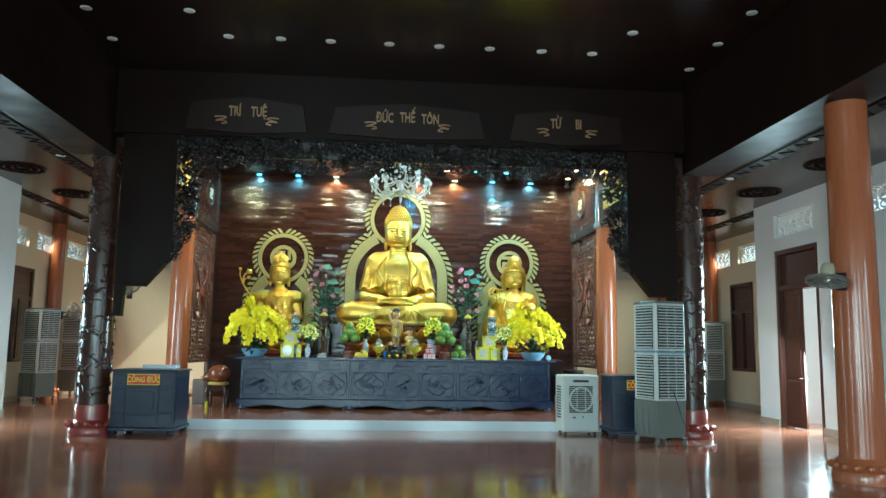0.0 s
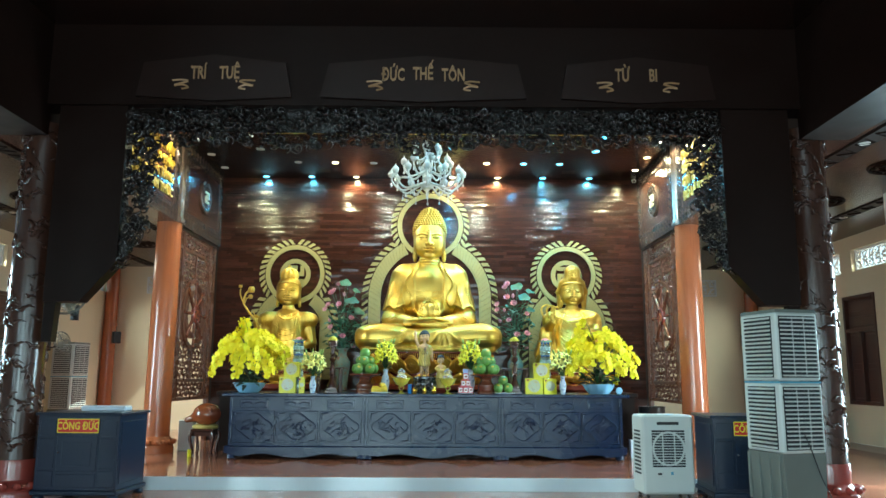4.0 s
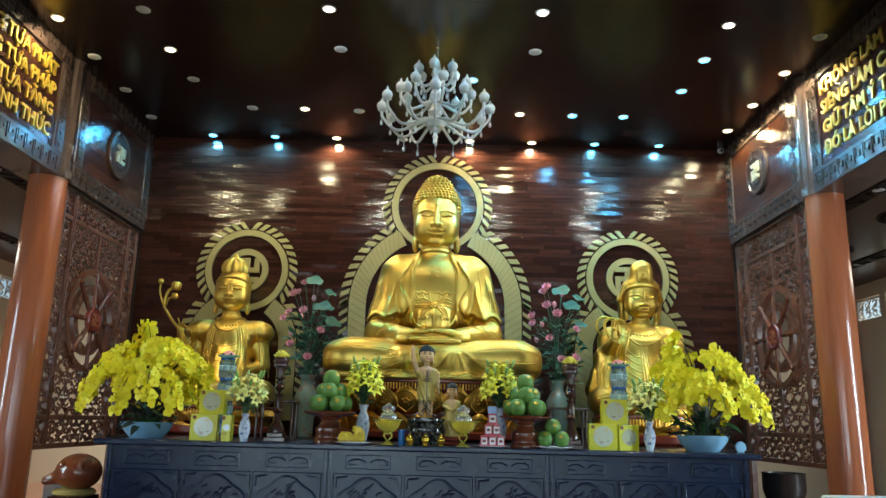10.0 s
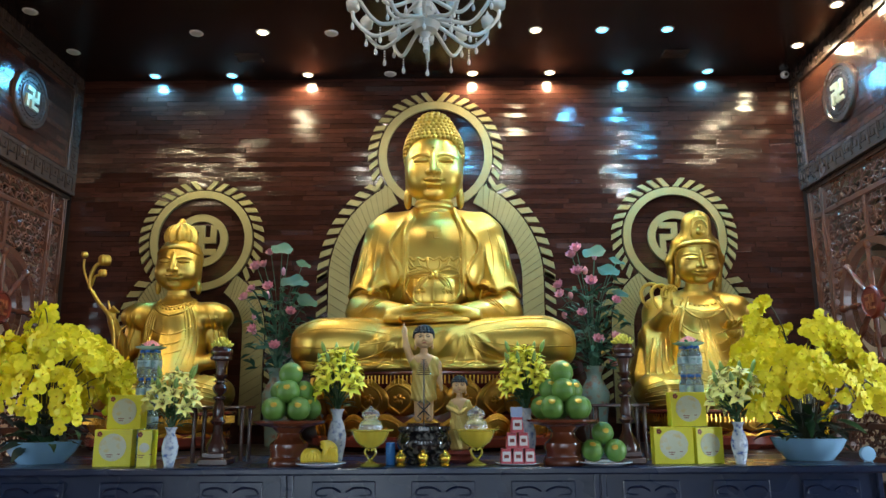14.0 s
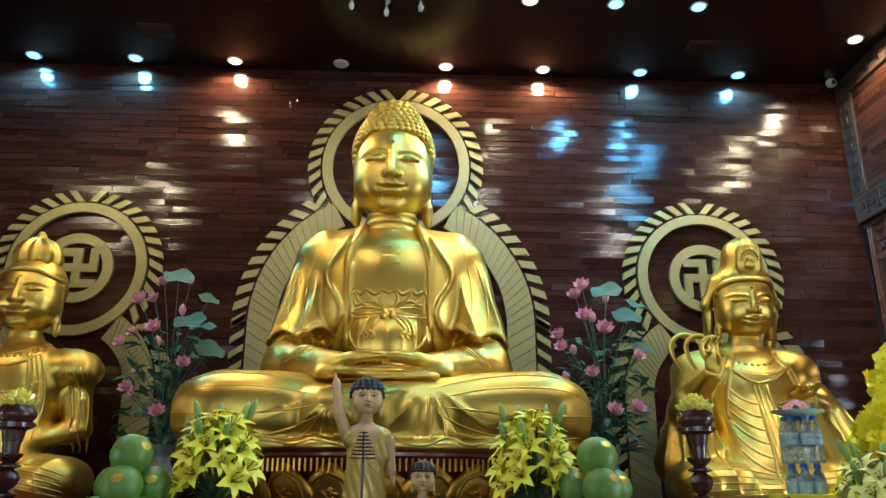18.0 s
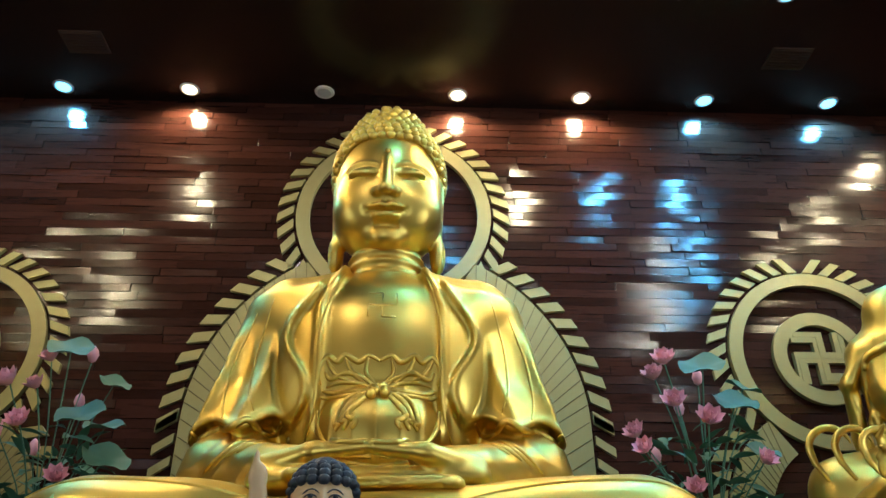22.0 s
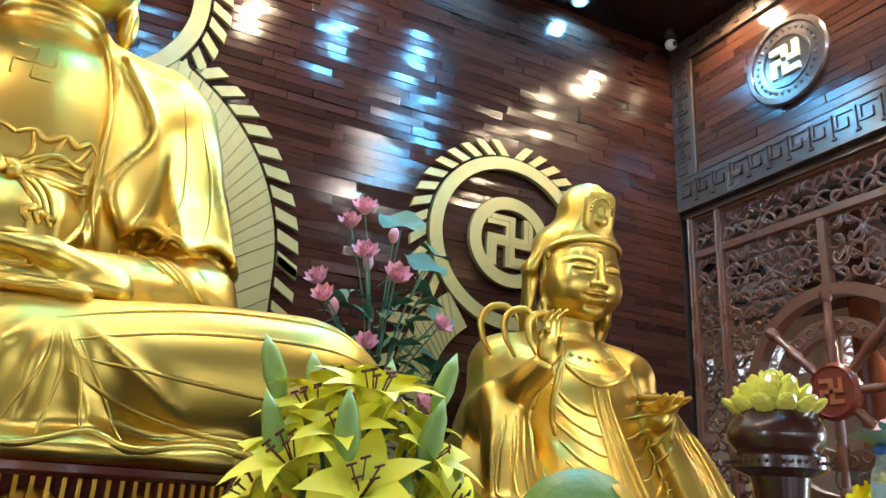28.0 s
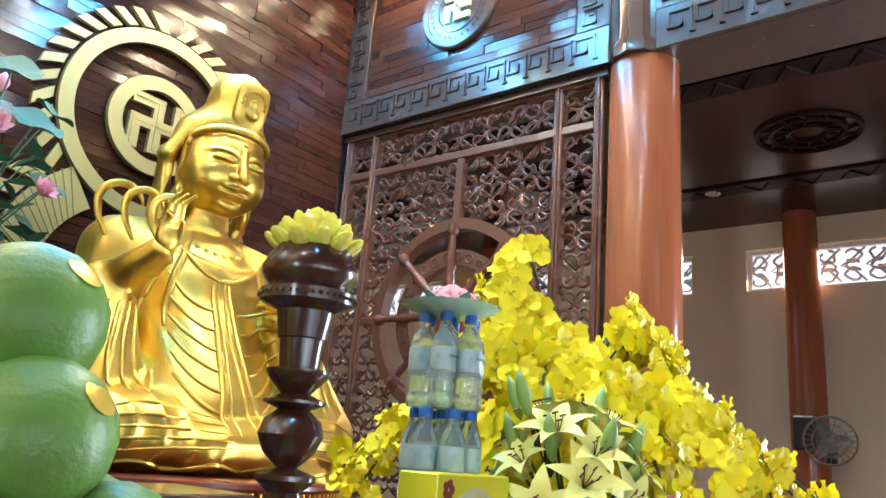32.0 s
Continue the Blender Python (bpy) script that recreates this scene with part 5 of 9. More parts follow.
RIGHT_LINES = ("KHÔNG LÀM CÁC", "SIÊNG LÀM CÁC", "GIỮ TÂM Ý TR", "ĐÓ LÀ LỜI PHẬT")
LEFT_LINES = ("NƯƠNG TỰA PHẬT", "NƯƠNG TỰA PHÁP", "NƯƠNG TỰA TĂNG", "SỐNG ĐỜI TỈNH THỨC")
frieze_bay(16.66, 19.19, -1, True, ())
frieze_bay(16.66, 19.19, 1, True, ())
frieze_bay(12.5, 16.34, -1, False, LEFT_LINES)
frieze_bay(12.5, 16.34, 1, False, RIGHT_LINES)
for s in (-1, 1):
    bm = bmesh.new()
    lathe(bm, [(0.17, 4.45), (0.17, 4.52), (0.13, 4.58), (0.13, 6.02), (0.17, 6.08), (0.17, 6.15)], 20, pose(s * 4.86, 16.5, 0), wave=lambda a, i: 1 + 0.05 * math.cos(a * 10))
    solid("fluted_pilaster", bm, FRIEZE, "fluted smoked-wood pilaster over a column", "pilaster", smooth=True, group="pilasters of the friezes")

# ---- carved screens with a wheel ----


def lattice_scrolls(bm, x0, x1, z0, z1, rnd, skip=None, r=0.015, dense=1.0):
    """Vine scrolls that fill a panel, symmetric about its middle."""
    cx, w, h = (x0 + x1) / 2, (x1 - x0), (z1 - z0)
    cell = 0.118
    nx, nz = max(1, round(w / 2 / cell)), max(2, round(h / cell))
    for j in range(nz):
        for i in range(nx):
            px, pz = (i + 0.5) * w / 2 / nx, z0 + (j + 0.5) * h / nz
            hand = 1 if (i + j) % 2 else -1
            turn = rnd.uniform(0, 6.28)
            size = min(w / 2 / nx, h / nz) * 0.62
            for s in (-1, 1):
                if skip and skip(cx + s * px, pz):
                    continue
                pts, rad = [], []
                for k in range(10):
                    t = k / 9
                    a = turn + hand * t * 4.9
                    q = size * (0.28 + 0.75 * t)
                    pts.append((cx + s * (px + q * math.cos(a)), rnd.uniform(-0.006, 0.006), pz + q * math.sin(a)))
                    rad.append(r * (1.25 - 0.5 * t))
                tube(bm, pts, rad, 5)
                tube(bm, [(cx + s * (px - size), 0, pz - hand * size * 0.8), (cx + s * px, 0.004, pz), (cx + s * (px + size), 0, pz + hand * size * 0.8)], r * 0.8, 4)


SPOKE_WOOD = material("dark_red_turned_spoke", (0.125, 0.038, 0.021), 0.25, vary=0.2, scale=8)


def carved_screen(side):
    y0, y1 = 16.74, 19.18
    L = y1 - y0
    m = pose(side * 4.90, y1 if side > 0 else y0, 0.18, 0, 0, -90 if side > 0 else 90)
    root = thing("carved_screen", "brown pierced wooden screen with vine carving and a spoked wheel", "screen", m, "carved screens beside the altar")
    rnd = random.Random(21)
    Z = 0.18
    top = 4.27
    for x, lo in ((0.0, 0.0), (0.30, 0.92), (L - 0.38, 0.92), (L - 0.07, 0.0)):
        bm = bmesh.new()
        box(bm, x, x + 0.07, -0.045, 0.045, lo, top, 0.008)
        tube(bm, [(x + 0.035, -0.05, lo + 0.02), (x + 0.035, -0.05, top - 0.02)], 0.015, 6)
        part("post", bm, SCREEN_WOOD, root)
    for z in (0.90, 1.26, 3.86, top - 0.07):
        bm = bmesh.new()
        box(bm, 0.07, L - 0.07, -0.04, 0.04, z, z + 0.065, 0.008)
        part("rail", bm, SCREEN_WOOD, root)
    cx, cz, R = L - (17.93 - y0) if side > 0 else 17.93 - y0, 2.64, 0.68
    for z0, z1 in ((1.325, cz - R - 0.02), (cz + R + 0.02, 3.86)):
        bm = bmesh.new()
        box(bm, cx - 0.03, cx + 0.03, -0.035, 0.035, z0, z1, 0.006)
        part("mullion", bm, SCREEN_WOOD, root)
    for a, b in ((0.37, cx - R), (cx + R, L - 0.38)):
        bm = bmesh.new()
        box(bm, a, b, -0.035, 0.035, cz - 0.03, cz + 0.03, 0.006)
        part("cross_bar", bm, SCREEN_WOOD, root)

    def in_wheel(x, z):
        return math.hypot(x - cx, z - cz) < R + 0.05

    panels = [(0.07, 0.30, 1.325, 3.86), (L - 0.31, L - 0.07, 1.325, 3.86), (0.37, cx - 0.03, 1.325, 3.86), (cx + 0.03, L - 0.38, 1.325, 3.86),
              (0.07, 0.30, 3.925, top - 0.07), (0.37, L - 0.38, 3.925, top - 0.07), (L - 0.31, L - 0.07, 3.925, top - 0.07), (0.07, L - 0.07, 0.965, 1.26)]
    for x0, x1, z0, z1 in panels:
        bm = bmesh.new()
        lattice_scrolls(bm, x0, x1, z0, z1, rnd, in_wheel)
        tagged(part("carved_panel", bm, SCREEN_WOOD, root, "pierced vine carving", smooth="all"), kind="stuff")
    bm = bmesh.new()
    band(bm, arc(cx, cz, R + 0.05, 0, 2 * math.pi, 56), arc(cx, cz, R - 0.03, 0, 2 * math.pi, 56), -0.05, 0.05)
    part("wheel_rim", bm, SCREEN_WOOD, root)
    bm = bmesh.new()
    band(bm, arc(cx, cz, 0.50, 0, 2 * math.pi, 48), arc(cx, cz, 0.38, 0, 2 * math.pi, 48), -0.035, 0.035)
    for k in range(26):
        a = 2 * math.pi * k / 26
        tube(bm, [(cx + 0.44 * math.cos(a) + 0.035 * math.cos(t), -0.04, cz + 0.44 * math.sin(a) + 0.035 * math.sin(t)) for t in (2 * math.pi * i / 9 for i in range(9))], 0.006, 4, closed=True)
    inner = part("inner_wheel", bm, SCREEN_WOOD, root, "carved inner ring")
    for k in range(8):
        a = 2 * math.pi * k / 8
        bm = bmesh.new()
        lathe(bm, [(0.030, 0.15), (0.034, 0.30), (0.026, 0.32), (0.040, 0.36), (0.036, 0.46), (0.024, 0.50), (0.028, 0.58), (0.024, 0.60), (0.046, 0.63), (0.042, 0.68), (0.0, 0.70)], 10, pose(cx, -0.05, cz) @ pose(0, 0, 0, 0, 90 - math.degrees(a), 0))
        part("spoke", bm, SPOKE_WOOD, root, smooth=True)
    bm = bmesh.new()
    lathe(bm, [(0.18, 0.0), (0.19, 0.05), (0.165, 0.075), (0.155, 0.06), (0.0, 0.06)], 28, pose(cx, -0.03, cz, 90))
    hub = part("hub", bm, RED_LACQUER, root, "red-brown round hub", smooth=True)
    bm = bmesh.new()
    for x0, x1, z0, z1 in sign_bars((cx, cz), 0.085, 0.03):
        box(bm, x0, x1, -0.105, -0.089, z0, z1)
    part("sign", bm, COLUMN_WOOD, hub)


carved_screen(-1)
carved_screen(1)
for s in (-1, 1):
    bm = bmesh.new()
    box(bm, s * 4.83, s * 4.97, 16.7, 19.19, 4.40, 4.45, 0.004)
    structure("trim_" + ("right" if s > 0 else "left"), bm, FRIEZE, "dark wooden trim under the frieze")

# ---- doors, windows and vents of the aisles ----
DOOR_WOOD = material("dark_red_door_wood", (0.062, 0.020, 0.013), 0.3, vary=0.25, scale=6, grain=(5, 5, 0.8), bump=0.04)
CHROME = material("chrome", (0.75, 0.76, 0.78), 0.15, 1.0, vary=0.04)
BLACK_PLASTIC = material("black_plastic", (0.016, 0.016, 0.018), 0.4, vary=0.15, scale=20)


def panel_leaf(name, parent, x, y0, y1, z0, z1, label=""):
    """A panelled leaf in the plane x, between y0 and y1."""
    bm = bmesh.new()
    box(bm, x - 0.02, x + 0.02, y0, y1, z0, z1, 0.004)
    leaf = part(name, bm, DOOR_WOOD, parent, label)
    h = (z1 - z0 - 0.36) / 3
    for k in range(3):
        for s in (-1, 1):
            bm = bmesh.new()
            box(bm, x + s * 0.021 - 0.012, x + s * 0.021 + 0.012, y0 + 0.10, y1 - 0.10, z0 + 0.12 + k * (h + 0.06), z0 + 0.12 + k * (h + 0.06) + h, 0.010)
            part("raised_panel", bm, DOOR_WOOD, leaf)
    bm = bmesh.new()
    for s in (-1, 1):
        tube(bm, [(x + s * 0.02, y0 + 0.06, z0 + 1.0), (x + s * 0.06, y0 + 0.06, z0 + 1.0), (x + s * 0.06, y0 + 0.17, z0 + 1.0)], 0.010, 6)
    part("handle", bm, CHROME, leaf, "chrome lever handle")
    return leaf


def doorway(name, side, y0, y1, open_near):
    root = tagged(new(name), "tall dark red wooden double door with a transom, one leaf open", "door", kind="structure")
    root.matrix_basis = pose(side * 8.22, (y0 + y1) / 2, 0)
    M = pose(-side * 8.22, -(y0 + y1) / 2, 0)
    x = side * 8.22

    def p(pname, *b, label=""):
        bm = bmesh.new()
        box(bm, *b, bevel=0.006)
        return part(pname, bm, DOOR_WOOD, root, label, m=M)
    for a, b in ((y0, y0 + 0.09), (y1 - 0.09, y1)):
        p("frame_post", x - 0.13, x + 0.13, a, b, 0, 3.72)
    p("frame_head", x - 0.13, x + 0.13, y0 + 0.09, y1 - 0.09, 3.62, 3.72)
    p("transom_bar", x - 0.12, x + 0.12, y0 + 0.09, y1 - 0.09, 2.86, 2.96)
    p("transom_panel", x - 0.03, x + 0.03, y0 + 0.09, y1 - 0.09, 2.96, 3.62)
    mid = (y0 + y1) / 2
    leaf = panel_leaf("leaf", root, x, mid, y1 - 0.09, 0.02, 2.86, "closed door leaf")
    leaf.matrix_basis = M
    if open_near:
        leaf = panel_leaf("leaf", root, 0, 0.0, mid - y0 - 0.09, 0.02, 2.86, "open door leaf")
        leaf.matrix_basis = M @ pose(x + side * 0.1, y0 + 0.10, 0, 0, 0, -80 * side)
    else:
        leaf = panel_leaf("leaf", root, x, y0 + 0.09, mid, 0.02, 2.86, "closed door leaf")
        leaf.matrix_basis = M


doorway("door_1", 1, 12.85, 14.45, True)
doorway("door_2", -1, 12.85, 14.45, True)
doorway("door_3", 1, 2.2, 3.8, True)
doorway("door_4", -1, 2.2, 3.8, True)
for i, s in enumerate((-1, 1)):
    y0, y1, z0, z1 = WINDOW
    x = s * 9.78
    root = tagged(new("window_%d" % (i + 1)), "tall dark wooden window with closed shutters and a transom", "window", kind="structure")
    for a in ((y0, y0 + 0.08, z0, z1), (y1 - 0.08, y1, z0, z1), (y0 + 0.08, y1 - 0.08, z1 - 0.08, z1), (y0 + 0.08, y1 - 0.08, z0, z0 + 0.08), (y0 + 0.08, y1 - 0.08, 2.62, 2.70), ((y0 + y1) / 2 - 0.04, (y0 + y1) / 2 + 0.04, z0 + 0.08, 2.62)):
        bm = bmesh.new()
        box(bm, x - 0.11, x + 0.06, *a, bevel=0.006)
        part("frame", bm, DOOR_WOOD, root)
    for a in ((y0 + 0.08, (y0 + y1) / 2 - 0.04, z0 + 0.08, 2.62), ((y0 + y1) / 2 + 0.04, y1 - 0.08, z0 + 0.08, 2.62), (y0 + 0.08, y1 - 0.08, 2.70, z1 - 0.08)):
        bm = bmesh.new()
        box(bm, x - 0.02, x + 0.02, *a, bevel=0.004)
        leaf = part("shutter", bm, DOOR_WOOD, root)
        for k in range(2):
            bm = bmesh.new()
            h = (a[3] - a[2]) / 2
            box(bm, x - 0.036, x + 0.036, a[0] + 0.07, a[1] - 0.07, a[2] + h * k + 0.06, a[2] + h * (k + 1) - 0.06, 0.008)
            part("raised_panel", bm, DOOR_WOOD, leaf)


def vent_mesh(w):
    """A pierced breeze panel: frame, cloud scrolls and bars."""
    bm = bmesh.new()
    h = 0.5
    for a in ((0, w, 0, 0.04), (0, w, h - 0.04, h), (0, 0.04, 0.04, h - 0.04), (w - 0.04, w, 0.04, h - 0.04)):
        box(bm, a[0], a[1], -0.04, 0.04, a[2], a[3])
    rnd = random.Random(3)
    n = max(2, round(w / 0.25))
    for i in range(n):
        cx = (i + 0.5) * w / n
        for cz, q in ((0.15, 0.075), (0.25, 0.06), (0.36, 0.075)):
            a0 = rnd.uniform(0, 6)
            tube(bm, [(cx + (q + 0.02 * math.sin(3 * t)) * math.cos(a0 + t), 0, cz + q * math.sin(a0 + t)) for t in (5.4 * k / 12 for k in range(13))], 0.019, 5)
        tube(bm, [(cx - w / n / 2, 0, 0.06), (cx, 0, 0.20), (cx + w / n / 2, 0, 0.25), (cx, 0, 0.33), (cx - w / n / 2, 0, 0.45)], 0.017, 5)
    return mesh_of("vent", bm, VENT_WHITE)


VENTS = {}
for s in (-1, 1):
    for (y0, y1, z0, z1), x in [(v, 8.22) for v in NEAR_VENTS] + [(v, 9.82) for v in FAR_VENTS]:
        w = round(y1 - y0, 2)
        if w not in VENTS:
            VENTS[w] = vent_mesh(w)
        ob = new("vent_panel", VENTS[w])
        ob.matrix_basis = pose(s * x, y0, z0, 0, 0, 90)
        tagged(ob, "white pierced breeze-block vent with cloud scrolls", "vent", "vents under the ceiling", "structure")
# blind vents on the end wall
for x in (-8.6, -6.6, 5.1, 7.1):
    ob = new("vent_panel", VENTS[1.5])
    ob.matrix_basis = pose(x, FLOOR_END - 0.03, 4.0)
    tagged(ob, "white pierced breeze-block vent with cloud scrolls", "vent", "vents under the ceiling", "structure")
for s, tag in ((-1, "left"), (1, "right")):
    boxes("baseboard_" + tag, SKIRT, "pale stone skirting along the aisle wall", (*sorted((s * 9.66, s * 9.70)), 15.3, FLOOR_END, 0, 0.14), (*sorted((s * 8.06, s * 8.10)), 14.45, 15.3, 0, 0.14), (*sorted((s * 8.06, s * 8.10)), 3.8, 12.85, 0, 0.14))

# rosettes and carved strips of the aisle ceilings
for s in (-1, 1):
    for y in (1.0, 3.5, 6.0, 8.5, 11.0, 13.5, 16.0, 18.5, 21.0):
        bm = bmesh.new()
        for r in (0.42, 0.30, 0.16):
            tube(bm, [(r * math.cos(2 * math.pi * k / 32), r * math.sin(2 * math.pi * k / 32), 0) for k in range(32)], 0.022, 5, closed=True)
        for k in range(12):
            a = 2 * math.pi * k / 12
            tube(bm, [(0.16 * math.cos(a), 0.16 * math.sin(a), 0), (0.30 * math.cos(a + 0.2), 0.30 * math.sin(a + 0.2), 0), (0.42 * math.cos(a), 0.42 * math.sin(a), 0)], 0.014, 4)
        solid("ceiling_rosette", bm, DARK_WOOD, "round dark carved wooden ceiling rosette", "rosette", pose(s * 7.3, y, 4.812), "rosettes of the aisle ceiling")
    for x in (6.1, 8.4):
        bm = bmesh.new()
        box(bm, -0.14, 0.14, FRONT + 0.3, FLOOR_END - 0.3, -0.015, 0.01)
        for k in range(60):
            y = FRONT + 0.6 + k * 0.5
            tube(bm, [(-0.10, y, -0.015), (0.10, y + 0.12, -0.02), (-0.10, y + 0.25, -0.02), (0.10, y + 0.37, -0.015)], 0.014, 4)
        structure("trim_ceiling", bm, DARK_WOOD, "dark carved wooden strip across the aisle ceiling").matrix_basis = pose(s * x, 0, 4.812)

# ---- ceiling lights ----
LAMP_RING = material("white_lamp_ring", (0.75, 0.75, 0.73), 0.4, vary=0.05)
GLOW = {}
for colour, key in ((COOL, "cool"), (WARM, "warm"), (WHITE, "white")):
    GLOW[colour] = material(key + "_lit_lens", colour, 0.4, emit=(colour, 7.0))
OFF_LENS = material("unlit_frosted_lens", (0.55, 0.55, 0.53), 0.45, vary=0.05)


def downlight(x, y, z, colour=None):
    root = thing("ceiling_light", "small round recessed ceiling light, " + ("switched on" if colour else "switched off") + ", in the dark ceiling", "ceiling light", pose(x, y, z), "recessed ceiling lights")
    bm = bmesh.new()
    lathe(bm, [(0.062, -0.006), (0.075, -0.008), (0.082, 0.0), (0.062, 0.0)], 20)
    part("ring", bm, LAMP_RING, root, smooth=True)
    bm = bmesh.new()
    lathe(bm, [(0.0, -0.012), (0.056, -0.012), (0.060, -0.004)], 20)
    part("lens", bm, GLOW[colour] if colour else OFF_LENS, root, "glowing lens" if colour else "frosted lens")


for x, y, colour in SPOTS:
    downlight(x, y, CEIL, colour)
for x in (-2.91, -2.1, -1.32, -0.39, 0.41, 1.23, 2.08, 2.92):
    downlight(x, 10.4, 6.35)
for x, y in ((-3.3, 9.52), (3.3, 9.52), (-4.78, 9.6), (4.76, 9.78), (4.74, 8.64), (-4.79, 10.72), (4.76, 10.88), (-4.77, 8.5)):
    downlight(x, y, 6.35)
for s in (-1, 1):
    for y in (6.5, 9.5, 12.3, 14.8, 17.2, 19.6, 22.0):
        downlight(s * 6.1, y, 4.795)
        downlight(s * 8.4 if y < 15 else s * 8.4, y, 4.795)

# ---- altar table ----
ALTAR = material("blue_black_lacquered_wood", (0.007, 0.0150, 0.043), 0.27, vary=0.2, scale=7, grain=(1, 3, 6), bump=0.03, rough_vary=0.06, spec=0.38)
altar = thing("altar_table", "long blue-black lacquered altar table with carved front panels", "table", pose(0, 16.0, 0.18))
MA = pose(0, -16.0, -0.18)


def apart(name, mat, *b, bevel=0.006, parent=None, label=""):
    bm = bmesh.new()
    box(bm, *b, bevel=bevel)
    return part(name, bm, mat, parent or altar, label, m=MA if not parent else None)


apart("tabletop", ALTAR, -3.48, 3.48, 15.36, 16.78, 1.225, 1.28, bevel=0.012)
apart("body", ALTAR, -3.36, 3.36, 15.46, 16.70, 0.40, 1.225)
apart("plinth", ALTAR, -3.42, 3.42, 15.42, 16.72, 0.27, 0.40, bevel=0.015)
SECTIONS = ((-3.36, -1.04), (-1.04, 1.28), (1.28, 3.36))
for a, b in SECTIONS:
    for x in (a, b - 0.05):
        apart("stile", ALTAR, x + 0.004, x + 0.046, 15.435, 15.46, 0.40, 1.225)
    w = (b - a - 0.10) / 3
    for k in range(3):
        x0 = a + 0.05 + k * w
        apart("panel_frame", ALTAR, x0 + 0.012, x0 + w - 0.012, 15.444, 15.46, 0.45, 0.985, bevel=0.010)
        cx, cz = x0 + w / 2, 0.72
        bm = bmesh.new()
        tube(bm, [(cx + (w * 0.38 + 0.03 * math.cos(4 * t)) * math.cos(t), 15.44, cz + (0.20 + 0.025 * math.cos(4 * t)) * math.sin(t)) for t in (2 * math.pi * i / 40 for i in range(40))], 0.014, 5, closed=True)
        rnd = random.Random(k + int(a * 10))
        for i in range(34):
            t, q = rnd.uniform(0, 6.28), rnd.uniform(0, 0.9) ** 0.5
            px, pz = cx + w * 0.32 * q * math.cos(t), cz + 0.165 * q * math.sin(t)
            s = rnd.uniform(0.018, 0.045)
            tube(bm, [(px + s * math.cos(t + j), 15.442, pz + s * math.sin(t * 1.7 + j * 0.9)) for j in range(4)], 0.010, 4)
        for sx in (-1, 1):
            for sz in (-1, 1):
                tube(bm, [(cx + sx * w * 0.44, 15.442, cz + sz * 0.12), (cx + sx * w * 0.43, 15.442, cz + sz * 0.22), (cx + sx * w * 0.28, 15.442, cz + sz * 0.235)], 0.012, 4)
        part("carved_relief", bm, ALTAR, altar, "low carved relief in a cartouche", m=MA)
        for lo, hi in ((0.02, 0.16), (0.18, 0.82), (0.84, 0.98)):
            if lo > 0.1 and hi < 0.9:
                x2, x3 = x0 + w * lo, x0 + w * hi
                apart("drawer_front", ALTAR, x2, x3, 15.446, 15.46, 1.03, 1.175, bevel=0.008)
                bm = bmesh.new()
                for sx in (-1, 1):
                    tube(bm, smooth_line([(cx + sx * 0.02, 15.444, 1.10), (cx + sx * w * 0.12, 15.444, 1.13), (cx + sx * w * 0.25, 15.444, 1.12), (cx + sx * w * 0.27, 15.444, 1.08), (cx + sx * w * 0.16, 15.444, 1.075)], 4), 0.008, 4)
                part("carved_scroll", bm, ALTAR, altar, m=MA)
    # carved apron and feet
    bm = bmesh.new()
    pts = []
    n = 40
    for i in range(n + 1):
        t = i / n
        x = a + (b - a) * t
        z = 0.245 - 0.035 * math.cos(2 * math.pi * t * 2) * (1 if 0.08 < t < 0.92 else 0) - (0.05 if t < 0.05 or t > 0.95 else 0)
        pts.append((x, z))
    prism(bm, [(a + 0.004, 0.30)] + pts[:0] + [(x if 0 < i < n else (x + (0.004 if i == 0 else -0.004)), z) for i, (x, z) in enumerate(pts)] + [(b - 0.004, 0.30)], 15.41, 15.45)
    part("apron", bm, ALTAR, altar, "scalloped apron", m=MA)
    for x in (a + 0.06, b - 0.06):
        bm = bmesh.new()
        lathe(bm, [(0.05, 0.18), (0.075, 0.20), (0.07, 0.25), (0.05, 0.28)], 12, pose(x, 15.47, 0))
        part("foot", bm, ALTAR, altar, smooth=True, m=MA)
        bm = bmesh.new()
        lathe(bm, [(0.05, 0.18), (0.075, 0.20), (0.07, 0.25), (0.05, 0.28)], 12, pose(x, 16.6, 0))
        part("foot", bm, ALTAR, altar, smooth=True, m=MA)

# the bench behind it that carries the statues
bench = thing("statue_bench", "dark wooden bench behind the altar table under the statues", "bench", pose(0, 17.9, 0.18))
bm = bmesh.new()
box(bm, -4.0, 4.0, -1.05, 1.12, 1.02, 1.10, 0.01)
part("top", bm, DARK_WOOD, bench)
bm = bmesh.new()
box(bm, -3.95, 3.95, -1.0, 1.10, 0.0, 1.02)
part("body", bm, DARK_WOOD, bench)


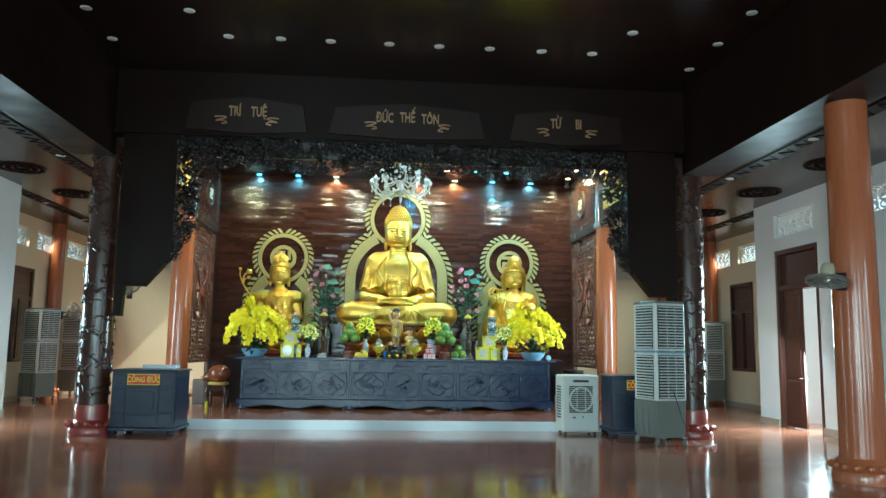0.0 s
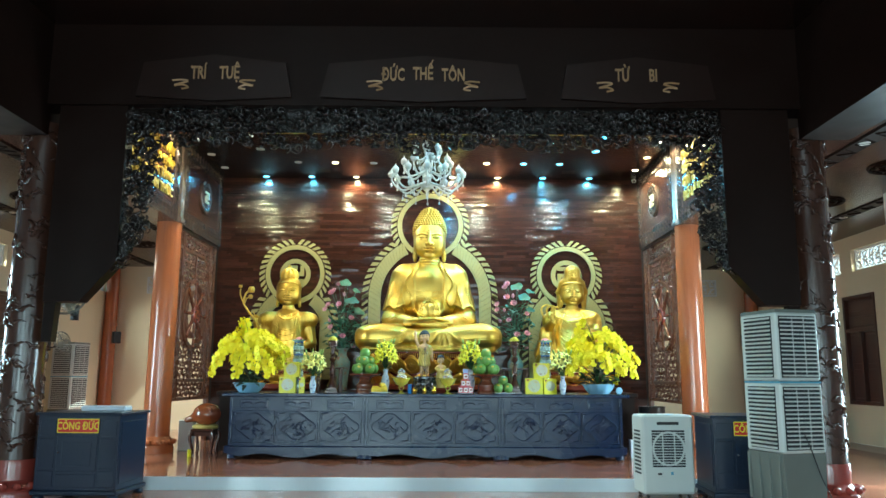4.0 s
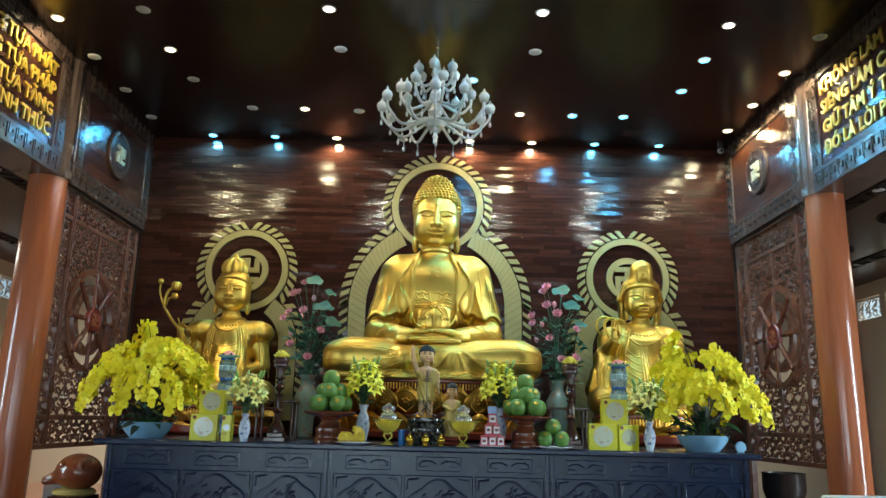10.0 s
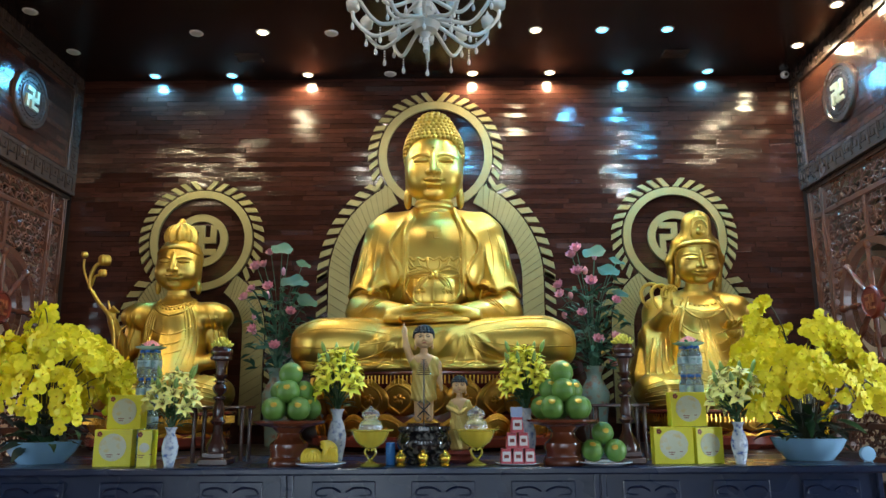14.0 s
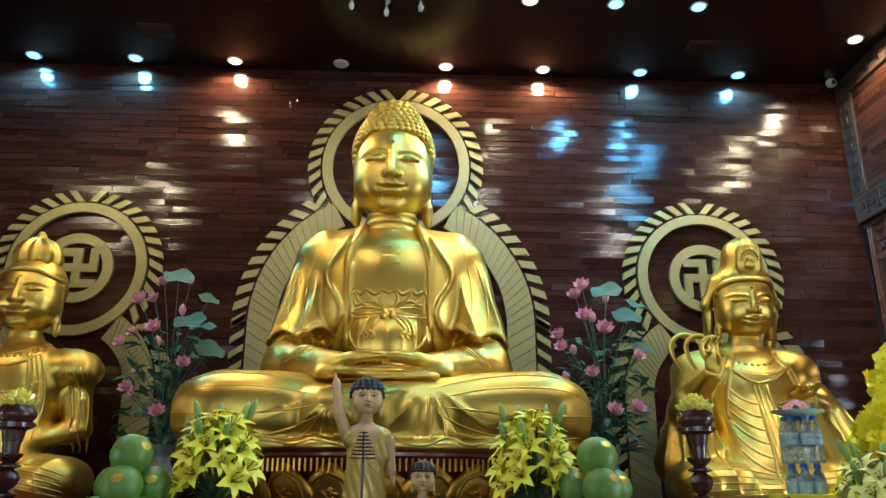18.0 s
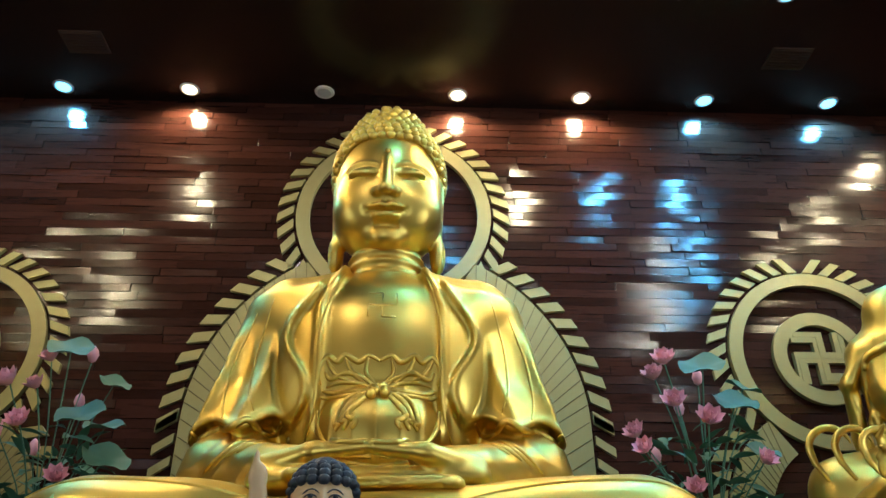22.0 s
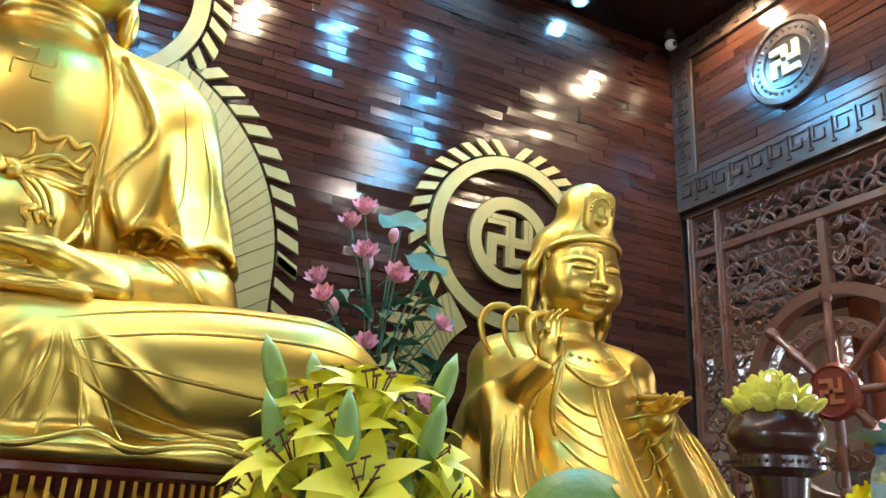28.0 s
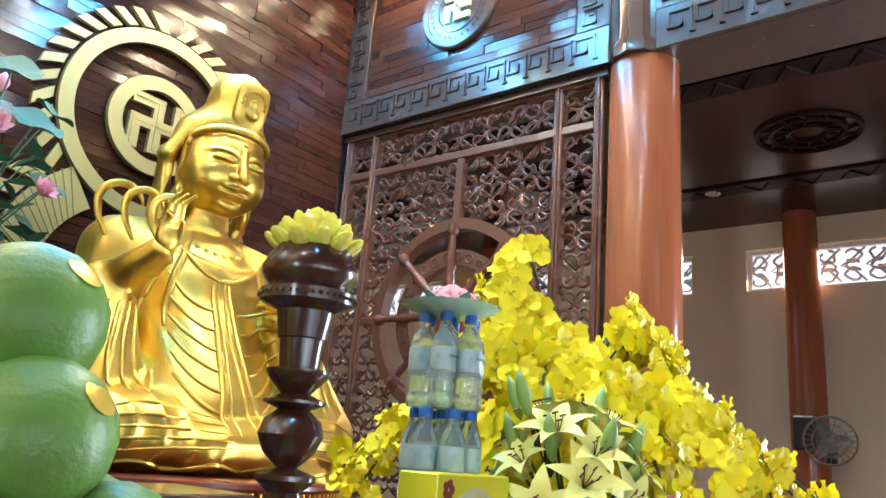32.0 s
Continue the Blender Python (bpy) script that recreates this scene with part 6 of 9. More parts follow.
def lotus_throne(x, y, z0, z1, rx, ry, label):
    """A lacquered slab on rows of gilded petals."""
    h = z1 - z0
    root = thing("lotus_throne", label, "throne", pose(x, y, z0))
    bm = bmesh.new()
    lathe(bm, [(1.0, h - 0.045), (1.02, h - 0.03), (1.02, h - 0.01), (1.0, h)], 64, Matrix.Diagonal((rx, ry, 1, 1)))
    part("slab", bm, RED_LACQUER, root, "red lacquered slab", smooth=True)
    bm = bmesh.new()
    n = int(150 * rx)
    for k in range(n):
        a = 2 * math.pi * k / n
        px, py = rx * 0.985 * math.cos(a), ry * 0.985 * math.sin(a)
        if py < 0.55 * ry:
            tube(bm, [(px, py, h - 0.045), (px, py, h - 0.125)], 0.009, 4)
    tagged(part("fringe", bm, GOLD_DEEP, root, "row of thin gilded fringe"), kind="stuff")
    bm = bmesh.new()
    lathe(bm, [(0.88, 0.0), (0.96, 0.05), (0.97, 0.12), (0.86, 0.18), (0.80, h * 0.45), (0.90, h - 0.15), (0.95, h - 0.04)], 56, Matrix.Diagonal((rx, ry, 1, 1)))
    part("core", bm, RED_LACQUER, root, "red-brown lacquered core", smooth=True)
    petal = bmesh.new()
    ball(petal, (0, 0, 0), (0.5, 0.16, 0.5), 14, 8)
    for v in petal.verts:
        v.co.x *= 1.0 - 0.45 * max(0.0, v.co.z / 0.5) ** 2
        v.co.z *= 1.12 if v.co.z > 0.3 and abs(v.co.x) < 0.12 else 1.0
    for sx in (-1, 1):
        tube(petal, smooth_line([(0, -0.17, -0.42), (sx * 0.30, -0.14, -0.1), (sx * 0.24, -0.16, 0.24), (0, -0.18, 0.40)], 4), 0.035, 5)
    for k in range(5):
        tube(petal, [(0.14 * math.cos(k * 1.257), -0.19, 0.14 * math.sin(k * 1.257)), (0.05 * math.cos(k * 1.257 + 1), -0.21, 0.05 * math.sin(k * 1.257 + 1))], 0.04, 5)
    data = mesh_of("petal", petal, GOLD_DEEP, "all")
    for row, (zz, size, n) in enumerate(((h * 0.66, h * 0.40, int(15 * rx + 4)), (h * 0.26, h * 0.34, int(13 * rx + 4)))):
        for k in range(n):
            a = 2 * math.pi * (k + 0.5 * row) / n
            if math.sin(a) > 0.45:
                continue
            ob = new("petal", data)
            ob.parent = root
            ob.matrix_basis = pose(rx * 0.90 * math.cos(a), ry * 0.90 * math.sin(a), zz, 14, 0, math.degrees(a) + 90) @ Matrix.Diagonal((2 * math.pi * rx / n * 1.25, size * 0.6, size * 1.15, 1))
    return root


lotus_throne(0, 18.00, 1.28, 2.06, 1.36, 0.98, "gilded lotus throne with red slab under the main statue")
for x in (-3.0, 3.05):
    lotus_throne(x, 18.08, 1.28, 1.675, 0.79, 0.74, "gilded lotus throne with red slab under a bodhisattva")

# ---- things on the altar ----
TOP = 1.28
PORCELAIN = material("blue_white_porcelain", (0.62, 0.68, 0.74), 0.12, vary=0.08, scale=24, second=(0.05, 0.11, 0.34), second_amount=0.95)
PALE_BLUE = material("pale_blue_glazed_ceramic", (0.28, 0.50, 0.70), 0.12, vary=0.08, scale=6)
FAMILLE = material("painted_green_grey_porcelain", (0.22, 0.31, 0.27), 0.15, vary=0.3, scale=14, second=(0.30, 0.10, 0.06), second_amount=0.8)
YELLOW_PETAL = material("bright_yellow_petal", (0.92, 0.77, 0.012), 0.55, vary=0.10, scale=20, per_object=0.12, subsurface=0.08)
ORCHID_HEART = material("orchid_throat", (0.80, 0.58, 0.015), 0.5, vary=0.15)
LILY = material("pale_yellow_green_lily_petal", (0.88, 0.82, 0.055), 0.5, vary=0.10, scale=14, per_object=0.14, subsurface=0.1)
LILY_PALE = material("cream_yellow_lily_petal", (0.87, 0.83, 0.24), 0.5, vary=0.10, scale=14, per_object=0.12, subsurface=0.1)
STAMEN = material("dark_red_anther", (0.10, 0.018, 0.010), 0.7)
LEAF = material("deep_green_leaf", (0.030, 0.085, 0.028), 0.42, vary=0.25, scale=12, per_object=0.25)
LEAF_DARK = material("dark_purple_green_leaf", (0.022, 0.036, 0.026), 0.45, vary=0.35, scale=10, per_object=0.3)
LEAF_GREY = material("blue_green_silk_leaf", (0.036, 0.125, 0.075), 0.6, vary=0.25, scale=10, per_object=0.25)
STEM = material("brown_green_stem", (0.040, 0.042, 0.018), 0.55, vary=0.2)
PINK = material("pink_silk_petal", (0.72, 0.33, 0.40), 0.6, vary=0.15, scale=20, per_object=0.3)
BUD = material("green_bud", (0.22, 0.36, 0.08), 0.5, vary=0.15, per_object=0.2)
POMELO = material("green_pomelo_peel", (0.10, 0.22, 0.035), 0.42, vary=0.16, scale=10, bump=0.22, bump_scale=90, per_object=0.2, second=(0.16, 0.30, 0.05), second_amount=0.4)
STICKER = material("gold_sticker", (0.75, 0.50, 0.08), 0.3, 0.5, vary=0.2, scale=40)
YELLOW_CARD = material("yellow_printed_card", (0.74, 0.68, 0.03), 0.35, vary=0.06, scale=10)
CELLOPHANE = material("pale_box_window", (0.60, 0.62, 0.42), 0.12, vary=0.15, scale=16, second=(0.62, 0.45, 0.10), second_amount=0.7)
RED_PRINT = material("dark_red_print", (0.22, 0.03, 0.02), 0.5)
STAND_WOOD = material("dark_red_turned_wood", (0.055, 0.018, 0.012), 0.24, vary=0.25, scale=8, coat=0.3)
CAKE_WOOD = material("glossy_brown_turned_wood", (0.13, 0.035, 0.014), 0.16, vary=0.25, scale=9, coat=0.3)


def blade(bm, length, width, curl, cup=0.25, n=6, taper=0.8):
    """One petal or leaf: grows along +x from the origin, bends up by curl, cupped across."""
    rows = []
    for i in range(n + 1):
        t = i / n
        w = width * math.sin(math.pi * min(1, 0.06 + 0.94 * t) ** taper) * 0.5
        a = curl * t
        x, z = length * (math.sin(a) / curl if abs(curl) > 1e-3 else t) if abs(curl) > 1e-3 else length * t, length * ((1 - math.cos(a)) / curl if abs(curl) > 1e-3 else 0)
        rows.append([bm.verts.new((x, s * w, z + cup * w * (abs(s)))) for s in (-1, 0, 1)])
    for a, b in zip(rows, rows[1:]):
        for k in (0, 1):
            bm.faces.new((a[k], b[k], b[k + 1], a[k + 1]))
    return [v for r in rows for v in r]


def orchid_mesh():
    """Five broad petals, each cupped and ruffled at the rim, round a small lip."""
    bm = bmesh.new()
    core = bm.verts.new((0, 0, -0.004))
    for k in range(5):
        a0 = math.radians(90 + 72 * k)
        long, wide = (0.058, 0.034) if k in (1, 4) else (0.050, 0.022)
        lean = 0.22 if k in (1, 4) else -0.12
        mid = bm.verts.new((0.55 * long * math.cos(a0), 0.55 * long * math.sin(a0), 0.55 * long * lean - 0.006))
        rim = []
        for i in range(11):
            t = math.pi * (2 * i / 10 - 1) * 0.84
            u, v = 0.5 * long * (1.06 + math.cos(t) * (1 + 0.10 * math.cos(6 * t + k))), wide * math.sin(t)
            rim.append(bm.verts.new((u * math.cos(a0) - v * math.sin(a0), u * math.sin(a0) + v * math.cos(a0), u * lean + 0.005 * math.sin(4.5 * t + 1.7 * k) - 0.006 * abs(math.cos(t)))))
        for p, q in zip(rim, rim[1:]):
            bm.faces.new((mid, p, q))
        bm.faces.new((mid, rim[-1], core)), bm.faces.new((mid, core, rim[0]))
    n = len(bm.faces)
    ball(bm, (0, -0.006, 0.006), (0.007, 0.011, 0.010), 6, 4)
    bm.faces.ensure_lookup_table()
    for f in bm.faces[n:]:
        f.material_index = 1
    return mesh_of("flower", bm, (YELLOW_PETAL, ORCHID_HEART), "all")


def lily_mesh(mat):
    bm = bmesh.new()
    for k in range(6):
        vs = blade(bm, 0.150, 0.064 if k % 2 else 0.050, -1.75, 0.45, 8, 0.95)
        bmesh.ops.transform(bm, matrix=pose(0, 0, 0, 0, 0, 60 * k) @ pose(0, 0, 0, 0, -84, 0), verts=vs)
    bmesh.ops.remove_doubles(bm, verts=bm.verts, dist=0.0005)
    n = len(bm.faces)
    for k in range(5):
        a = k * 1.257
        tube(bm, [(0, 0, 0.02), (0.022 * math.cos(a), 0.022 * math.sin(a), 0.085)], 0.0016, 4)
        tube(bm, [(0.022 * math.cos(a) - 0.008, 0.022 * math.sin(a), 0.086), (0.022 * math.cos(a) + 0.008, 0.022 * math.sin(a), 0.088)], 0.0024, 4)
    bm.faces.ensure_lookup_table()
    for f in bm.faces[n:]:
        f.material_index = 1
    return mesh_of("lily", bm, (mat, STAMEN), "all")


def leaf_mesh(mat, length, width, curl, name="leaf"):
    bm = bmesh.new()
    blade(bm, length, width, curl, 0.3, 6, 1.0)
    return mesh_of(name, bm, mat, "all")


def bud_mesh(mat, length, r, name="bud"):
    bm = bmesh.new()
    lathe(bm, [(0.0, 0.0), (r * 0.6, length * 0.12), (r, length * 0.45), (r * 0.75, length * 0.75), (0.0, length)], 8)
    return mesh_of(name, bm, mat, "all")


def place(name, data, parent, m):
    ob = new(name, data)
    ob.parent = parent
    ob.matrix_basis = m
    return ob


def aim(at, way, roll=0.0):
    """A pose at a point whose z axis looks along way."""
    q = Vector(way).normalized().to_track_quat("Z", "Y")
    return Matrix.Translation(at) @ q.to_matrix().to_4x4() @ pose(0, 0, 0, 0, 0, roll)


ORCHID, LILY_M, LILY_P = orchid_mesh(), lily_mesh(LILY), lily_mesh(LILY_PALE)
LILY_LEAF, LILY_BUD = leaf_mesh(LEAF, 0.13, 0.028, -0.9), bud_mesh(BUD, 0.125, 0.019)
BOWL_LEAF, BOWL_LEAF2 = leaf_mesh(LEAF_DARK, 0.24, 0.075, -0.9), leaf_mesh(LEAF, 0.26, 0.06, -0.9)


def orchid_bowl(x, y, seed):
    rnd = random.Random(seed)
    root = thing("orchid_bowl", "pale blue bowl with cascading yellow orchids on the altar", "flower arrangement", pose(x, y, TOP), "orchid bowls on the altar")
    bm = bmesh.new()
    lathe(bm, [(0.0, 0.012), (0.15, 0.012), (0.17, 0.0), (0.19, 0.02), (0.25, 0.09), (0.285, 0.165), (0.29, 0.175), (0.278, 0.172), (0.24, 0.09), (0.0, 0.05)], 36, wave=lambda a, i: 1 + (0.025 * math.cos(a * 10) if i in (5, 6, 7) else 0))
    part("bowl", bm, PALE_BLUE, root, "pale blue lobed bowl", smooth=True)
    for k in range(64):
        a, r = rnd.uniform(0, 6.28), rnd.uniform(0.02, 0.24)
        place("leaf", BOWL_LEAF if k % 3 else BOWL_LEAF2, root, pose(r * math.cos(a), r * math.sin(a), rnd.uniform(0.13, 0.34), rnd.uniform(-30, 30), rnd.uniform(-65, 5), math.degrees(a) + rnd.uniform(-30, 30)))
    extra = []
    count = 0
    for k in range(36):
        a = 2 * math.pi * (k * 0.618)
        low = (k % 4) / 3
        reach = (0.36 + 0.43 * low) * rnd.uniform(0.88, 1.10)
        high = 1.04 - 0.30 * low + rnd.uniform(-0.07, 0.07)
        if k == 5:
            reach, high, a = 0.34, 1.28, (2.5 if x < 0 else 2.9)
        fall = (0.16 + 0.22 * low) * rnd.uniform(0.6, 1.3)
        c, s = math.cos(a), math.sin(a)
        line = smooth_line([(0.05 * c, 0.05 * s, 0.12), (0.22 * reach * c, 0.22 * reach * s, high * 0.70), (0.58 * reach * c, 0.58 * reach * s, high), (0.90 * reach * c, 0.90 * reach * s, high - 0.40 * fall), (1.06 * reach * c, 1.06 * reach * s, high - fall)], 6)
        bm = bmesh.new()
        tube(bm, line, 0.005, 4)
        part("stem", bm, STEM, root)
        n = len(line)
        for i in range(int(n * rnd.uniform(0.42, 0.56)), n):
            for side in (-1, 0, 1):
                if rnd.random() < 0.36:
                    continue
                p = line[i]
                way = Vector((c * 0.8 - s * side * rnd.uniform(0.5, 1.1), s * 0.8 + c * side * rnd.uniform(0.3, 1.2) - 0.45, rnd.uniform(-0.5, 0.7)))
                spot = p + Vector((-s * side * 0.05 + rnd.uniform(-0.02, 0.02), c * side * 0.05 + rnd.uniform(-0.02, 0.02), rnd.uniform(-0.05, 0.03))) + way.normalized() * 0.02
                m = aim(spot, way, rnd.uniform(0, 360)) @ Matrix.Diagonal((*(rnd.uniform(0.82, 1.12),) * 3, 1))
                if count < 295 and s < 0.35:
                    place("flower", ORCHID, root, m)
                    count += 1
                else:
                    extra.append(m)
    bm = bmesh.new()
    for m in extra:
        first = len(bm.verts)
        bm.from_mesh(ORCHID)
        bm.verts.ensure_lookup_table()
        for v in bm.verts[first:]:
            v.co = m @ v.co
    data = bpy.data.meshes.new("flowers")
    bm.to_mesh(data)
    bm.free()
    data.materials.append(YELLOW_PETAL), data.materials.append(ORCHID_HEART)
    data.shade_smooth()
    tagged(place("blossom_mass", data, root, Matrix()), "bright yellow orchid flowers", kind="stuff")
    return root


orchid_bowl(-3.17, 15.98, 4)
orchid_bowl(3.08, 15.98, 9)


def lily_vase(x, y, h, r, spread, top, n, flower, seed, label):
    """A small porcelain vase with a round bunch of lilies."""
    rnd = random.Random(seed)
    root = thing("lily_vase", label, "flower vase", pose(x, y, TOP), "lily vases on the altar")
    bm = bmesh.new()
    lathe(bm, [(r * 0.55, 0.0), (r * 0.62, 0.01), (r * 0.6, 0.05 * h), (r * 0.95, 0.35 * h), (r, 0.52 * h), (r * 0.75, 0.72 * h), (r * 0.5, 0.82 * h), (r * 0.55, 0.92 * h), (r * 0.8, h), (r * 0.7, h - 0.004), (r * 0.4, 0.82 * h), (0.0, 0.8 * h)], 24)
    part("vase", bm, PORCELAIN, root, "blue and white porcelain vase", smooth=True)
    for k in range(n):
        el = math.acos(1 - (k + 0.5) / n * 1.15)
        a = k * 2.4 + rnd.uniform(-0.2, 0.2)
        way = Vector((math.sin(el) * math.cos(a), math.sin(el) * math.sin(a), math.cos(el)))
        p = Vector((0, 0, h + (top - h) * 0.32)) + Vector((way.x * spread * 0.80, way.y * spread * 0.80, way.z * (top - h) * 0.58))
        place("lily", flower, root, aim(p - way * 0.05, way + Vector((0, -0.1, 0.35)), rnd.uniform(0, 60)) @ Matrix.Diagonal((*(rnd.uniform(0.75, 1.0),) * 3, 1)))
        bm = bmesh.new()
        tube(bm, smooth_line([(0.01 * way.x, 0.01 * way.y, h * 0.95), (p.x * 0.3, p.y * 0.3, h + (p.z - h) * 0.5), tuple(p - way * 0.05)], 4), 0.004, 4)
        part("stem", bm, LEAF, root)
    for k in range(11):
        a = k * 2.4
        p = Vector((spread * 0.55 * math.cos(a), spread * 0.55 * math.sin(a), top * 0.95 - 0.05 - 0.10 * (k % 3)))
        place("bud", LILY_BUD, root, aim(p, (0.35 * math.cos(a), 0.35 * math.sin(a), 1)))
    for k in range(46):
        a = rnd.uniform(0, 6.28)
        z = h + (top - h) * rnd.uniform(0.0, 0.34)
        place("leaf", LILY_LEAF, root, pose(0.05 * math.cos(a), 0.05 * math.sin(a), z, rnd.uniform(-30, 30), rnd.uniform(-70, -20), math.degrees(a)))
    return root


lily_vase(-1.97, 15.56, 0.29, 0.062, 0.24, 0.74, 20, LILY_P, 1, "blue and white vase of cream lilies on the altar")
lily_vase(2.37, 15.56, 0.31, 0.062, 0.24, 0.76, 20, LILY_P, 2, "blue and white vase of cream lilies on the altar")
lily_vase(-0.73, 15.80, 0.42, 0.075, 0.225, 0.95, 34, LILY_M, 3, "blue and white vase of yellow-green lilies on the altar")
lily_vase(0.78, 15.80, 0.42, 0.075, 0.225, 0.95, 34, LILY_M, 5, "blue and white vase of yellow-green lilies on the altar")


def lotus_vase(x, y, seed):
    """A tall painted vase with pink silk lotus."""
    rnd = random.Random(seed)
    root = thing("lotus_vase", "tall painted porcelain vase with pink silk lotus flowers", "flower vase", pose(x, y, TOP), "lotus vases behind the altar")
    bm = bmesh.new()
    lathe(bm, [(0.11, 0.0), (0.115, 0.03), (0.13, 0.25), (0.165, 0.5), (0.17, 0.58), (0.12, 0.68), (0.085, 0.74), (0.09, 0.80), (0.13, 0.88), (0.12, 0.88), (0.08, 0.76), (0.0, 0.74)], 30)
    part("vase", bm, FAMILLE, root, "painted porcelain vase", smooth=True)
    petal = bmesh.new()
    for ring, (n, el, ln) in enumerate(((5, 70, 0.072), (7, 46, 0.086), (8, 22, 0.090))):
        for k in range(n):
            vs = blade(petal, ln, 0.058, 0.8, 0.5, 5, 0.75)
            bmesh.ops.transform(petal, matrix=pose(0, 0, 0, 0, 0, 360 * (k + ring * 0.4) / n) @ pose(0, 0, 0, 0, -el, 0), verts=vs)
    flower = mesh_of("lotus_flower", petal, PINK, "all")
    bud = bud_mesh(PINK, 0.11, 0.034, "lotus_bud")
    bm = bmesh.new()
    n = 18
    rim = [bm.verts.new((0.13 * math.cos(2 * math.pi * k / n), 0.13 * math.sin(2 * math.pi * k / n), 0.03 + 0.018 * math.sin(5 * k))) for k in range(n)]
    mid = [bm.verts.new((0.07 * math.cos(2 * math.pi * k / n), 0.07 * math.sin(2 * math.pi * k / n), 0.012)) for k in range(n)]
    mid_c = bm.verts.new((0, 0, 0))
    for k in range(n):
        bm.faces.new((rim[k], rim[(k + 1) % n], mid[(k + 1) % n], mid[k])), bm.faces.new((mid[k], mid[(k + 1) % n], mid_c))
    pad = mesh_of("lotus_leaf", bm, LEAF_GREY, "all")
    sprig = leaf_mesh(LEAF_GREY, 0.15, 0.05, -0.6)
    for k in range(26):
        t = (k + 0.5) / 26
        z = 0.95 + 1.34 * t ** 0.95 + rnd.uniform(-0.1, 0.1)
        a = k * 2.4
        r = (0.08 + 0.34 * math.sin(math.pi * min(1, 0.15 + 0.80 * t)) ** 0.9) * rnd.uniform(0.7, 1.15)
        p = Vector((r * math.cos(a), 0.7 * r * math.sin(a) - 0.05, z))
        bm = bmesh.new()
        tube(bm, smooth_line([(0.02 * math.cos(a), 0.02 * math.sin(a), 0.84), (p.x * 0.35, p.y * 0.35, 0.84 + (p.z - 0.84) * 0.6), tuple(p)], 4), 0.0045, 4)
        part("stem", bm, LEAF_GREY, root)
        way = Vector((p.x * 1.2, p.y - 0.35, 0.45))
        kind = k % 5
        if kind in (0, 2):
            place("lotus_flower", flower, root, aim(p, way) @ Matrix.Diagonal((*(rnd.uniform(1.0, 1.3),) * 3, 1)))
        elif kind == 4:
            place("lotus_bud", bud, root, aim(p, (p.x * 0.4, -0.1, 1)))
        else:
            place("lotus_leaf", pad, root, aim(p, way + Vector((rnd.uniform(-0.3, 0.3), 0, 0.2))) @ Matrix.Diagonal((*(rnd.uniform(0.65, 1.05),) * 3, 1)))
    for k in range(190):
        a, z = rnd.uniform(0, 6.28), 0.85 + 0.95 * rnd.random() ** 1.2
        r = rnd.uniform(0.02, 0.34)
        place("leaf", sprig, root, pose(r * math.cos(a), 0.7 * r * math.sin(a), z, rnd.uniform(-40, 40), rnd.uniform(-60, 20), math.degrees(a) + rnd.uniform(-50, 50)))


lotus_vase(1.84, 18.50, 31)
lotus_vase(-1.84, 18.50, 32)


# fruit
bm = bmesh.new()
lathe(bm, [(0.0, -0.085), (0.03, -0.083), (0.062, -0.066), (0.084, -0.03), (0.090, 0.0), (0.084, 0.035), (0.064, 0.068), (0.035, 0.086), (0.012, 0.090), (0.0, 0.086)], 22)
POM = mesh_of("pomelo", bm, POMELO, "all")
bm = bmesh.new()
hub = bm.verts.new((0, -0.0012, 0))
rings = [[bm.verts.new((f * 0.026 * math.cos(a), -0.0012 + (f * 0.026) ** 2 / 0.19, f * 0.019 * math.sin(a) * (1.25 if math.sin(a) < -0.6 else 1.0))) for a in (2 * math.pi * k / 14 for k in range(14))] for f in (0.5, 1.0)]
for k in range(14):
    bm.faces.new((hub, rings[0][k], rings[0][(k + 1) % 14]))
    bm.faces.new((rings[0][k], rings[1][k], rings[1][(k + 1) % 14], rings[0][(k + 1) % 14]))
STICK = mesh_of("sticker", bm, STICKER)


def pomelo(x, y, z, rnd, group, size=1.0, facing=-86):
    ob = new("pomelo", POM)
    ob.matrix_basis = pose(x, y, z, rnd.uniform(-14, 14), rnd.uniform(-14, 14), 0) @ Matrix.Diagonal((size, size, size, 1))
    tagged(ob, "green pomelo with a gold sticker", "fruit", group)
    el = radians(30)
    a = radians(facing + rnd.uniform(-25, 25))
    way = Vector((math.cos(a) * math.cos(el), math.sin(a) * math.cos(el), math.sin(el)))
    s = place("sticker", STICK, ob, Matrix.Translation(way * 0.0905) @ (-way).to_track_quat("Y", "Z").to_matrix().to_4x4() )
    s["label"] = "small gold sticker"


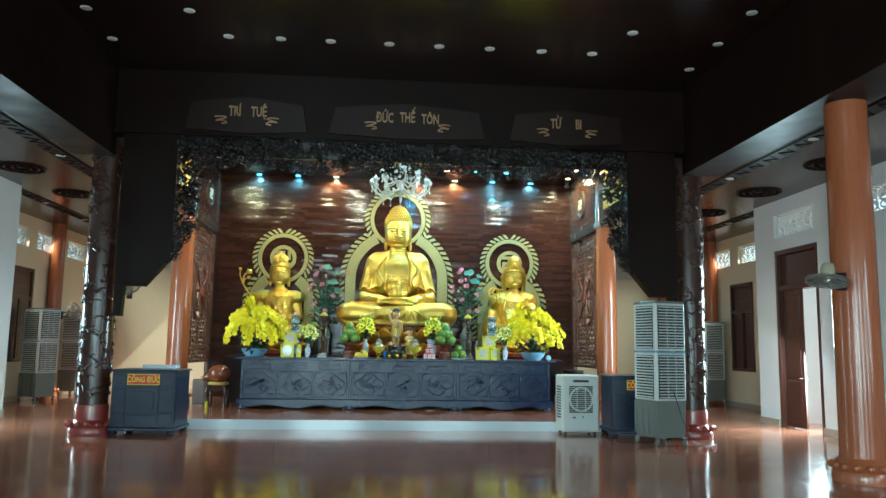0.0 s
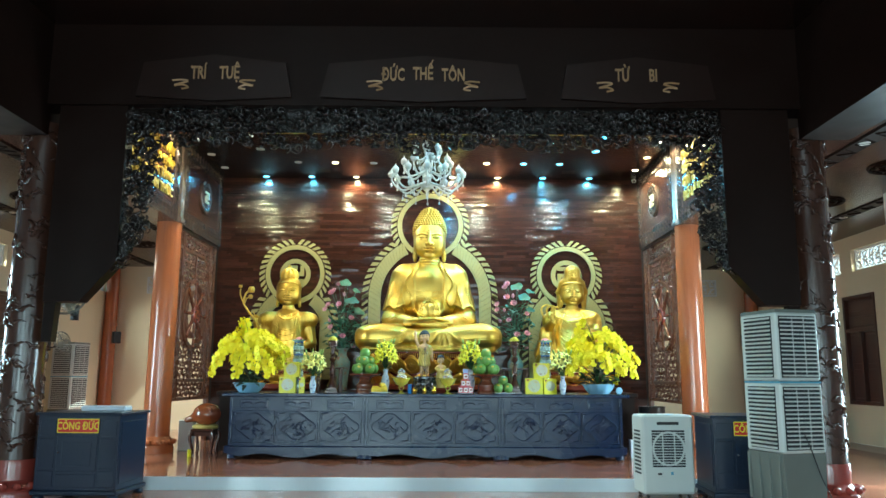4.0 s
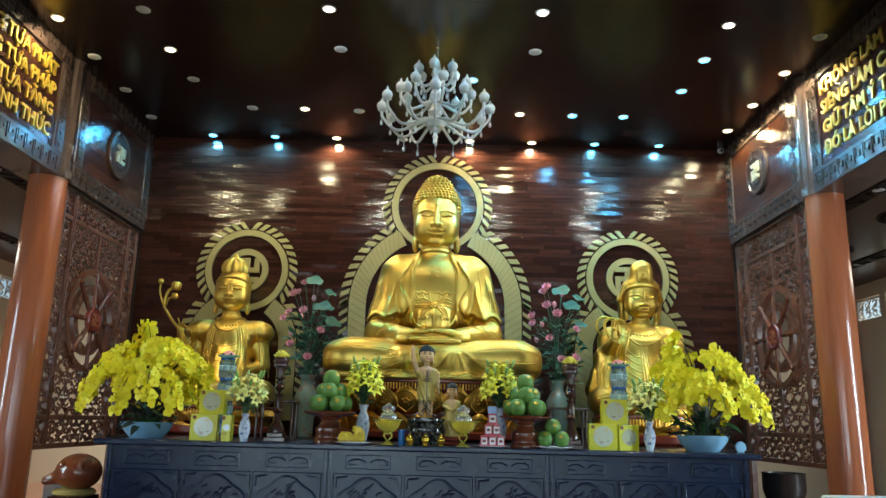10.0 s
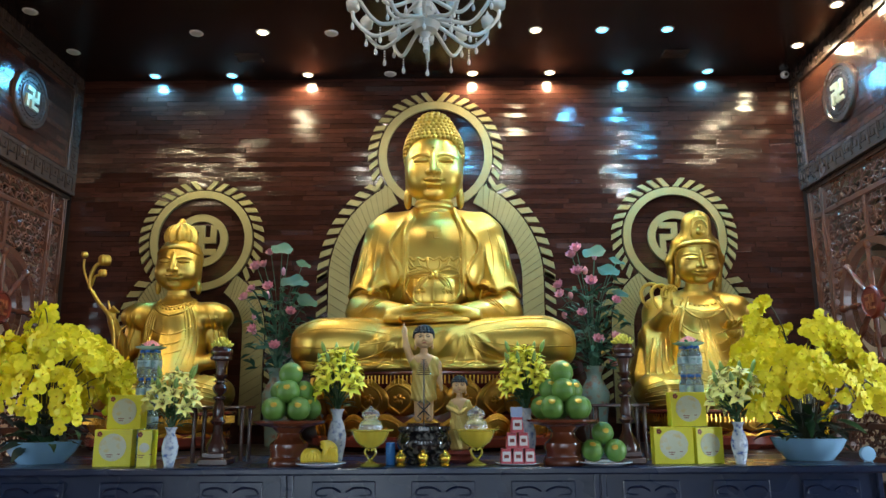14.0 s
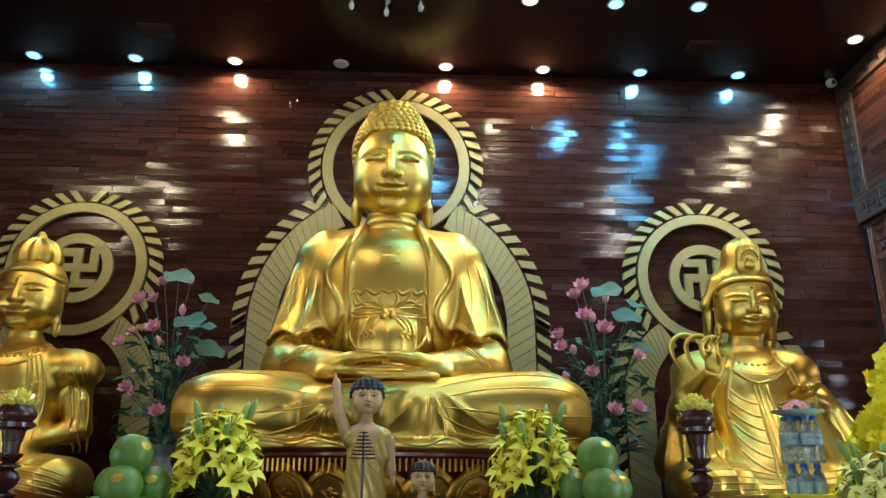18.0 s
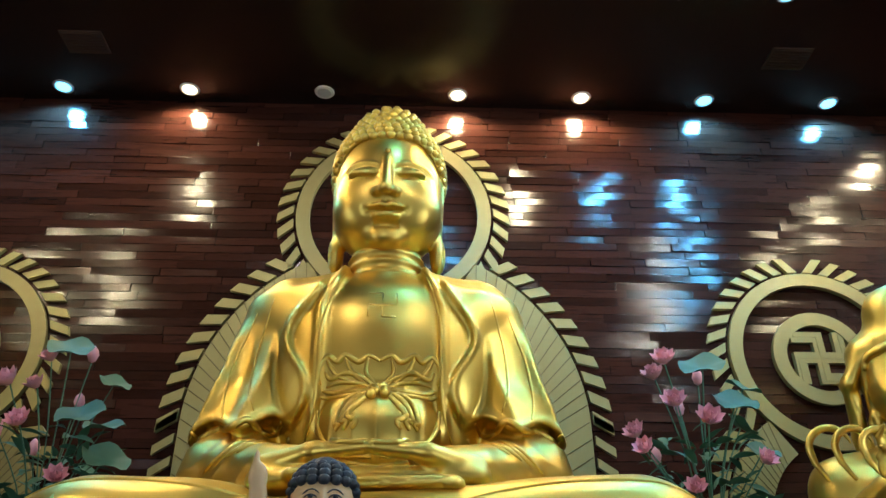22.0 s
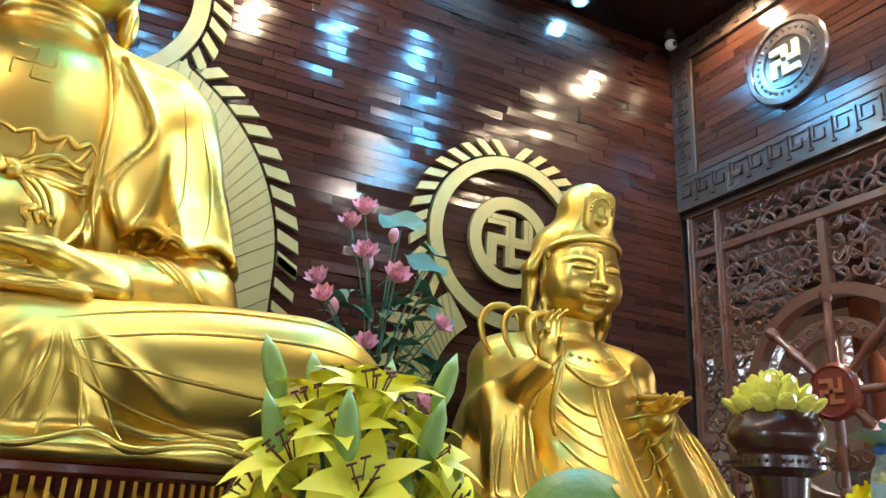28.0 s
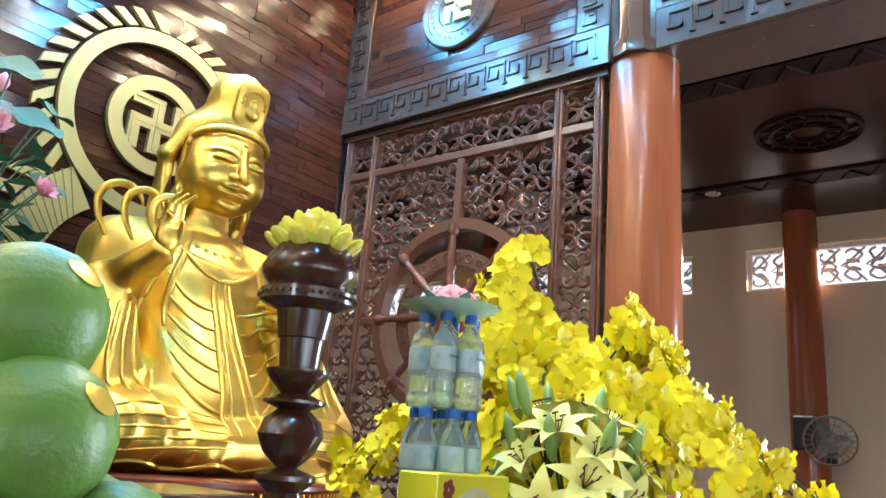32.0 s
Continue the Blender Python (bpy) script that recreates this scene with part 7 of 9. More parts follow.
for cx, cy, seed in ((-1.08, 15.66, 6), (1.04, 15.60, 7)):
    rnd = random.Random(seed)
    root = thing("fruit_stand", "turned brown wooden fruit stand on the altar", "fruit stand", pose(cx, cy, TOP), "fruit stands on the altar")
    bm = bmesh.new()
    lathe(bm, [(0.155, 0.0), (0.16, 0.02), (0.15, 0.05), (0.14, 0.06), (0.14, 0.10), (0.15, 0.12), (0.145, 0.16), (0.10, 0.20), (0.09, 0.24), (0.13, 0.28)], 32)
    part("foot", bm, CAKE_WOOD, root, smooth=True)
    bm = bmesh.new()
    lathe(bm, [(0.13, 0.28), (0.25, 0.305), (0.275, 0.32), (0.28, 0.335), (0.265, 0.335), (0.0, 0.325)], 40)
    part("tray", bm, CAKE_WOOD, root, smooth=True)
    z = TOP + 0.335
    for k in range(5):
        a = radians(72 * k - 90 + 36)
        pomelo(cx + 0.155 * math.cos(a), cy + 0.155 * math.sin(a), z + 0.088, rnd, "pomelos on the fruit stands")
    for k in range(3):
        a = radians(120 * k - 90)
        pomelo(cx + 0.095 * math.cos(a), cy + 0.095 * math.sin(a), z + 0.088 + 0.13, rnd, "pomelos on the fruit stands")
    pomelo(cx, cy - 0.02, z + 0.088 + 0.265, rnd, "pomelos on the fruit stands", 1.04, -50)

WHITE_CHINA = material("white_blue_china", (0.62, 0.68, 0.76), 0.12, vary=0.05)
BANANA = material("yellow_fruit_peel", (0.66, 0.46, 0.03), 0.45, vary=0.15, scale=12)


def plate(x, y, r, label):
    bm = bmesh.new()
    lathe(bm, [(0.0, 0.006), (r * 0.55, 0.006), (r * 0.6, 0.0), (r * 0.66, 0.004), (r, 0.022), (r, 0.027), (r * 0.62, 0.014), (0.0, 0.014)], 36)
    solid("plate", bm, WHITE_CHINA, label, "plate", pose(x, y, TOP), smooth=True)


plate(1.335, 15.50, 0.20, "white china plate under three pomelos")
plate(-0.80, 15.50, 0.19, "white china plate under yellow fruit")
rnd = random.Random(8)
for dx, dy, dz in ((-0.085, 0, 0.098), (0.085, -0.01, 0.098), (0.0, 0.02, 0.225)):
    pomelo(1.33 + dx, 15.51 + dy, TOP + dz + 0.006, rnd, "pomelos on the plate", 0.93)
for cx, rot in ((-0.88, 10), (-0.72, -20), (-0.79, 60)):
    bm = bmesh.new()
    for row in (0, 1):
        for k in range(7):
            a = -0.9 + 0.3 * k
            r0 = 0.018
            pts = smooth_line([(0.012 * math.sin(a), 0.02, 0.105 - 0.03 * row), (0.05 * math.sin(a), -0.03 - 0.01 * row, 0.10 - 0.035 * row), (0.085 * math.sin(a), -0.06, 0.060 - 0.03 * row), (0.09 * math.sin(a), -0.065, 0.030 - 0.005 * row)], 3)
            tube(bm, pts, [0.012, 0.016, 0.018, 0.018, 0.018, 0.018, 0.016, 0.013, 0.010, 0.006][:len(pts)], 6)
    solid("banana_hand", bm, BANANA, "hand of small yellow bananas on a plate", "fruit", pose(cx, 15.53 + (0.03 if rot == 60 else 0), TOP + 0.012 + (0.055 if rot == 60 else 0), 0, 0, rot), "bananas on the plate", smooth="all")


# mooncake boxes, bottles and their dishes
def card_box(x, y, z, w, h, d, turn):
    root = thing("cake_box", "bright yellow printed cake box with a round window", "box", pose(x, y, z, 0, 0, turn), "cake boxes on the altar")
    bm = bmesh.new()
    box(bm, -w / 2, w / 2, -d / 2, d / 2, 0, h, 0.003)
    part("carton", bm, YELLOW_CARD, root)
    bm = bmesh.new()
    lathe(bm, [(0.0, 0.0), (w * 0.36, 0.0), (w * 0.36, 0.002), (0.0, 0.002)], 32, pose(0, -d / 2, h * 0.52, 90))
    part("window", bm, CELLOPHANE, root, "round clear window over pale cakes", smooth=True)
    bm = bmesh.new()
    for dx, dz, bw in ((-0.02, -0.055, 0.05), (-0.02, -0.070, 0.035), (0.05, -0.05, 0.02)):
        box(bm, dx - bw / 2, dx + bw / 2, -d / 2 - 0.0045, -d / 2 - 0.0025, h * 0.52 + dz - 0.003, h * 0.52 + dz + 0.003)
    for k in range(5):
        a = k * 1.257
        ball(bm, (-w * 0.36 + 0.012 * math.cos(a), -d / 2 - 0.001, h * 0.88 + 0.012 * math.sin(a)), (0.010, 0.002, 0.010), 6, 4)
    part("print", bm, RED_PRINT, root, "small dark red print")


card_box(-2.41, 15.60, TOP, 0.285, 0.275, 0.10, 3)
card_box(-2.17, 15.63, TOP, 0.10, 0.27, 0.20, 8)
card_box(-2.35, 15.64, TOP + 0.276, 0.275, 0.26, 0.10, -5)
card_box(1.87, 15.60, TOP, 0.30, 0.275, 0.10, 0)
card_box(2.14, 15.63, TOP, 0.24, 0.27, 0.10, 18)
card_box(2.01, 15.64, TOP + 0.276, 0.275, 0.26, 0.10, 2)

PET = material("clear_bottle_plastic", (0.80, 0.93, 0.96), 0.08, vary=0.03, transmission=0.9, scale=8)
CAP_BLUE = material("blue_bottle_cap", (0.010, 0.12, 0.46), 0.35, vary=0.08)
BOTTLE_LABEL = material("pale_bottle_label", (0.62, 0.80, 0.84), 0.3, vary=0.08, scale=30, second=(0.10, 0.42, 0.34), second_amount=0.5, transmission=0.45)
bm = bmesh.new()
lathe(bm, [(0.026, 0.0), (0.031, 0.006), (0.031, 0.03), (0.029, 0.034), (0.031, 0.040), (0.029, 0.052), (0.031, 0.060), (0.029, 0.072), (0.031, 0.080), (0.0305, 0.148), (0.027, 0.168), (0.015, 0.190), (0.013, 0.205)], 14)
BOTTLE = mesh_of("bottle_body", bm, PET, True)
bm = bmesh.new()
lathe(bm, [(0.016, 0.203), (0.0165, 0.205), (0.0165, 0.222), (0.014, 0.225), (0.0, 0.225)], 12)
BCAP = mesh_of("cap", bm, CAP_BLUE, True)
bm = bmesh.new()
lathe(bm, [(0.0312, 0.086), (0.0318, 0.088), (0.0318, 0.138), (0.0312, 0.140)], 14)
BLABEL = mesh_of("label", bm, BOTTLE_LABEL, True)
LETTER_TEAL = material("teal_print", (0.02, 0.20, 0.17), 0.5)
DISH = material("pale_green_dish", (0.45, 0.74, 0.62), 0.25, vary=0.06)
CANDY = material("pink_sugar_flower", (0.72, 0.22, 0.24), 0.45, vary=0.2, scale=30, per_object=0.2, second=(0.80, 0.50, 0.45), second_amount=0.6)
for cx, cy in ((-2.29, 15.86), (2.10, 15.76)):
    for tier in range(4):
        spots = [(0, 0)] + [(0.0655 * math.cos(radians(60 * k + 30 * (tier % 2))), 0.0655 * math.sin(radians(60 * k + 30 * (tier % 2)))) for k in range(6)]
        for k, (dx, dy) in enumerate(spots):
            b = new("water_bottle", BOTTLE)
            b.matrix_basis = pose(cx + dx, cy + dy, TOP + 0.2255 * tier, 0, 0, 37 * k)
            tagged(b, "small clear plastic water bottle with a blue cap", "bottle", "stacked water bottles")
            for nm, d in (("cap", BCAP), ("label", BLABEL)):
                place(nm, d, b, Matrix())["label"] = "blue cap" if nm == "cap" else "pale printed label"
            if tier == 3 and dy < 0:
                word(b, "WATER", 0.010, pose(0, 0, 0, 0, 0, -37 * k) @ pose(0, -0.0322, 0.118, 90), LETTER_TEAL, 0.0002, "label_writing")
    z = TOP + 0.2255 * 4
    root = thing("offering_dish", "pale green scalloped dish with pink sugar flowers on bottles", "dish", pose(cx, cy, z), "dishes on the bottle stacks")
    bm = bmesh.new()
    lathe(bm, [(0.0, 0.0), (0.06, 0.0), (0.11, 0.018), (0.122, 0.026), (0.108, 0.024), (0.06, 0.008), (0.0, 0.008)], 40, wave=lambda a, i: 1 + (0.05 * math.cos(a * 14) if 1 < i < 5 else 0))
    part("dish", bm, DISH, root, "scalloped pale green dish", smooth=True)
    pet = bmesh.new()
    ball(pet, (0, 0, 0), (0.016, 0.008, 0.018), 7, 5)
    pmesh = mesh_of("petal", pet, CANDY, "all")
    for ring, (n, r, zz) in enumerate(((14, 0.068, 0.03), (12, 0.056, 0.046), (9, 0.038, 0.058), (5, 0.018, 0.066))):
        for k in range(n):
            a = 2 * math.pi * (k + 0.5 * ring) / n
            place("petal", pmesh, root, pose(r * math.cos(a), r * math.sin(a), zz, -35, 0, math.degrees(a) + 90))
    gl = leaf_mesh(LEAF_GREY, 0.05, 0.03, 0.6)
    for k in range(6):
        place("leaf", gl, root, pose(0.06 * math.cos(k * 1.05), 0.06 * math.sin(k * 1.05), 0.022, 0, -15, 60 * k))

# turned candle pedestals with glass lotus
GLASS_YELLOW = material("yellow_crystal", (0.94, 0.86, 0.16), 0.08, vary=0.10, scale=30, transmission=0.25)
for cx, cy in ((-1.66, 15.72), (1.545, 15.66)):
    root = thing("lotus_pedestal", "dark turned wooden lotus pedestal on the altar", "pedestal", pose(cx, cy, TOP), "lotus pedestals on the altar")
    bm = bmesh.new()
    box(bm, -0.115, 0.115, -0.115, 0.115, 0.0, 0.05, 0.008)
    box(bm, -0.09, 0.09, -0.09, 0.09, 0.05, 0.095, 0.008)
    part("plinth", bm, STAND_WOOD, root)
    bm = bmesh.new()
    lathe(bm, [(0.085, 0.095), (0.09, 0.13), (0.06, 0.19), (0.04, 0.24), (0.035, 0.30), (0.06, 0.33), (0.04, 0.36), (0.05, 0.42), (0.03, 0.49), (0.052, 0.51), (0.052, 0.518), (0.018, 0.53), (0.045, 0.555), (0.058, 0.585), (0.05, 0.61), (0.028, 0.628), (0.055, 0.638), (0.055, 0.643), (0.026, 0.655), (0.05, 0.68), (0.056, 0.69), (0.056, 0.696), (0.036, 0.70), (0.040, 0.75), (0.044, 0.752), (0.052, 0.80), (0.085, 0.815), (0.086, 0.835), (0.075, 0.842)], 32)
    part("stem", bm, STAND_WOOD, root, smooth=True)
    bm = bmesh.new()
    for k in range(40):
        a = 2 * math.pi * k / 40
        ball(bm, (0.087 * math.cos(a), 0.087 * math.sin(a), 0.825), 0.004, 5, 4)
    part("bead_ring", bm, STAND_WOOD, root)
    bm = bmesh.new()
    lathe(bm, [(0.070, 0.842), (0.086, 0.862), (0.088, 0.878), (0.078, 0.900), (0.062, 0.918), (0.055, 0.905), (0.0, 0.90)], 36, wave=lambda a, i: 1 + (0.05 * math.cos(a * 6) if i == 4 else 0))
    for v in bm.verts:
        if v.co.z > 0.916:
            v.co.z += 0.013 * max(0.0, math.cos(6 * math.atan2(v.co.y, v.co.x)))
    part("lotus_cup", bm, STAND_WOOD, root, smooth=True)
    flower = thing("glass_lotus", "yellow crystal lotus candle holder on a wooden pedestal", "candle holder", pose(cx, cy, TOP + 0.905) @ Matrix.Diagonal((0.88, 0.88, 1.0, 1)), "crystal lotus flowers")
    pet = bmesh.new()
    ball(pet, (0, 0, 0.026), (0.023, 0.011, 0.031), 8, 6)
    pm = mesh_of("petal", pet, GLASS_YELLOW)
    for ring, (n, r, tilt, zz) in enumerate(((11, 0.056, 58, 0.006), (9, 0.042, 40, 0.018), (7, 0.027, 22, 0.028), (4, 0.012, 8, 0.036))):
        for k in range(n):
            a = 360 * (k + 0.5 * ring) / n
            place("petal", pm, flower, pose(0, 0, 0, 0, 0, a) @ pose(0, -r, zz, tilt, 0, 0))
    gl = leaf_mesh(LEAF, 0.05, 0.035, 0.5)
    for k in range(6):
        place("leaf", gl, flower, pose(0.035 * math.cos(k * 1.05), 0.035 * math.sin(k * 1.05), 0.004, 0, -12, 60 * k))

# small dark stands behind the pedestals
for cx in (-1.78, 1.60):
    root = thing("side_stand", "small dark wooden stand behind the lotus pedestal", "stand", pose(cx, 16.25, TOP), "small stands on the altar")
    bm = bmesh.new()
    box(bm, -0.24, 0.24, -0.16, 0.16, 0.425, 0.45, 0.005)
    part("top", bm, STAND_WOOD, root)
    for dx in (-0.2, 0.2):
        for dy in (-0.13, 0.13):
            bm = bmesh.new()
            lathe(bm, [(0.018, 0.0), (0.022, 0.06), (0.016, 0.2), (0.022, 0.40), (0.018, 0.425)], 10, pose(dx, dy, 0))
            part("leg", bm, STAND_WOOD, root, smooth=True)

# crystal goblets
AMBER = material("amber_crystal", (0.86, 0.74, 0.12), 0.10, vary=0.12, scale=20, transmission=0.62)
CLEAR = material("clear_crystal", (0.92, 0.93, 0.90), 0.05, vary=0.02, transmission=0.85)
for cx in (-0.43, 0.37):
    root = thing("crystal_goblet", "amber and clear crystal offering goblet with lid", "goblet", pose(cx, 15.50, TOP), "crystal goblets on the altar")
    bm = bmesh.new()
    lathe(bm, [(0.0, 0.0), (0.075, 0.0), (0.078, 0.012), (0.045, 0.025), (0.02, 0.04), (0.018, 0.05), (0.0, 0.052)], 28)
    for sx in (-1, 1):
        tube(bm, smooth_line([(0, 0, 0.045), (sx * 0.030, 0, 0.075), (sx * 0.042, 0, 0.105), (sx * 0.028, 0, 0.128), (sx * 0.006, 0, 0.112)], 5), 0.009, 7)
    part("stem", bm, AMBER, root, "pale amber crystal heart stem", smooth="all")
    bm = bmesh.new()
    lathe(bm, [(0.0, 0.125), (0.05, 0.135), (0.10, 0.17), (0.125, 0.21), (0.138, 0.252), (0.178, 0.262), (0.178, 0.267), (0.130, 0.262), (0.115, 0.21), (0.09, 0.175), (0.045, 0.145), (0.0, 0.138)], 36, wave=lambda a, i: 1 + (0.03 * math.cos(a * 12) if i in (2, 3, 4) else 0))
    part("cup", bm, AMBER, root, "amber crystal cup", smooth=True)
    bm = bmesh.new()
    lathe(bm, [(0.085, 0.268), (0.09, 0.29), (0.075, 0.325), (0.05, 0.345), (0.07, 0.37), (0.065, 0.40), (0.03, 0.42), (0.012, 0.435), (0.0, 0.445)], 28)
    part("lid", bm, CLEAR, root, "clear crystal lid", smooth=True)

# censer with three gold cups
BLACK_GLAZE = material("black_mirror_glaze", (0.010, 0.010, 0.011), 0.10, vary=0.1, second=(0.30, 0.28, 0.24), second_amount=0.5, scale=26)
GOLD_CUP = material("bright_gold_cup", (0.85, 0.58, 0.08), 0.25, 0.9, vary=0.1)
root = thing("incense_censer", "black glazed incense bowl with inlay on the altar", "censer", pose(-0.03, 15.63, TOP))
bm = bmesh.new()
lathe(bm, [(0.12, 0.0), (0.14, 0.02), (0.12, 0.05), (0.19, 0.10), (0.215, 0.16), (0.20, 0.22), (0.185, 0.245), (0.205, 0.26), (0.205, 0.285), (0.18, 0.285), (0.16, 0.24), (0.0, 0.24)], 36)
part("bowl", bm, BLACK_GLAZE, root, smooth=True)
for dx in (-0.165, 0.0, 0.165):
    cup = thing("offering_cup", "small gold lidded offering cup before the censer", "cup", pose(-0.03 + dx, 15.43, TOP), "gold offering cups")
    bm = bmesh.new()
    lathe(bm, [(0.032, 0.0), (0.036, 0.008), (0.022, 0.02), (0.034, 0.04), (0.04, 0.06), (0.04, 0.07)], 18)
    part("cup", bm, GOLD_CUP, cup, smooth=True)
    bm = bmesh.new()
    lathe(bm, [(0.044, 0.07), (0.04, 0.082), (0.022, 0.098), (0.012, 0.108), (0.014, 0.118), (0.0, 0.128)], 18)
    part("lid", bm, GOLD_CUP, cup, smooth=True)
coil = thing("incense_coil_stand", "dark wire incense coil stand in the censer", "incense stand", pose(-0.03, 15.60, TOP + 0.24))
bm = bmesh.new()
tube(bm, [(0, 0, 0.0), (0, 0, 0.56)], 0.006, 6)
part("rod", bm, BLACK_PLASTIC, coil)
for k in range(8):
    r, z = 0.018 + 0.006 * k, 0.555 - 0.016 * k
    bm = bmesh.new()
    tube(bm, [(r * math.cos(2 * math.pi * i / 16), 0.6 * r * math.sin(2 * math.pi * i / 16), z) for i in range(16)], 0.0028, 4, closed=True)
    part("coil", bm, STAND_WOOD, coil)
bm = bmesh.new()
for k in range(4):
    a = radians(45 + 90 * k)
    tube(bm, [(0, 0, 0.17), (0.07 * math.cos(a), 0.01, 0.17 + 0.07 * math.sin(a)), (0.03 * math.cos(a), 0, 0.17 + 0.1 * math.sin(a))], 0.006, 5)
part("bracket", bm, BLACK_PLASTIC, coil)


def standing_figure(h, kind):
    """A small standing statue of height h: 'child' points one hand up, 'monk' folds both."""
    child = kind == "child"

    def body(p):
        x, y, z = p
        d = cap(p, (-0.055, 0, 0.05), (-0.05, 0, 0.36), 0.042, 0.055)
        d = smin(d, cap(p, (0.055, 0, 0.05), (0.05, 0, 0.36), 0.042, 0.055), 0.02)
        d = smin(d, cap(p, (0, 0, 0.36), (0, 0.0, 0.60), 0.095, 0.095, (0.9, 1.15, 1)), 0.05)
        d = smin(d, cap((np.abs(x), y, z), (0, 0, 0.655), (0.085, 0, 0.645), 0.05, 0.045), 0.05)
        d = smin(d, cap(p, (0, 0, 0.65), (0, -0.005, 0.75), 0.045, 0.04), 0.02)
        return np.maximum(d, -z)

    def robe(p):
        x, y, z = p
        d = cap(p, (0, 0.005, 0.26), (0, 0.005, 0.56), 0.125, 0.105, (0.92, 1.1, 1))
        d = smin(d, cap(p, (0.10, 0.0, 0.62), (0.115, 0, 0.50), 0.06, 0.06), 0.04)
        if not child:
            d = smin(d, cap(p, (0, 0.005, 0.04), (0, 0.005, 0.3), 0.12, 0.12, (0.92, 1.1, 1)), 0.05)
        d = d - 0.004 * np.cos(x * 120 + z * 40)
        d = smin(d, cap((np.abs(x), y, z), (0, 0.005, 0.62), (0.095, 0.005, 0.615), 0.068, 0.062), 0.03)
        neckline = np.where(y < 0.01, np.minimum(0.69, 0.52 + 2.2 * np.abs(x - 0.01)), 0.69)
        return smax(np.maximum(d, (0.19 + 0.35 * np.abs(x) if child else 0.01) - z), z - neckline, 0.008)

    def arms(p):
        if child:
            d = cap(p, (-0.125, 0, 0.63), (-0.185, -0.01, 0.78), 0.042, 0.034)
            d = smin(d, cap(p, (-0.185, -0.01, 0.78), (-0.205, -0.02, 0.93), 0.033, 0.026), 0.02)
            d = smin(d, ell(p, (-0.205, -0.025, 0.955), (0.028, 0.024, 0.034)), 0.02)
            d = smin(d, cap(p, (-0.212, -0.03, 0.97), (-0.214, -0.032, 1.02), 0.011, 0.008), 0.01)
            d = np.minimum(d, cap(p, (0.145, 0, 0.60), (0.165, -0.02, 0.42), 0.042, 0.028))
            return smin(d, cap(p, (0.165, -0.02, 0.42), (0.180, -0.03, 0.33), 0.026, 0.014), 0.02)
        return cap((np.abs(p[0]), p[1], p[2]), (0.14, 0, 0.58), (0.02, -0.11, 0.50), 0.045, 0.03)

    H = Vector((0, -0.01, 0.865))

    def head(p):
        return face_field(((p[0] - H[0]) / 0.29, (p[1] - H[1]) / 0.27, (p[2] - H[2]) / 0.255)) * 0.26

    def hair(p):
        x, y, z = p
        d = ell(p, (0, 0.012, 0.895), (0.098, 0.102, 0.108)) - 0.0025 * np.cos(x * 190) * np.cos(z * 190 + y * 150)
        d = smin(d, ell(p, (0, 0.0, 0.985), (0.04, 0.045, 0.03)), 0.03)
        return smax(d, (0.925 - np.clip(y + 0.035, 0, 1) * 1.3) - z, 0.008)

    skins = [(*skin(body, (-0.2, -0.15, 0), (0.2, 0.15, 0.8), 0.012), 0), (*skin(robe, (-0.22, -0.17, 0), (0.24, 0.17, 0.72), 0.010), 1), (*skin(arms, (-0.27, -0.16, 0.28), (0.27, 0.08, 1.05), 0.008), 0 if child else 1),
             (*skin(head, (-0.12, -0.14, 0.72), (0.12, 0.12, 1.0), 0.0048), 0), (*skin(hair, (-0.13, -0.13, 0.76), (0.13, 0.15, 1.04), 0.006), 2)]
    at = surface(skins)
    bm = bmesh.new()
    for s in (-1, 1):
        drawn(bm, at, [(s * 0.013, 0.887), (s * 0.028, 0.898), (s * 0.046, 0.897), (s * 0.062, 0.886)], 0.0030, k=2)
        drawn(bm, at, [(s * 0.018, 0.8745), (s * 0.030, 0.8815), (s * 0.044, 0.8815), (s * 0.058, 0.8735)], 0.0028, k=2)
    drawn(bm, at, [(-0.022, 0.819), (-0.008, 0.8205), (0, 0.8185), (0.008, 0.8205), (0.022, 0.819)], 0.0040, k=3)
    drawn(bm, at, [(-0.015, 0.8125), (0, 0.8105), (0.015, 0.8125)], 0.0044, k=3)
    for s in (-1, 1):
        first = len(bm.faces)
        ball(bm, at(s * 0.038, 0.8765, -0.0005), (0.0085, 0.004, 0.0058), 8, 6)
        bm.faces.ensure_lookup_table()
        for f in bm.faces[first:]:
            f.material_index = 2
    first = len(bm.faces)
    for j in range(8):
        el = radians(-5 + 12.5 * j)
        n = max(1, int(2 * math.pi * math.cos(el) * 0.1 / 0.036))
        for i in range(n):
            a = 2 * math.pi * (i + 0.5 * (j % 2)) / n
            c = Vector((0.100 * math.cos(a) * math.cos(el), 0.012 + 0.104 * math.sin(a) * math.cos(el), 0.893 + 0.106 * math.sin(el)))
            if c.z > 0.925 - max(0.0, c.y + 0.035) * 1.3:
                ball(bm, c, (0.021, 0.021, 0.018), 7, 5)
    bm.faces.ensure_lookup_table()
    for f in bm.faces[first:]:
        f.material_index = 2
    for k in range(5):
        drawn(bm, at, [(-0.08 + 0.02 * k, 0.60 - 0.05 * k), (0.0 + 0.02 * k, 0.50 - 0.055 * k), (0.09, 0.44 - 0.05 * k)], 0.005, k=1)
    lip = material("painted_lip", (0.45, 0.13, 0.10), 0.4)
    ob = new("child_buddha_statue" if child else "monk_statue", sculpted("standing_statue", skins, bm, [SKIN, ROBE_GOLD, BLACK_HAIR, lip]))
    return ob, h / 1.02


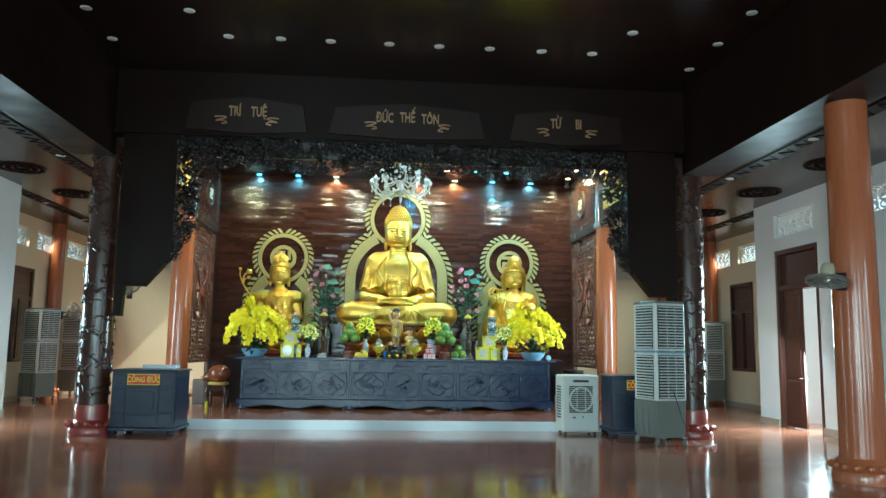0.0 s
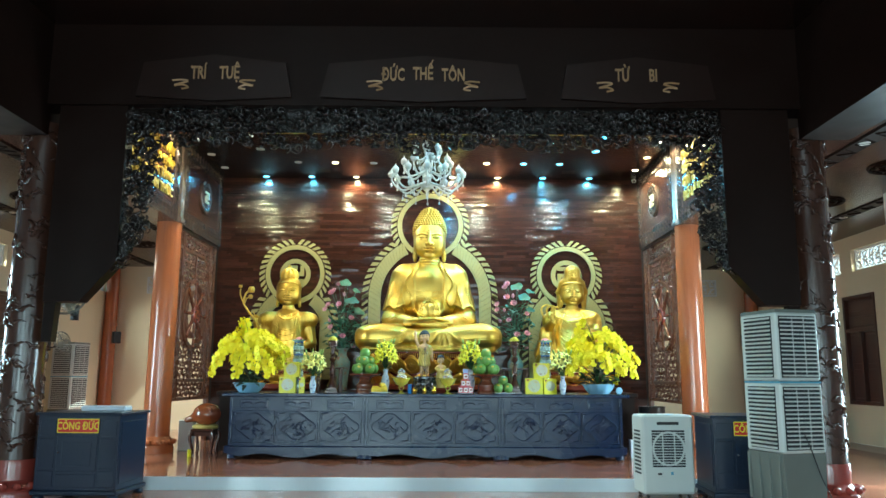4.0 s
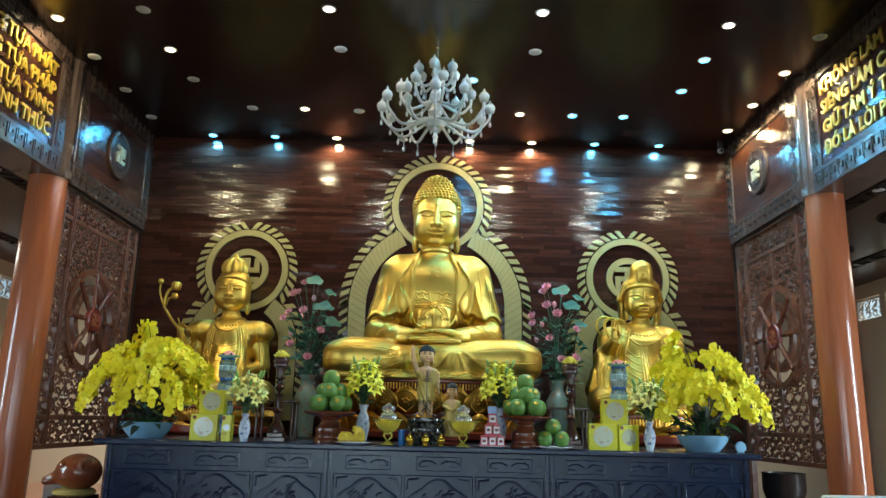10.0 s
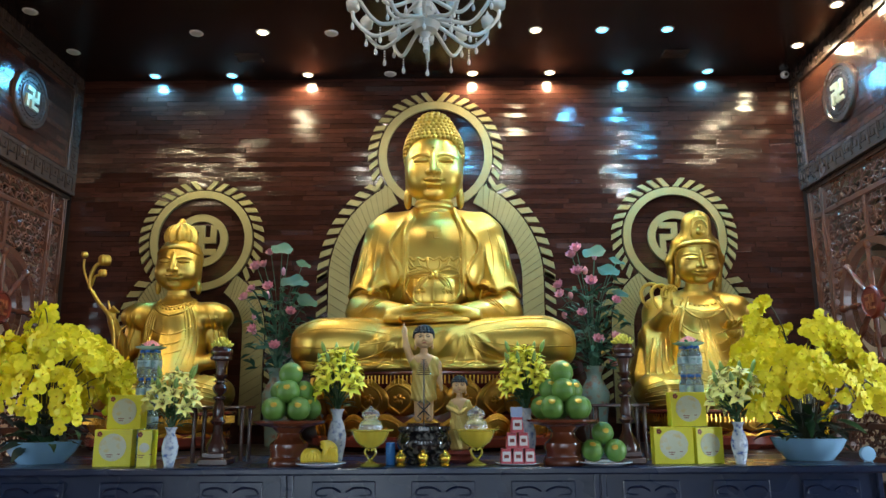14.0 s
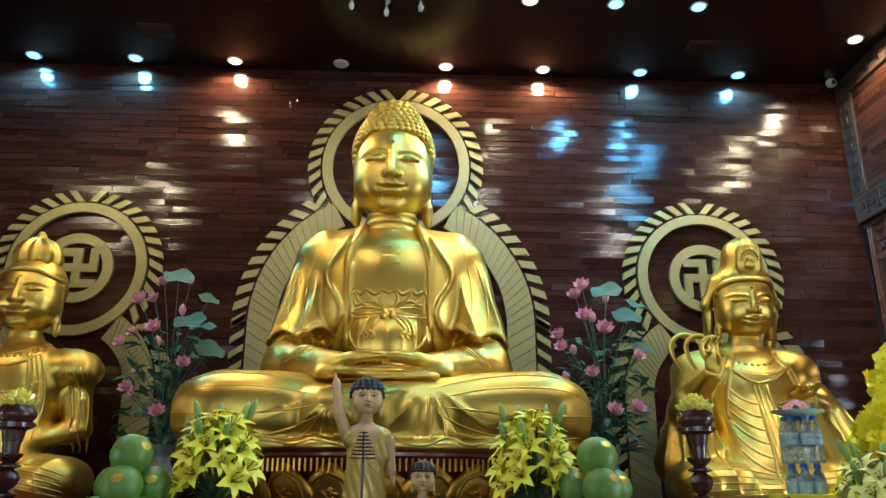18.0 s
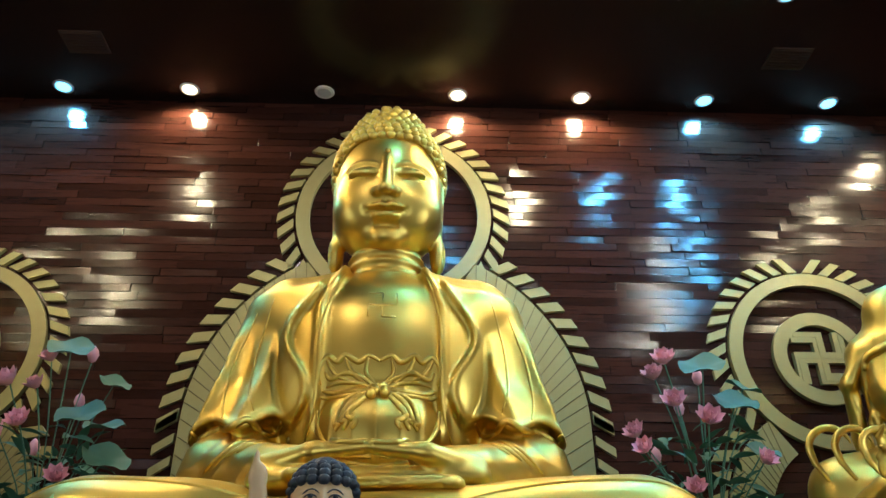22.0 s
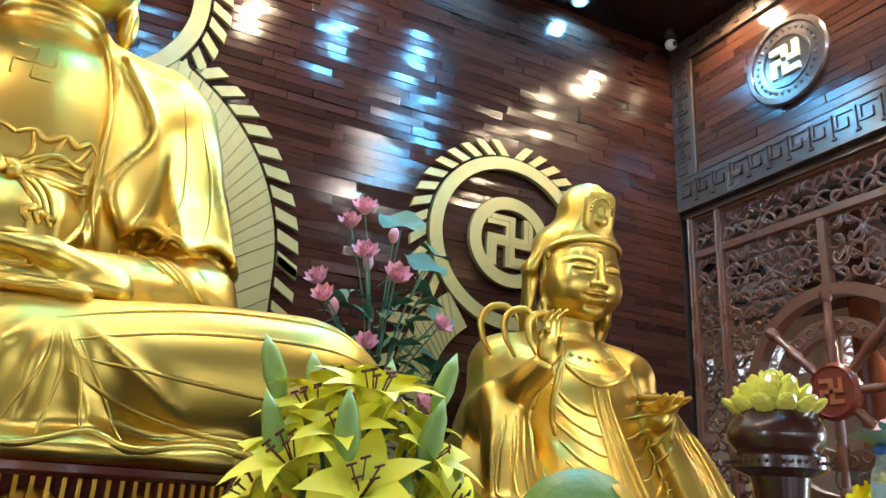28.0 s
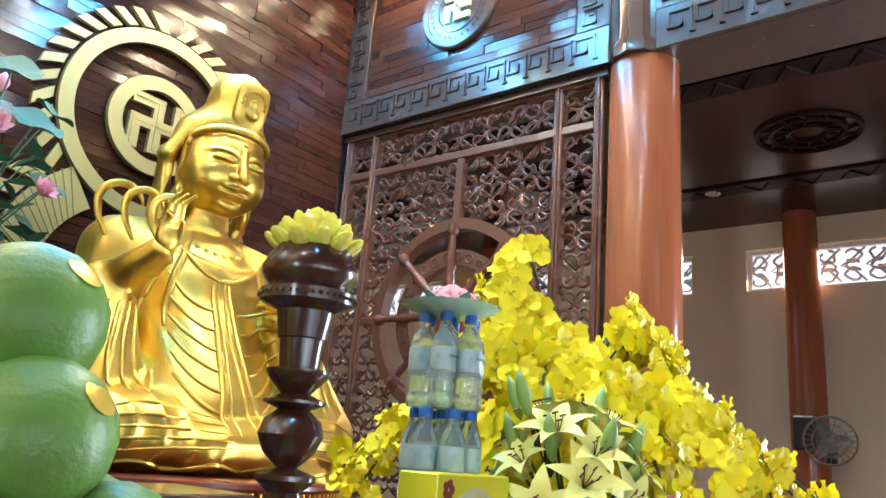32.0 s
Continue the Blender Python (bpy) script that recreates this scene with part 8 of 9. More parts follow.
ob, k = standing_figure(0.84, "child")
ob.matrix_basis = pose(-0.05, 16.18, TOP + 0.30, 0, 0, 6) @ Matrix.Diagonal((k, k, k, 1))
tagged(ob, "painted child Buddha statue in gold robe pointing upwards", "statue")
bm = bmesh.new()
lathe(bm, [(0.15, 0.0), (0.16, 0.03), (0.13, 0.08), (0.12, 0.20), (0.14, 0.26), (0.14, 0.30)], 28)
solid("statue_stand", bm, STAND_WOOD, "round dark wooden stand under the child statue", "stand", pose(-0.05, 16.18, TOP), smooth=True)
ob, k = standing_figure(0.60, "monk")
ob.matrix_basis = pose(0.25, 15.92, TOP + 0.09) @ Matrix.Diagonal((k, k, k, 1))
tagged(ob, "small standing gold-robed monk statue on a red base", "statue")
bm = bmesh.new()
lathe(bm, [(0.11, 0.0), (0.12, 0.02), (0.09, 0.045), (0.11, 0.065), (0.095, 0.09)], 28)
solid("lotus_plinth", bm, RED_LACQUER, "round red lotus base under the monk statue", "stand", pose(0.25, 15.92, TOP), smooth=True)

# folded pink paper offering, blue candle glass, clock, small cups
PACKET_RED = material("red_printed_packet", (0.52, 0.05, 0.07), 0.35, vary=0.15, scale=26)
PACKET_WHITE = material("white_packet_label", (0.74, 0.70, 0.68), 0.4, vary=0.06, scale=30)
root = thing("paper_offering", "tiered stack of red and white printed packets", "paper offering", pose(0.68, 15.54, TOP))
bm = bmesh.new()
lathe(bm, [(0.0, 0.004), (0.13, 0.004), (0.17, 0.016), (0.17, 0.020), (0.12, 0.010), (0.0, 0.010)], 28)
part("dish", bm, WHITE_CHINA, root, "white china dish", smooth=True)
for z, n, w in ((0.010, 3, 0.088), (0.125, 2, 0.086), (0.240, 1, 0.100)):
    for k in range(n):
        x = (k - (n - 1) / 2) * w
        bm = bmesh.new()
        prism(bm, [(x - w * 0.49, z), (x + w * 0.49, z), (x + w * 0.38, z + 0.113), (x - w * 0.38, z + 0.113)], -0.055 - 0.012 * n, 0.055)
        tier = part("packet", bm, PACKET_RED, root, "red and white packet")
        front = -0.058 - 0.012 * n
        bm = bmesh.new()
        box(bm, x - w * 0.34, x + w * 0.34, front, front + 0.004, z + 0.022, z + 0.094)
        part("label", bm, PACKET_WHITE, tier, "white label")
        bm = bmesh.new()
        box(bm, x - w * 0.20, x + w * 0.20, front - 0.002, front + 0.001, z + 0.046, z + 0.072, 0.001)
        part("print", bm, RED_PRINT, tier, "dark red print")
bm = bmesh.new()
box(bm, -0.045, 0.045, -0.003, 0.003, 0.352, 0.43)
part("card", bm, material("pale_blue_card", (0.35, 0.50, 0.75), 0.4, vary=0.2, scale=40), root, "small pale blue card")
bm = bmesh.new()
lathe(bm, [(0.035, 0.0), (0.038, 0.01), (0.038, 0.16), (0.032, 0.165), (0.0, 0.165)], 18)
solid("candle_glass", bm, material("blue_candle_glass", (0.05, 0.22, 0.55), 0.15, vary=0.1), "blue candle glass beside the censer", "candle", pose(-0.29, 15.66, TOP), smooth=True)
clock = thing("table_clock", "small pale blue round table clock on the altar", "clock", pose(3.36, 15.62, TOP))
bm = bmesh.new()
lathe(bm, [(0.0, -0.02), (0.055, -0.02), (0.06, 0.0), (0.055, 0.015), (0.045, 0.018), (0.0, 0.014)], 28, pose(0, 0, 0.065, 90))
part("case", bm, PALE_BLUE, clock, smooth=True)
bm = bmesh.new()
for dx in (-0.03, 0.03):
    tube(bm, [(dx, 0, 0.0), (dx * 0.7, 0, 0.025)], 0.008, 6)
part("feet", bm, PALE_BLUE, clock)

# ---- chandelier ----
FROST = material("frosted_white_glass", (0.60, 0.60, 0.55), 0.25, vary=0.08, scale=20, transmission=0.4)
CRYSTAL = material("clear_crystal_drop", (0.88, 0.90, 0.88), 0.08, vary=0.05, transmission=0.6)
BRASS = material("pale_brass", (0.55, 0.47, 0.33), 0.25, 0.9, vary=0.1)
ch = thing("chandelier", "white glass chandelier with three tiers of curved arms and drops", "chandelier", pose(-0.02, 15.85, 4.79))
bm = bmesh.new()
tube(bm, [(0, 0, 1.1), (0, 0, 1.36)], 0.012, 8)
lathe(bm, [(0.03, 1.28), (0.08, 1.33), (0.09, 1.36)], 20)
part("rod", bm, BRASS, ch, smooth=True)
bm = bmesh.new()
lathe(bm, [(0.0, 0.20), (0.10, 0.22), (0.13, 0.28), (0.06, 0.33), (0.05, 0.36), (0.09, 0.42), (0.06, 0.50), (0.04, 0.56), (0.08, 0.64), (0.05, 0.74), (0.035, 0.84), (0.07, 0.92), (0.05, 1.0), (0.03, 1.1)], 24)
part("column", bm, FROST, ch, "turned white glass column", smooth=True)
bm = bmesh.new()
lathe(bm, [(0.0, 0.0), (0.028, 0.03), (0.02, 0.07), (0.035, 0.10), (0.02, 0.15), (0.05, 0.20)], 14)
part("finial", bm, CRYSTAL, ch, "pointed crystal finial", smooth=True)
bm = bmesh.new()
lathe(bm, [(0.018, 0.0), (0.045, 0.012), (0.055, 0.022), (0.02, 0.026)], 14)
CUP = mesh_of("cup", bm, FROST, True)
bm = bmesh.new()
lathe(bm, [(0.03, 0.02), (0.058, 0.05), (0.064, 0.085), (0.048, 0.115), (0.022, 0.135), (0.0, 0.19)], 14)
SHADE = mesh_of("tulip_shade", bm, FROST, True)
bm = bmesh.new()
for z in (-0.02, -0.045, -0.07, -0.095):
    ball(bm, (0, 0, z), 0.009, 6, 4)
ball(bm, (0, 0, -0.135), (0.018, 0.018, 0.032), 7, 5)
DROP = mesh_of("crystal_drop", bm, CRYSTAL, "all")
for n, reach, z0, dip, up, turn in ((12, 0.66, 0.34, 0.16, 0.22, 0.0), (8, 0.44, 0.56, 0.12, 0.22, 0.2), (6, 0.24, 0.82, 0.08, 0.20, 0.4)):
    bm = bmesh.new()
    line = smooth_line([(0.04, 0, z0), (reach * 0.35, 0, z0 - dip * 0.5), (reach * 0.7, 0, z0 - dip), (reach * 0.96, 0, z0 - dip * 0.1), (reach, 0, z0 + up * 0.35)], 6)
    tube(bm, line, 0.018, 8)
    arm = mesh_of("arm", bm, FROST, "all")
    for k in range(n):
        a = 2 * math.pi * k / n + turn
        m = pose(0, 0, 0, 0, 0, math.degrees(a))
        ob = place("arm", arm, ch, m)
        top = (reach, 0, z0 + up * 0.35)
        place("cup", CUP, ob, pose(*top))
        place("tulip_shade", SHADE, ob, pose(*top))
        place("crystal_drop", DROP, ob, pose(reach, 0, z0 + up * 0.35 - 0.01))
        place("crystal_drop", DROP, ob, pose(reach * 0.68, 0, z0 - dip - 0.02))

# ---- things on the platform ----
FISH_WOOD = material("orange_brown_lacquer", (0.20, 0.050, 0.018), 0.2, vary=0.25, scale=6, coat=0.3)
CUSHION = material("yellow_cushion_cloth", (0.50, 0.36, 0.10), 0.8, vary=0.12, bump=0.1)


def stool(x, y, h, w, label):
    root = thing("wooden_stool", label, "stool", pose(x, y, 0.18), "stools beside the altar")
    bm = bmesh.new()
    box(bm, -w, w, -w, w, h - 0.04, h, 0.008)
    part("top", bm, STAND_WOOD, root)
    for dx in (-1, 1):
        for dy in (-1, 1):
            bm = bmesh.new()
            tube(bm, smooth_line([(dx * w * 0.85, dy * w * 0.85, h - 0.04), (dx * w * 1.02, dy * w * 1.02, h * 0.7), (dx * w * 0.82, dy * w * 0.82, h * 0.2), (dx * w * 0.95, dy * w * 0.95, 0.01)], 4), 0.028, 6)
            part("leg", bm, STAND_WOOD, root, smooth="all")
    for dx, dy, a, b in ((0, -1, w * 0.8, 0.012), (0, 1, w * 0.8, 0.012), (-1, 0, 0.012, w * 0.8), (1, 0, 0.012, w * 0.8)):
        bm = bmesh.new()
        box(bm, dx * w * 0.85 - a, dx * w * 0.85 + a, dy * w * 0.85 - b, dy * w * 0.85 + b, h - 0.12, h - 0.05)
        part("apron", bm, STAND_WOOD, root)


stool(-3.95, 16.1, 0.46, 0.20, "dark wooden stool under a wooden fish drum")
bm = bmesh.new()
lathe(bm, [(0.20, 0.0), (0.225, 0.02), (0.225, 0.05), (0.20, 0.07), (0.0, 0.07)], 28)
solid("round_cushion", bm, CUSHION, "flat round yellow cushion under the wooden fish", "cushion", pose(-3.95, 16.1, 0.64), smooth=True)


def fish(p):
    x, y, z = p
    d = ell(p, (0, 0, 0.19), (0.25, 0.23, 0.20))
    d = smin(d, cap(p, (-0.18, -0.02, 0.14), (-0.34, -0.03, 0.09), 0.08, 0.05), 0.05)
    d = smax(d, -cap(p, (-0.4, -0.05, 0.10), (0.05, -0.25, 0.10), 0.014, 0.014), 0.01)
    return np.minimum(d, np.abs(ell((np.abs(x), y, z), (0.10, -0.17, 0.27), (0.035, 0.035, 0.035))) - 0.006)


ob = new("wooden_fish_drum", sculpted("wooden_fish_drum", [(*skin(fish, (-0.42, -0.27, -0.02), (0.28, 0.27, 0.42), 0.014), 0)], None, [FISH_WOOD]))
ob.matrix_basis = pose(-3.93, 16.1, 0.70)
tagged(ob, "round orange-brown wooden fish drum on a yellow cushion", "drum")
bm = bmesh.new()
lathe(bm, [(0.03, 0.0), (0.035, 0.01), (0.03, 0.12), (0.0, 0.12)], 14)
solid("yellow_candle", bm, YELLOW_CARD, "small yellow candle on the platform", "candle", pose(-4.12, 15.82, 0.18), smooth=True)
BRONZE = material("dark_hammered_bronze", (0.045, 0.040, 0.036), 0.32, 0.7, vary=0.3, scale=12, bump=0.06)
stool(4.12, 16.35, 0.42, 0.20, "dark wooden stool under a bronze bowl")
bm = bmesh.new()
lathe(bm, [(0.20, 0.0), (0.215, 0.02), (0.215, 0.06), (0.19, 0.08), (0.0, 0.08)], 28)
solid("round_cushion", bm, CUSHION, "flat round pale cushion under the bronze bowl", "cushion", pose(4.12, 16.35, 0.60), smooth=True)
bm = bmesh.new()
lathe(bm, [(0.0, 0.0), (0.13, 0.01), (0.20, 0.07), (0.235, 0.18), (0.235, 0.36), (0.245, 0.375), (0.225, 0.375), (0.21, 0.18), (0.0, 0.03)], 36)
solid("bronze_bowl", bm, BRONZE, "large dark bronze singing bowl on a cushion", "bowl", pose(4.12, 16.35, 0.68), smooth=True)
bm = bmesh.new()
box(bm, -0.10, 0.10, -0.08, 0.08, 0.0, 0.32, 0.006)
solid("paper_carton", bm, WHITE_CHINA, "small pale carton beside the altar", "carton", pose(3.68, 15.9, 0.18))
bm = bmesh.new()
box(bm, -0.13, 0.13, -0.10, 0.10, 0.0, 0.56, 0.008)
solid("pale_cabinet", bm, WHITE_CHINA, "narrow pale cabinet behind the screen post", "cabinet", pose(-4.55, 16.95, 0.18))

# ---- donation boxes ----
NAVY = material("dark_navy_painted_wood", (0.010, 0.019, 0.042), 0.28, vary=0.18, scale=8, bump=0.03)
RED_SIGN = material("red_sign", (0.62, 0.018, 0.012), 0.35, vary=0.04)
YELLOW_TEXT = material("yellow_lettering", (0.85, 0.72, 0.04), 0.4, vary=0.03)


def donation_box(x, y, turn):
    root = thing("donation_box", "dark navy wooden donation box with a red and yellow sign", "donation box", pose(x, y, 0, 0, 0, turn), "donation boxes before the altar")
    W, D, H = 0.53, 0.42, 1.06

    def p(name, *b, bevel=0.005, mat=NAVY, label="", parent=None):
        bm = bmesh.new()
        box(bm, *b, bevel=bevel)
        return part(name, bm, mat, parent or root, label)
    p("body", -W, W, -D, D, 0.13, H)
    p("lid", -W - 0.035, W + 0.035, -D - 0.03, D + 0.03, H, H + 0.035, bevel=0.010)
    p("plinth", -W - 0.03, W + 0.03, -D - 0.03, D + 0.03, 0.07, 0.13, bevel=0.012)
    for dx in (-1, 1):
        for dy in (-1, 1):
            bm = bmesh.new()
            lathe(bm, [(0.05, 0.0), (0.075, 0.02), (0.06, 0.07)], 12, pose(dx * (W - 0.05), dy * (D - 0.05), 0))
            part("foot", bm, NAVY, root, smooth=True)
    for x0, x1, z0, z1 in ((-W + 0.03, -W + 0.24, 0.80, 1.0), (-W + 0.03, -W + 0.24, 0.40, 0.77), (-W + 0.03, -W + 0.24, 0.17, 0.37), (W - 0.24, W - 0.03, 0.80, 1.0), (W - 0.24, W - 0.03, 0.40, 0.77), (W - 0.24, W - 0.03, 0.17, 0.37), (-W + 0.27, W - 0.27, 0.17, 0.33)):
        p("front_panel", x0, x1, -D - 0.010, -D, z0, z1, bevel=0.008)
    door = p("door", -W + 0.27, W - 0.27, -D - 0.014, -D, 0.36, 0.80, bevel=0.006)
    p("door_panel", -W + 0.34, W - 0.34, -D - 0.024, -D - 0.014, 0.43, 0.73, bevel=0.008, parent=door)
    bm = bmesh.new()
    ball(bm, (-W + 0.30, -D - 0.022, 0.60), 0.014, 10, 6)
    part("knob", bm, CHROME, door, "small chrome knob")
    for s in (-1, 1):
        p("side_panel", *sorted((s * W, s * (W + 0.010))), -D + 0.06, D - 0.06, 0.20, 0.98, bevel=0.004)
    sign = p("sign", -0.27, 0.27, -D - 0.022, -D - 0.0145, 0.84, 1.02, bevel=0.0, mat=RED_SIGN, label="red sign with yellow words")
    for a in ((-0.27, 0.27, 1.008, 1.02), (-0.27, 0.27, 0.84, 0.852), (-0.27, -0.258, 0.852, 1.008), (0.258, 0.27, 0.852, 1.008)):
        bm = bmesh.new()
        box(bm, a[0], a[1], -D - 0.0245, -D - 0.022, a[2], a[3])
        part("sign_border", bm, YELLOW_TEXT, sign)
    word(sign, "CÔNG ĐỨC", 0.135, pose(0, -D - 0.0245, 0.925, 90), YELLOW_TEXT, 0.0015, "sign_writing", 0.74)
    return root


donation_box(-4.38, 12.62, -2)
donation_box(4.32, 12.66, -3)
bm = bmesh.new()
box(bm, -0.30, 0.30, -0.12, 0.12, 0.0, 0.075, 0.02)
solid("letter_tray", bm, WHITE_CHINA, "flat white tray on the donation box", "tray", pose(-4.25, 12.66, 1.095))

# ---- air coolers ----
COOLER_WHITE = material("off_white_cooler_plastic", (0.62, 0.66, 0.64), 0.4, vary=0.06, scale=6)
COOLER_GREY = material("grey_green_cooler_plastic", (0.16, 0.18, 0.165), 0.45, vary=0.1, scale=6)
COOLER_DARK = material("dark_cooler_inside", (0.02, 0.026, 0.03), 0.6)
COOLER_BLUE = material("blue_cooler_trim", (0.12, 0.36, 0.52), 0.35)
SLAT_F, SLAT_S = bmesh.new(), bmesh.new()
box(SLAT_F, -0.235, 0.235, -0.015, 0.005, -0.008, 0.008)
box(SLAT_S, -0.235, 0.235, -0.015, 0.005, -0.008, 0.008)
SLAT_F, SLAT_S = mesh_of("slat", SLAT_F, COOLER_WHITE), mesh_of("slat", SLAT_S, COOLER_WHITE)


def tower_cooler(x, y, turn, cord=False):
    root = thing("air_cooler", "tall stacked off-white air cooler on castors with louvres", "air cooler", pose(x, y, 0, 0, 0, turn), "stacked air coolers")
    W, D = 0.29, 0.33

    def p(name, mat, *b, bevel=0.01, parent=None, label=""):
        bm = bmesh.new()
        box(bm, *b, bevel=bevel)
        return part(name, bm, mat, parent or root, label)
    bm = bmesh.new()
    prism(bm, [(-W + 0.03, 0.13), (W - 0.03, 0.13), (W, 0.72), (-W, 0.72)], -D + 0.02, D - 0.02)
    part("tank", bm, COOLER_GREY, root, "grey ribbed water tank")
    for k in range(4):
        p("tank_rib", COOLER_GREY, -W - 0.006, -W + 0.03, -D + 0.08 + 0.18 * k, -D + 0.12 + 0.18 * k, 0.16, 0.70, bevel=0.004)
    for z, name in ((0.72, "lower_unit"), (1.545, "upper_unit")):
        unit = p(name, COOLER_WHITE, -W, W, -D, D, z + 0.004, z + 0.80, bevel=0.02)
        p("trim_band", COOLER_BLUE if name == "lower_unit" else COOLER_GREY, -W + 0.004, W - 0.004, -D + 0.004, D - 0.004, z + 0.80, z + 0.822, bevel=0.002, parent=unit)
        for face, (px, py, rot) in (("front", (0.0, -D, 0)), ("side", (-W, 0.0, -90)), ("other", (W, 0.0, 90))):
            m = pose(px, py, z + 0.40, 0, 0, rot)
            bm = bmesh.new()
            box(bm, -0.25, 0.25, -0.003, 0.0, -0.36, 0.36)
            part("grille_back", bm, COOLER_DARK, unit, m=m)
            for k in range(15):
                place("slat", SLAT_F, unit, m @ pose(0, -0.006, -0.335 + 0.048 * k, 28 if face == "side" else 12, 0, 0))
            if face == "front":
                for dx in (-0.08, 0.08):
                    bm = bmesh.new()
                    box(bm, dx - 0.004, dx + 0.004, -0.024, -0.018, -0.35, 0.35)
                    part("grille_bar", bm, COOLER_WHITE, unit, m=m)
        p("switch", BLACK_PLASTIC, -W + 0.03, -W + 0.05, -D - 0.006, -D, z + 0.62, z + 0.66, bevel=0.002, parent=unit)
    p("cap_plate", COOLER_GREY, -W + 0.01, W - 0.01, -D + 0.01, D - 0.01, 2.367, 2.385, bevel=0.004)
    for dx in (-1, 1):
        for dy in (-1, 1):
            bm = bmesh.new()
            lathe(bm, [(0.0, -0.018), (0.045, -0.018), (0.048, -0.012), (0.048, 0.012), (0.045, 0.018), (0.0, 0.018)], 16, pose(dx * (W - 0.02), dy * (D - 0.04), 0.048, 0, 90, 0))
            w = part("castor", bm, COOLER_GREY, root, smooth=True)
            bm = bmesh.new()
            box(bm, dx * (W - 0.02) - 0.03, dx * (W - 0.02) + 0.03, dy * (D - 0.04) - 0.03, dy * (D - 0.04) + 0.03, 0.10, 0.135)
            part("castor_mount", bm, CHROME, w)
    if cord:
        bm = bmesh.new()
        tube(bm, smooth_line([(-0.05, -D - 0.01, 1.02), (0.05, -D - 0.03, 0.78), (0.18, -D - 0.05, 0.40), (0.34, -D - 0.12, 0.06), (0.6, -D - 0.1, 0.008), (0.95, -D + 0.1, 0.008)], 6), 0.007, 6)
        part("cord", bm, BLACK_PLASTIC, root, "black power cord", smooth="all")


tower_cooler(4.36, 11.50, 14, True)
tower_cooler(9.2, 20.35, -80)
tower_cooler(-9.2, 19.4, 60)
tower_cooler(-9.2, 21.8, 75)

root = thing("small_air_cooler", "white portable air cooler with a round fan grille", "air cooler", pose(3.28, 12.86, 0, 0, 0, 4))


def sp(name, mat, *b, bevel=0.01, label=""):
    bm = bmesh.new()
    box(bm, *b, bevel=bevel)
    return part(name, bm, mat, root, label)


sp("cabinet", COOLER_WHITE, -0.35, 0.35, -0.22, 0.22, 0.05, 1.08, bevel=0.025)
sp("display", BLACK_PLASTIC, -0.15, 0.15, -0.226, -0.22, 0.95, 0.99, bevel=0.002, label="dark display strip")
sp("grille_back", COOLER_DARK, -0.225, 0.225, -0.223, -0.22, 0.40, 0.88, bevel=0.0)
bm = bmesh.new()
band(bm, arc(0, 0.64, 0.225, 0, 2 * math.pi, 40), arc(0, 0.64, 0.20, 0, 2 * math.pi, 40), -0.235, -0.221)
part("grille_ring", bm, COOLER_WHITE, root)
for k in range(13):
    z = 0.43 + 0.035 * k
    bm = bmesh.new()
    box(bm, -0.222, 0.222, -0.234, -0.224, z - 0.005, z + 0.005)
    part("grille_bar", bm, COOLER_WHITE, root)
for dx in (-0.08, 0.08):
    bm = bmesh.new()
    box(bm, dx - 0.006, dx + 0.006, -0.238, -0.226, 0.42, 0.86)
    part("grille_bar", bm, COOLER_WHITE, root)
sp("badge", BLACK_PLASTIC, -0.16, -0.10, -0.2225, -0.22, 0.30, 0.325, bevel=0.0)
sp("badge", COOLER_BLUE, 0.02, 0.055, -0.2225, -0.22, 0.30, 0.34, bevel=0.0)
for k in range(12):
    bm = bmesh.new()
    box(bm, -0.356, -0.348, -0.12, 0.12, 0.30 + 0.05 * k, 0.325 + 0.05 * k)
    part("side_slot", bm, COOLER_DARK, root)
for dx in (-0.28, 0.28):
    for dy in (-0.16, 0.16):
        bm = bmesh.new()
        ball(bm, (dx, dy, 0.028), 0.028, 10, 6)
        part("castor", bm, BLACK_PLASTIC, root)

# ---- fans, speakers, camera ----
FAN_GREY = material("grey_fan_metal", (0.20, 0.20, 0.18), 0.4, 0.4, vary=0.1)
FAN_TAN = material("tan_fan_motor", (0.36, 0.32, 0.22), 0.45, vary=0.1)


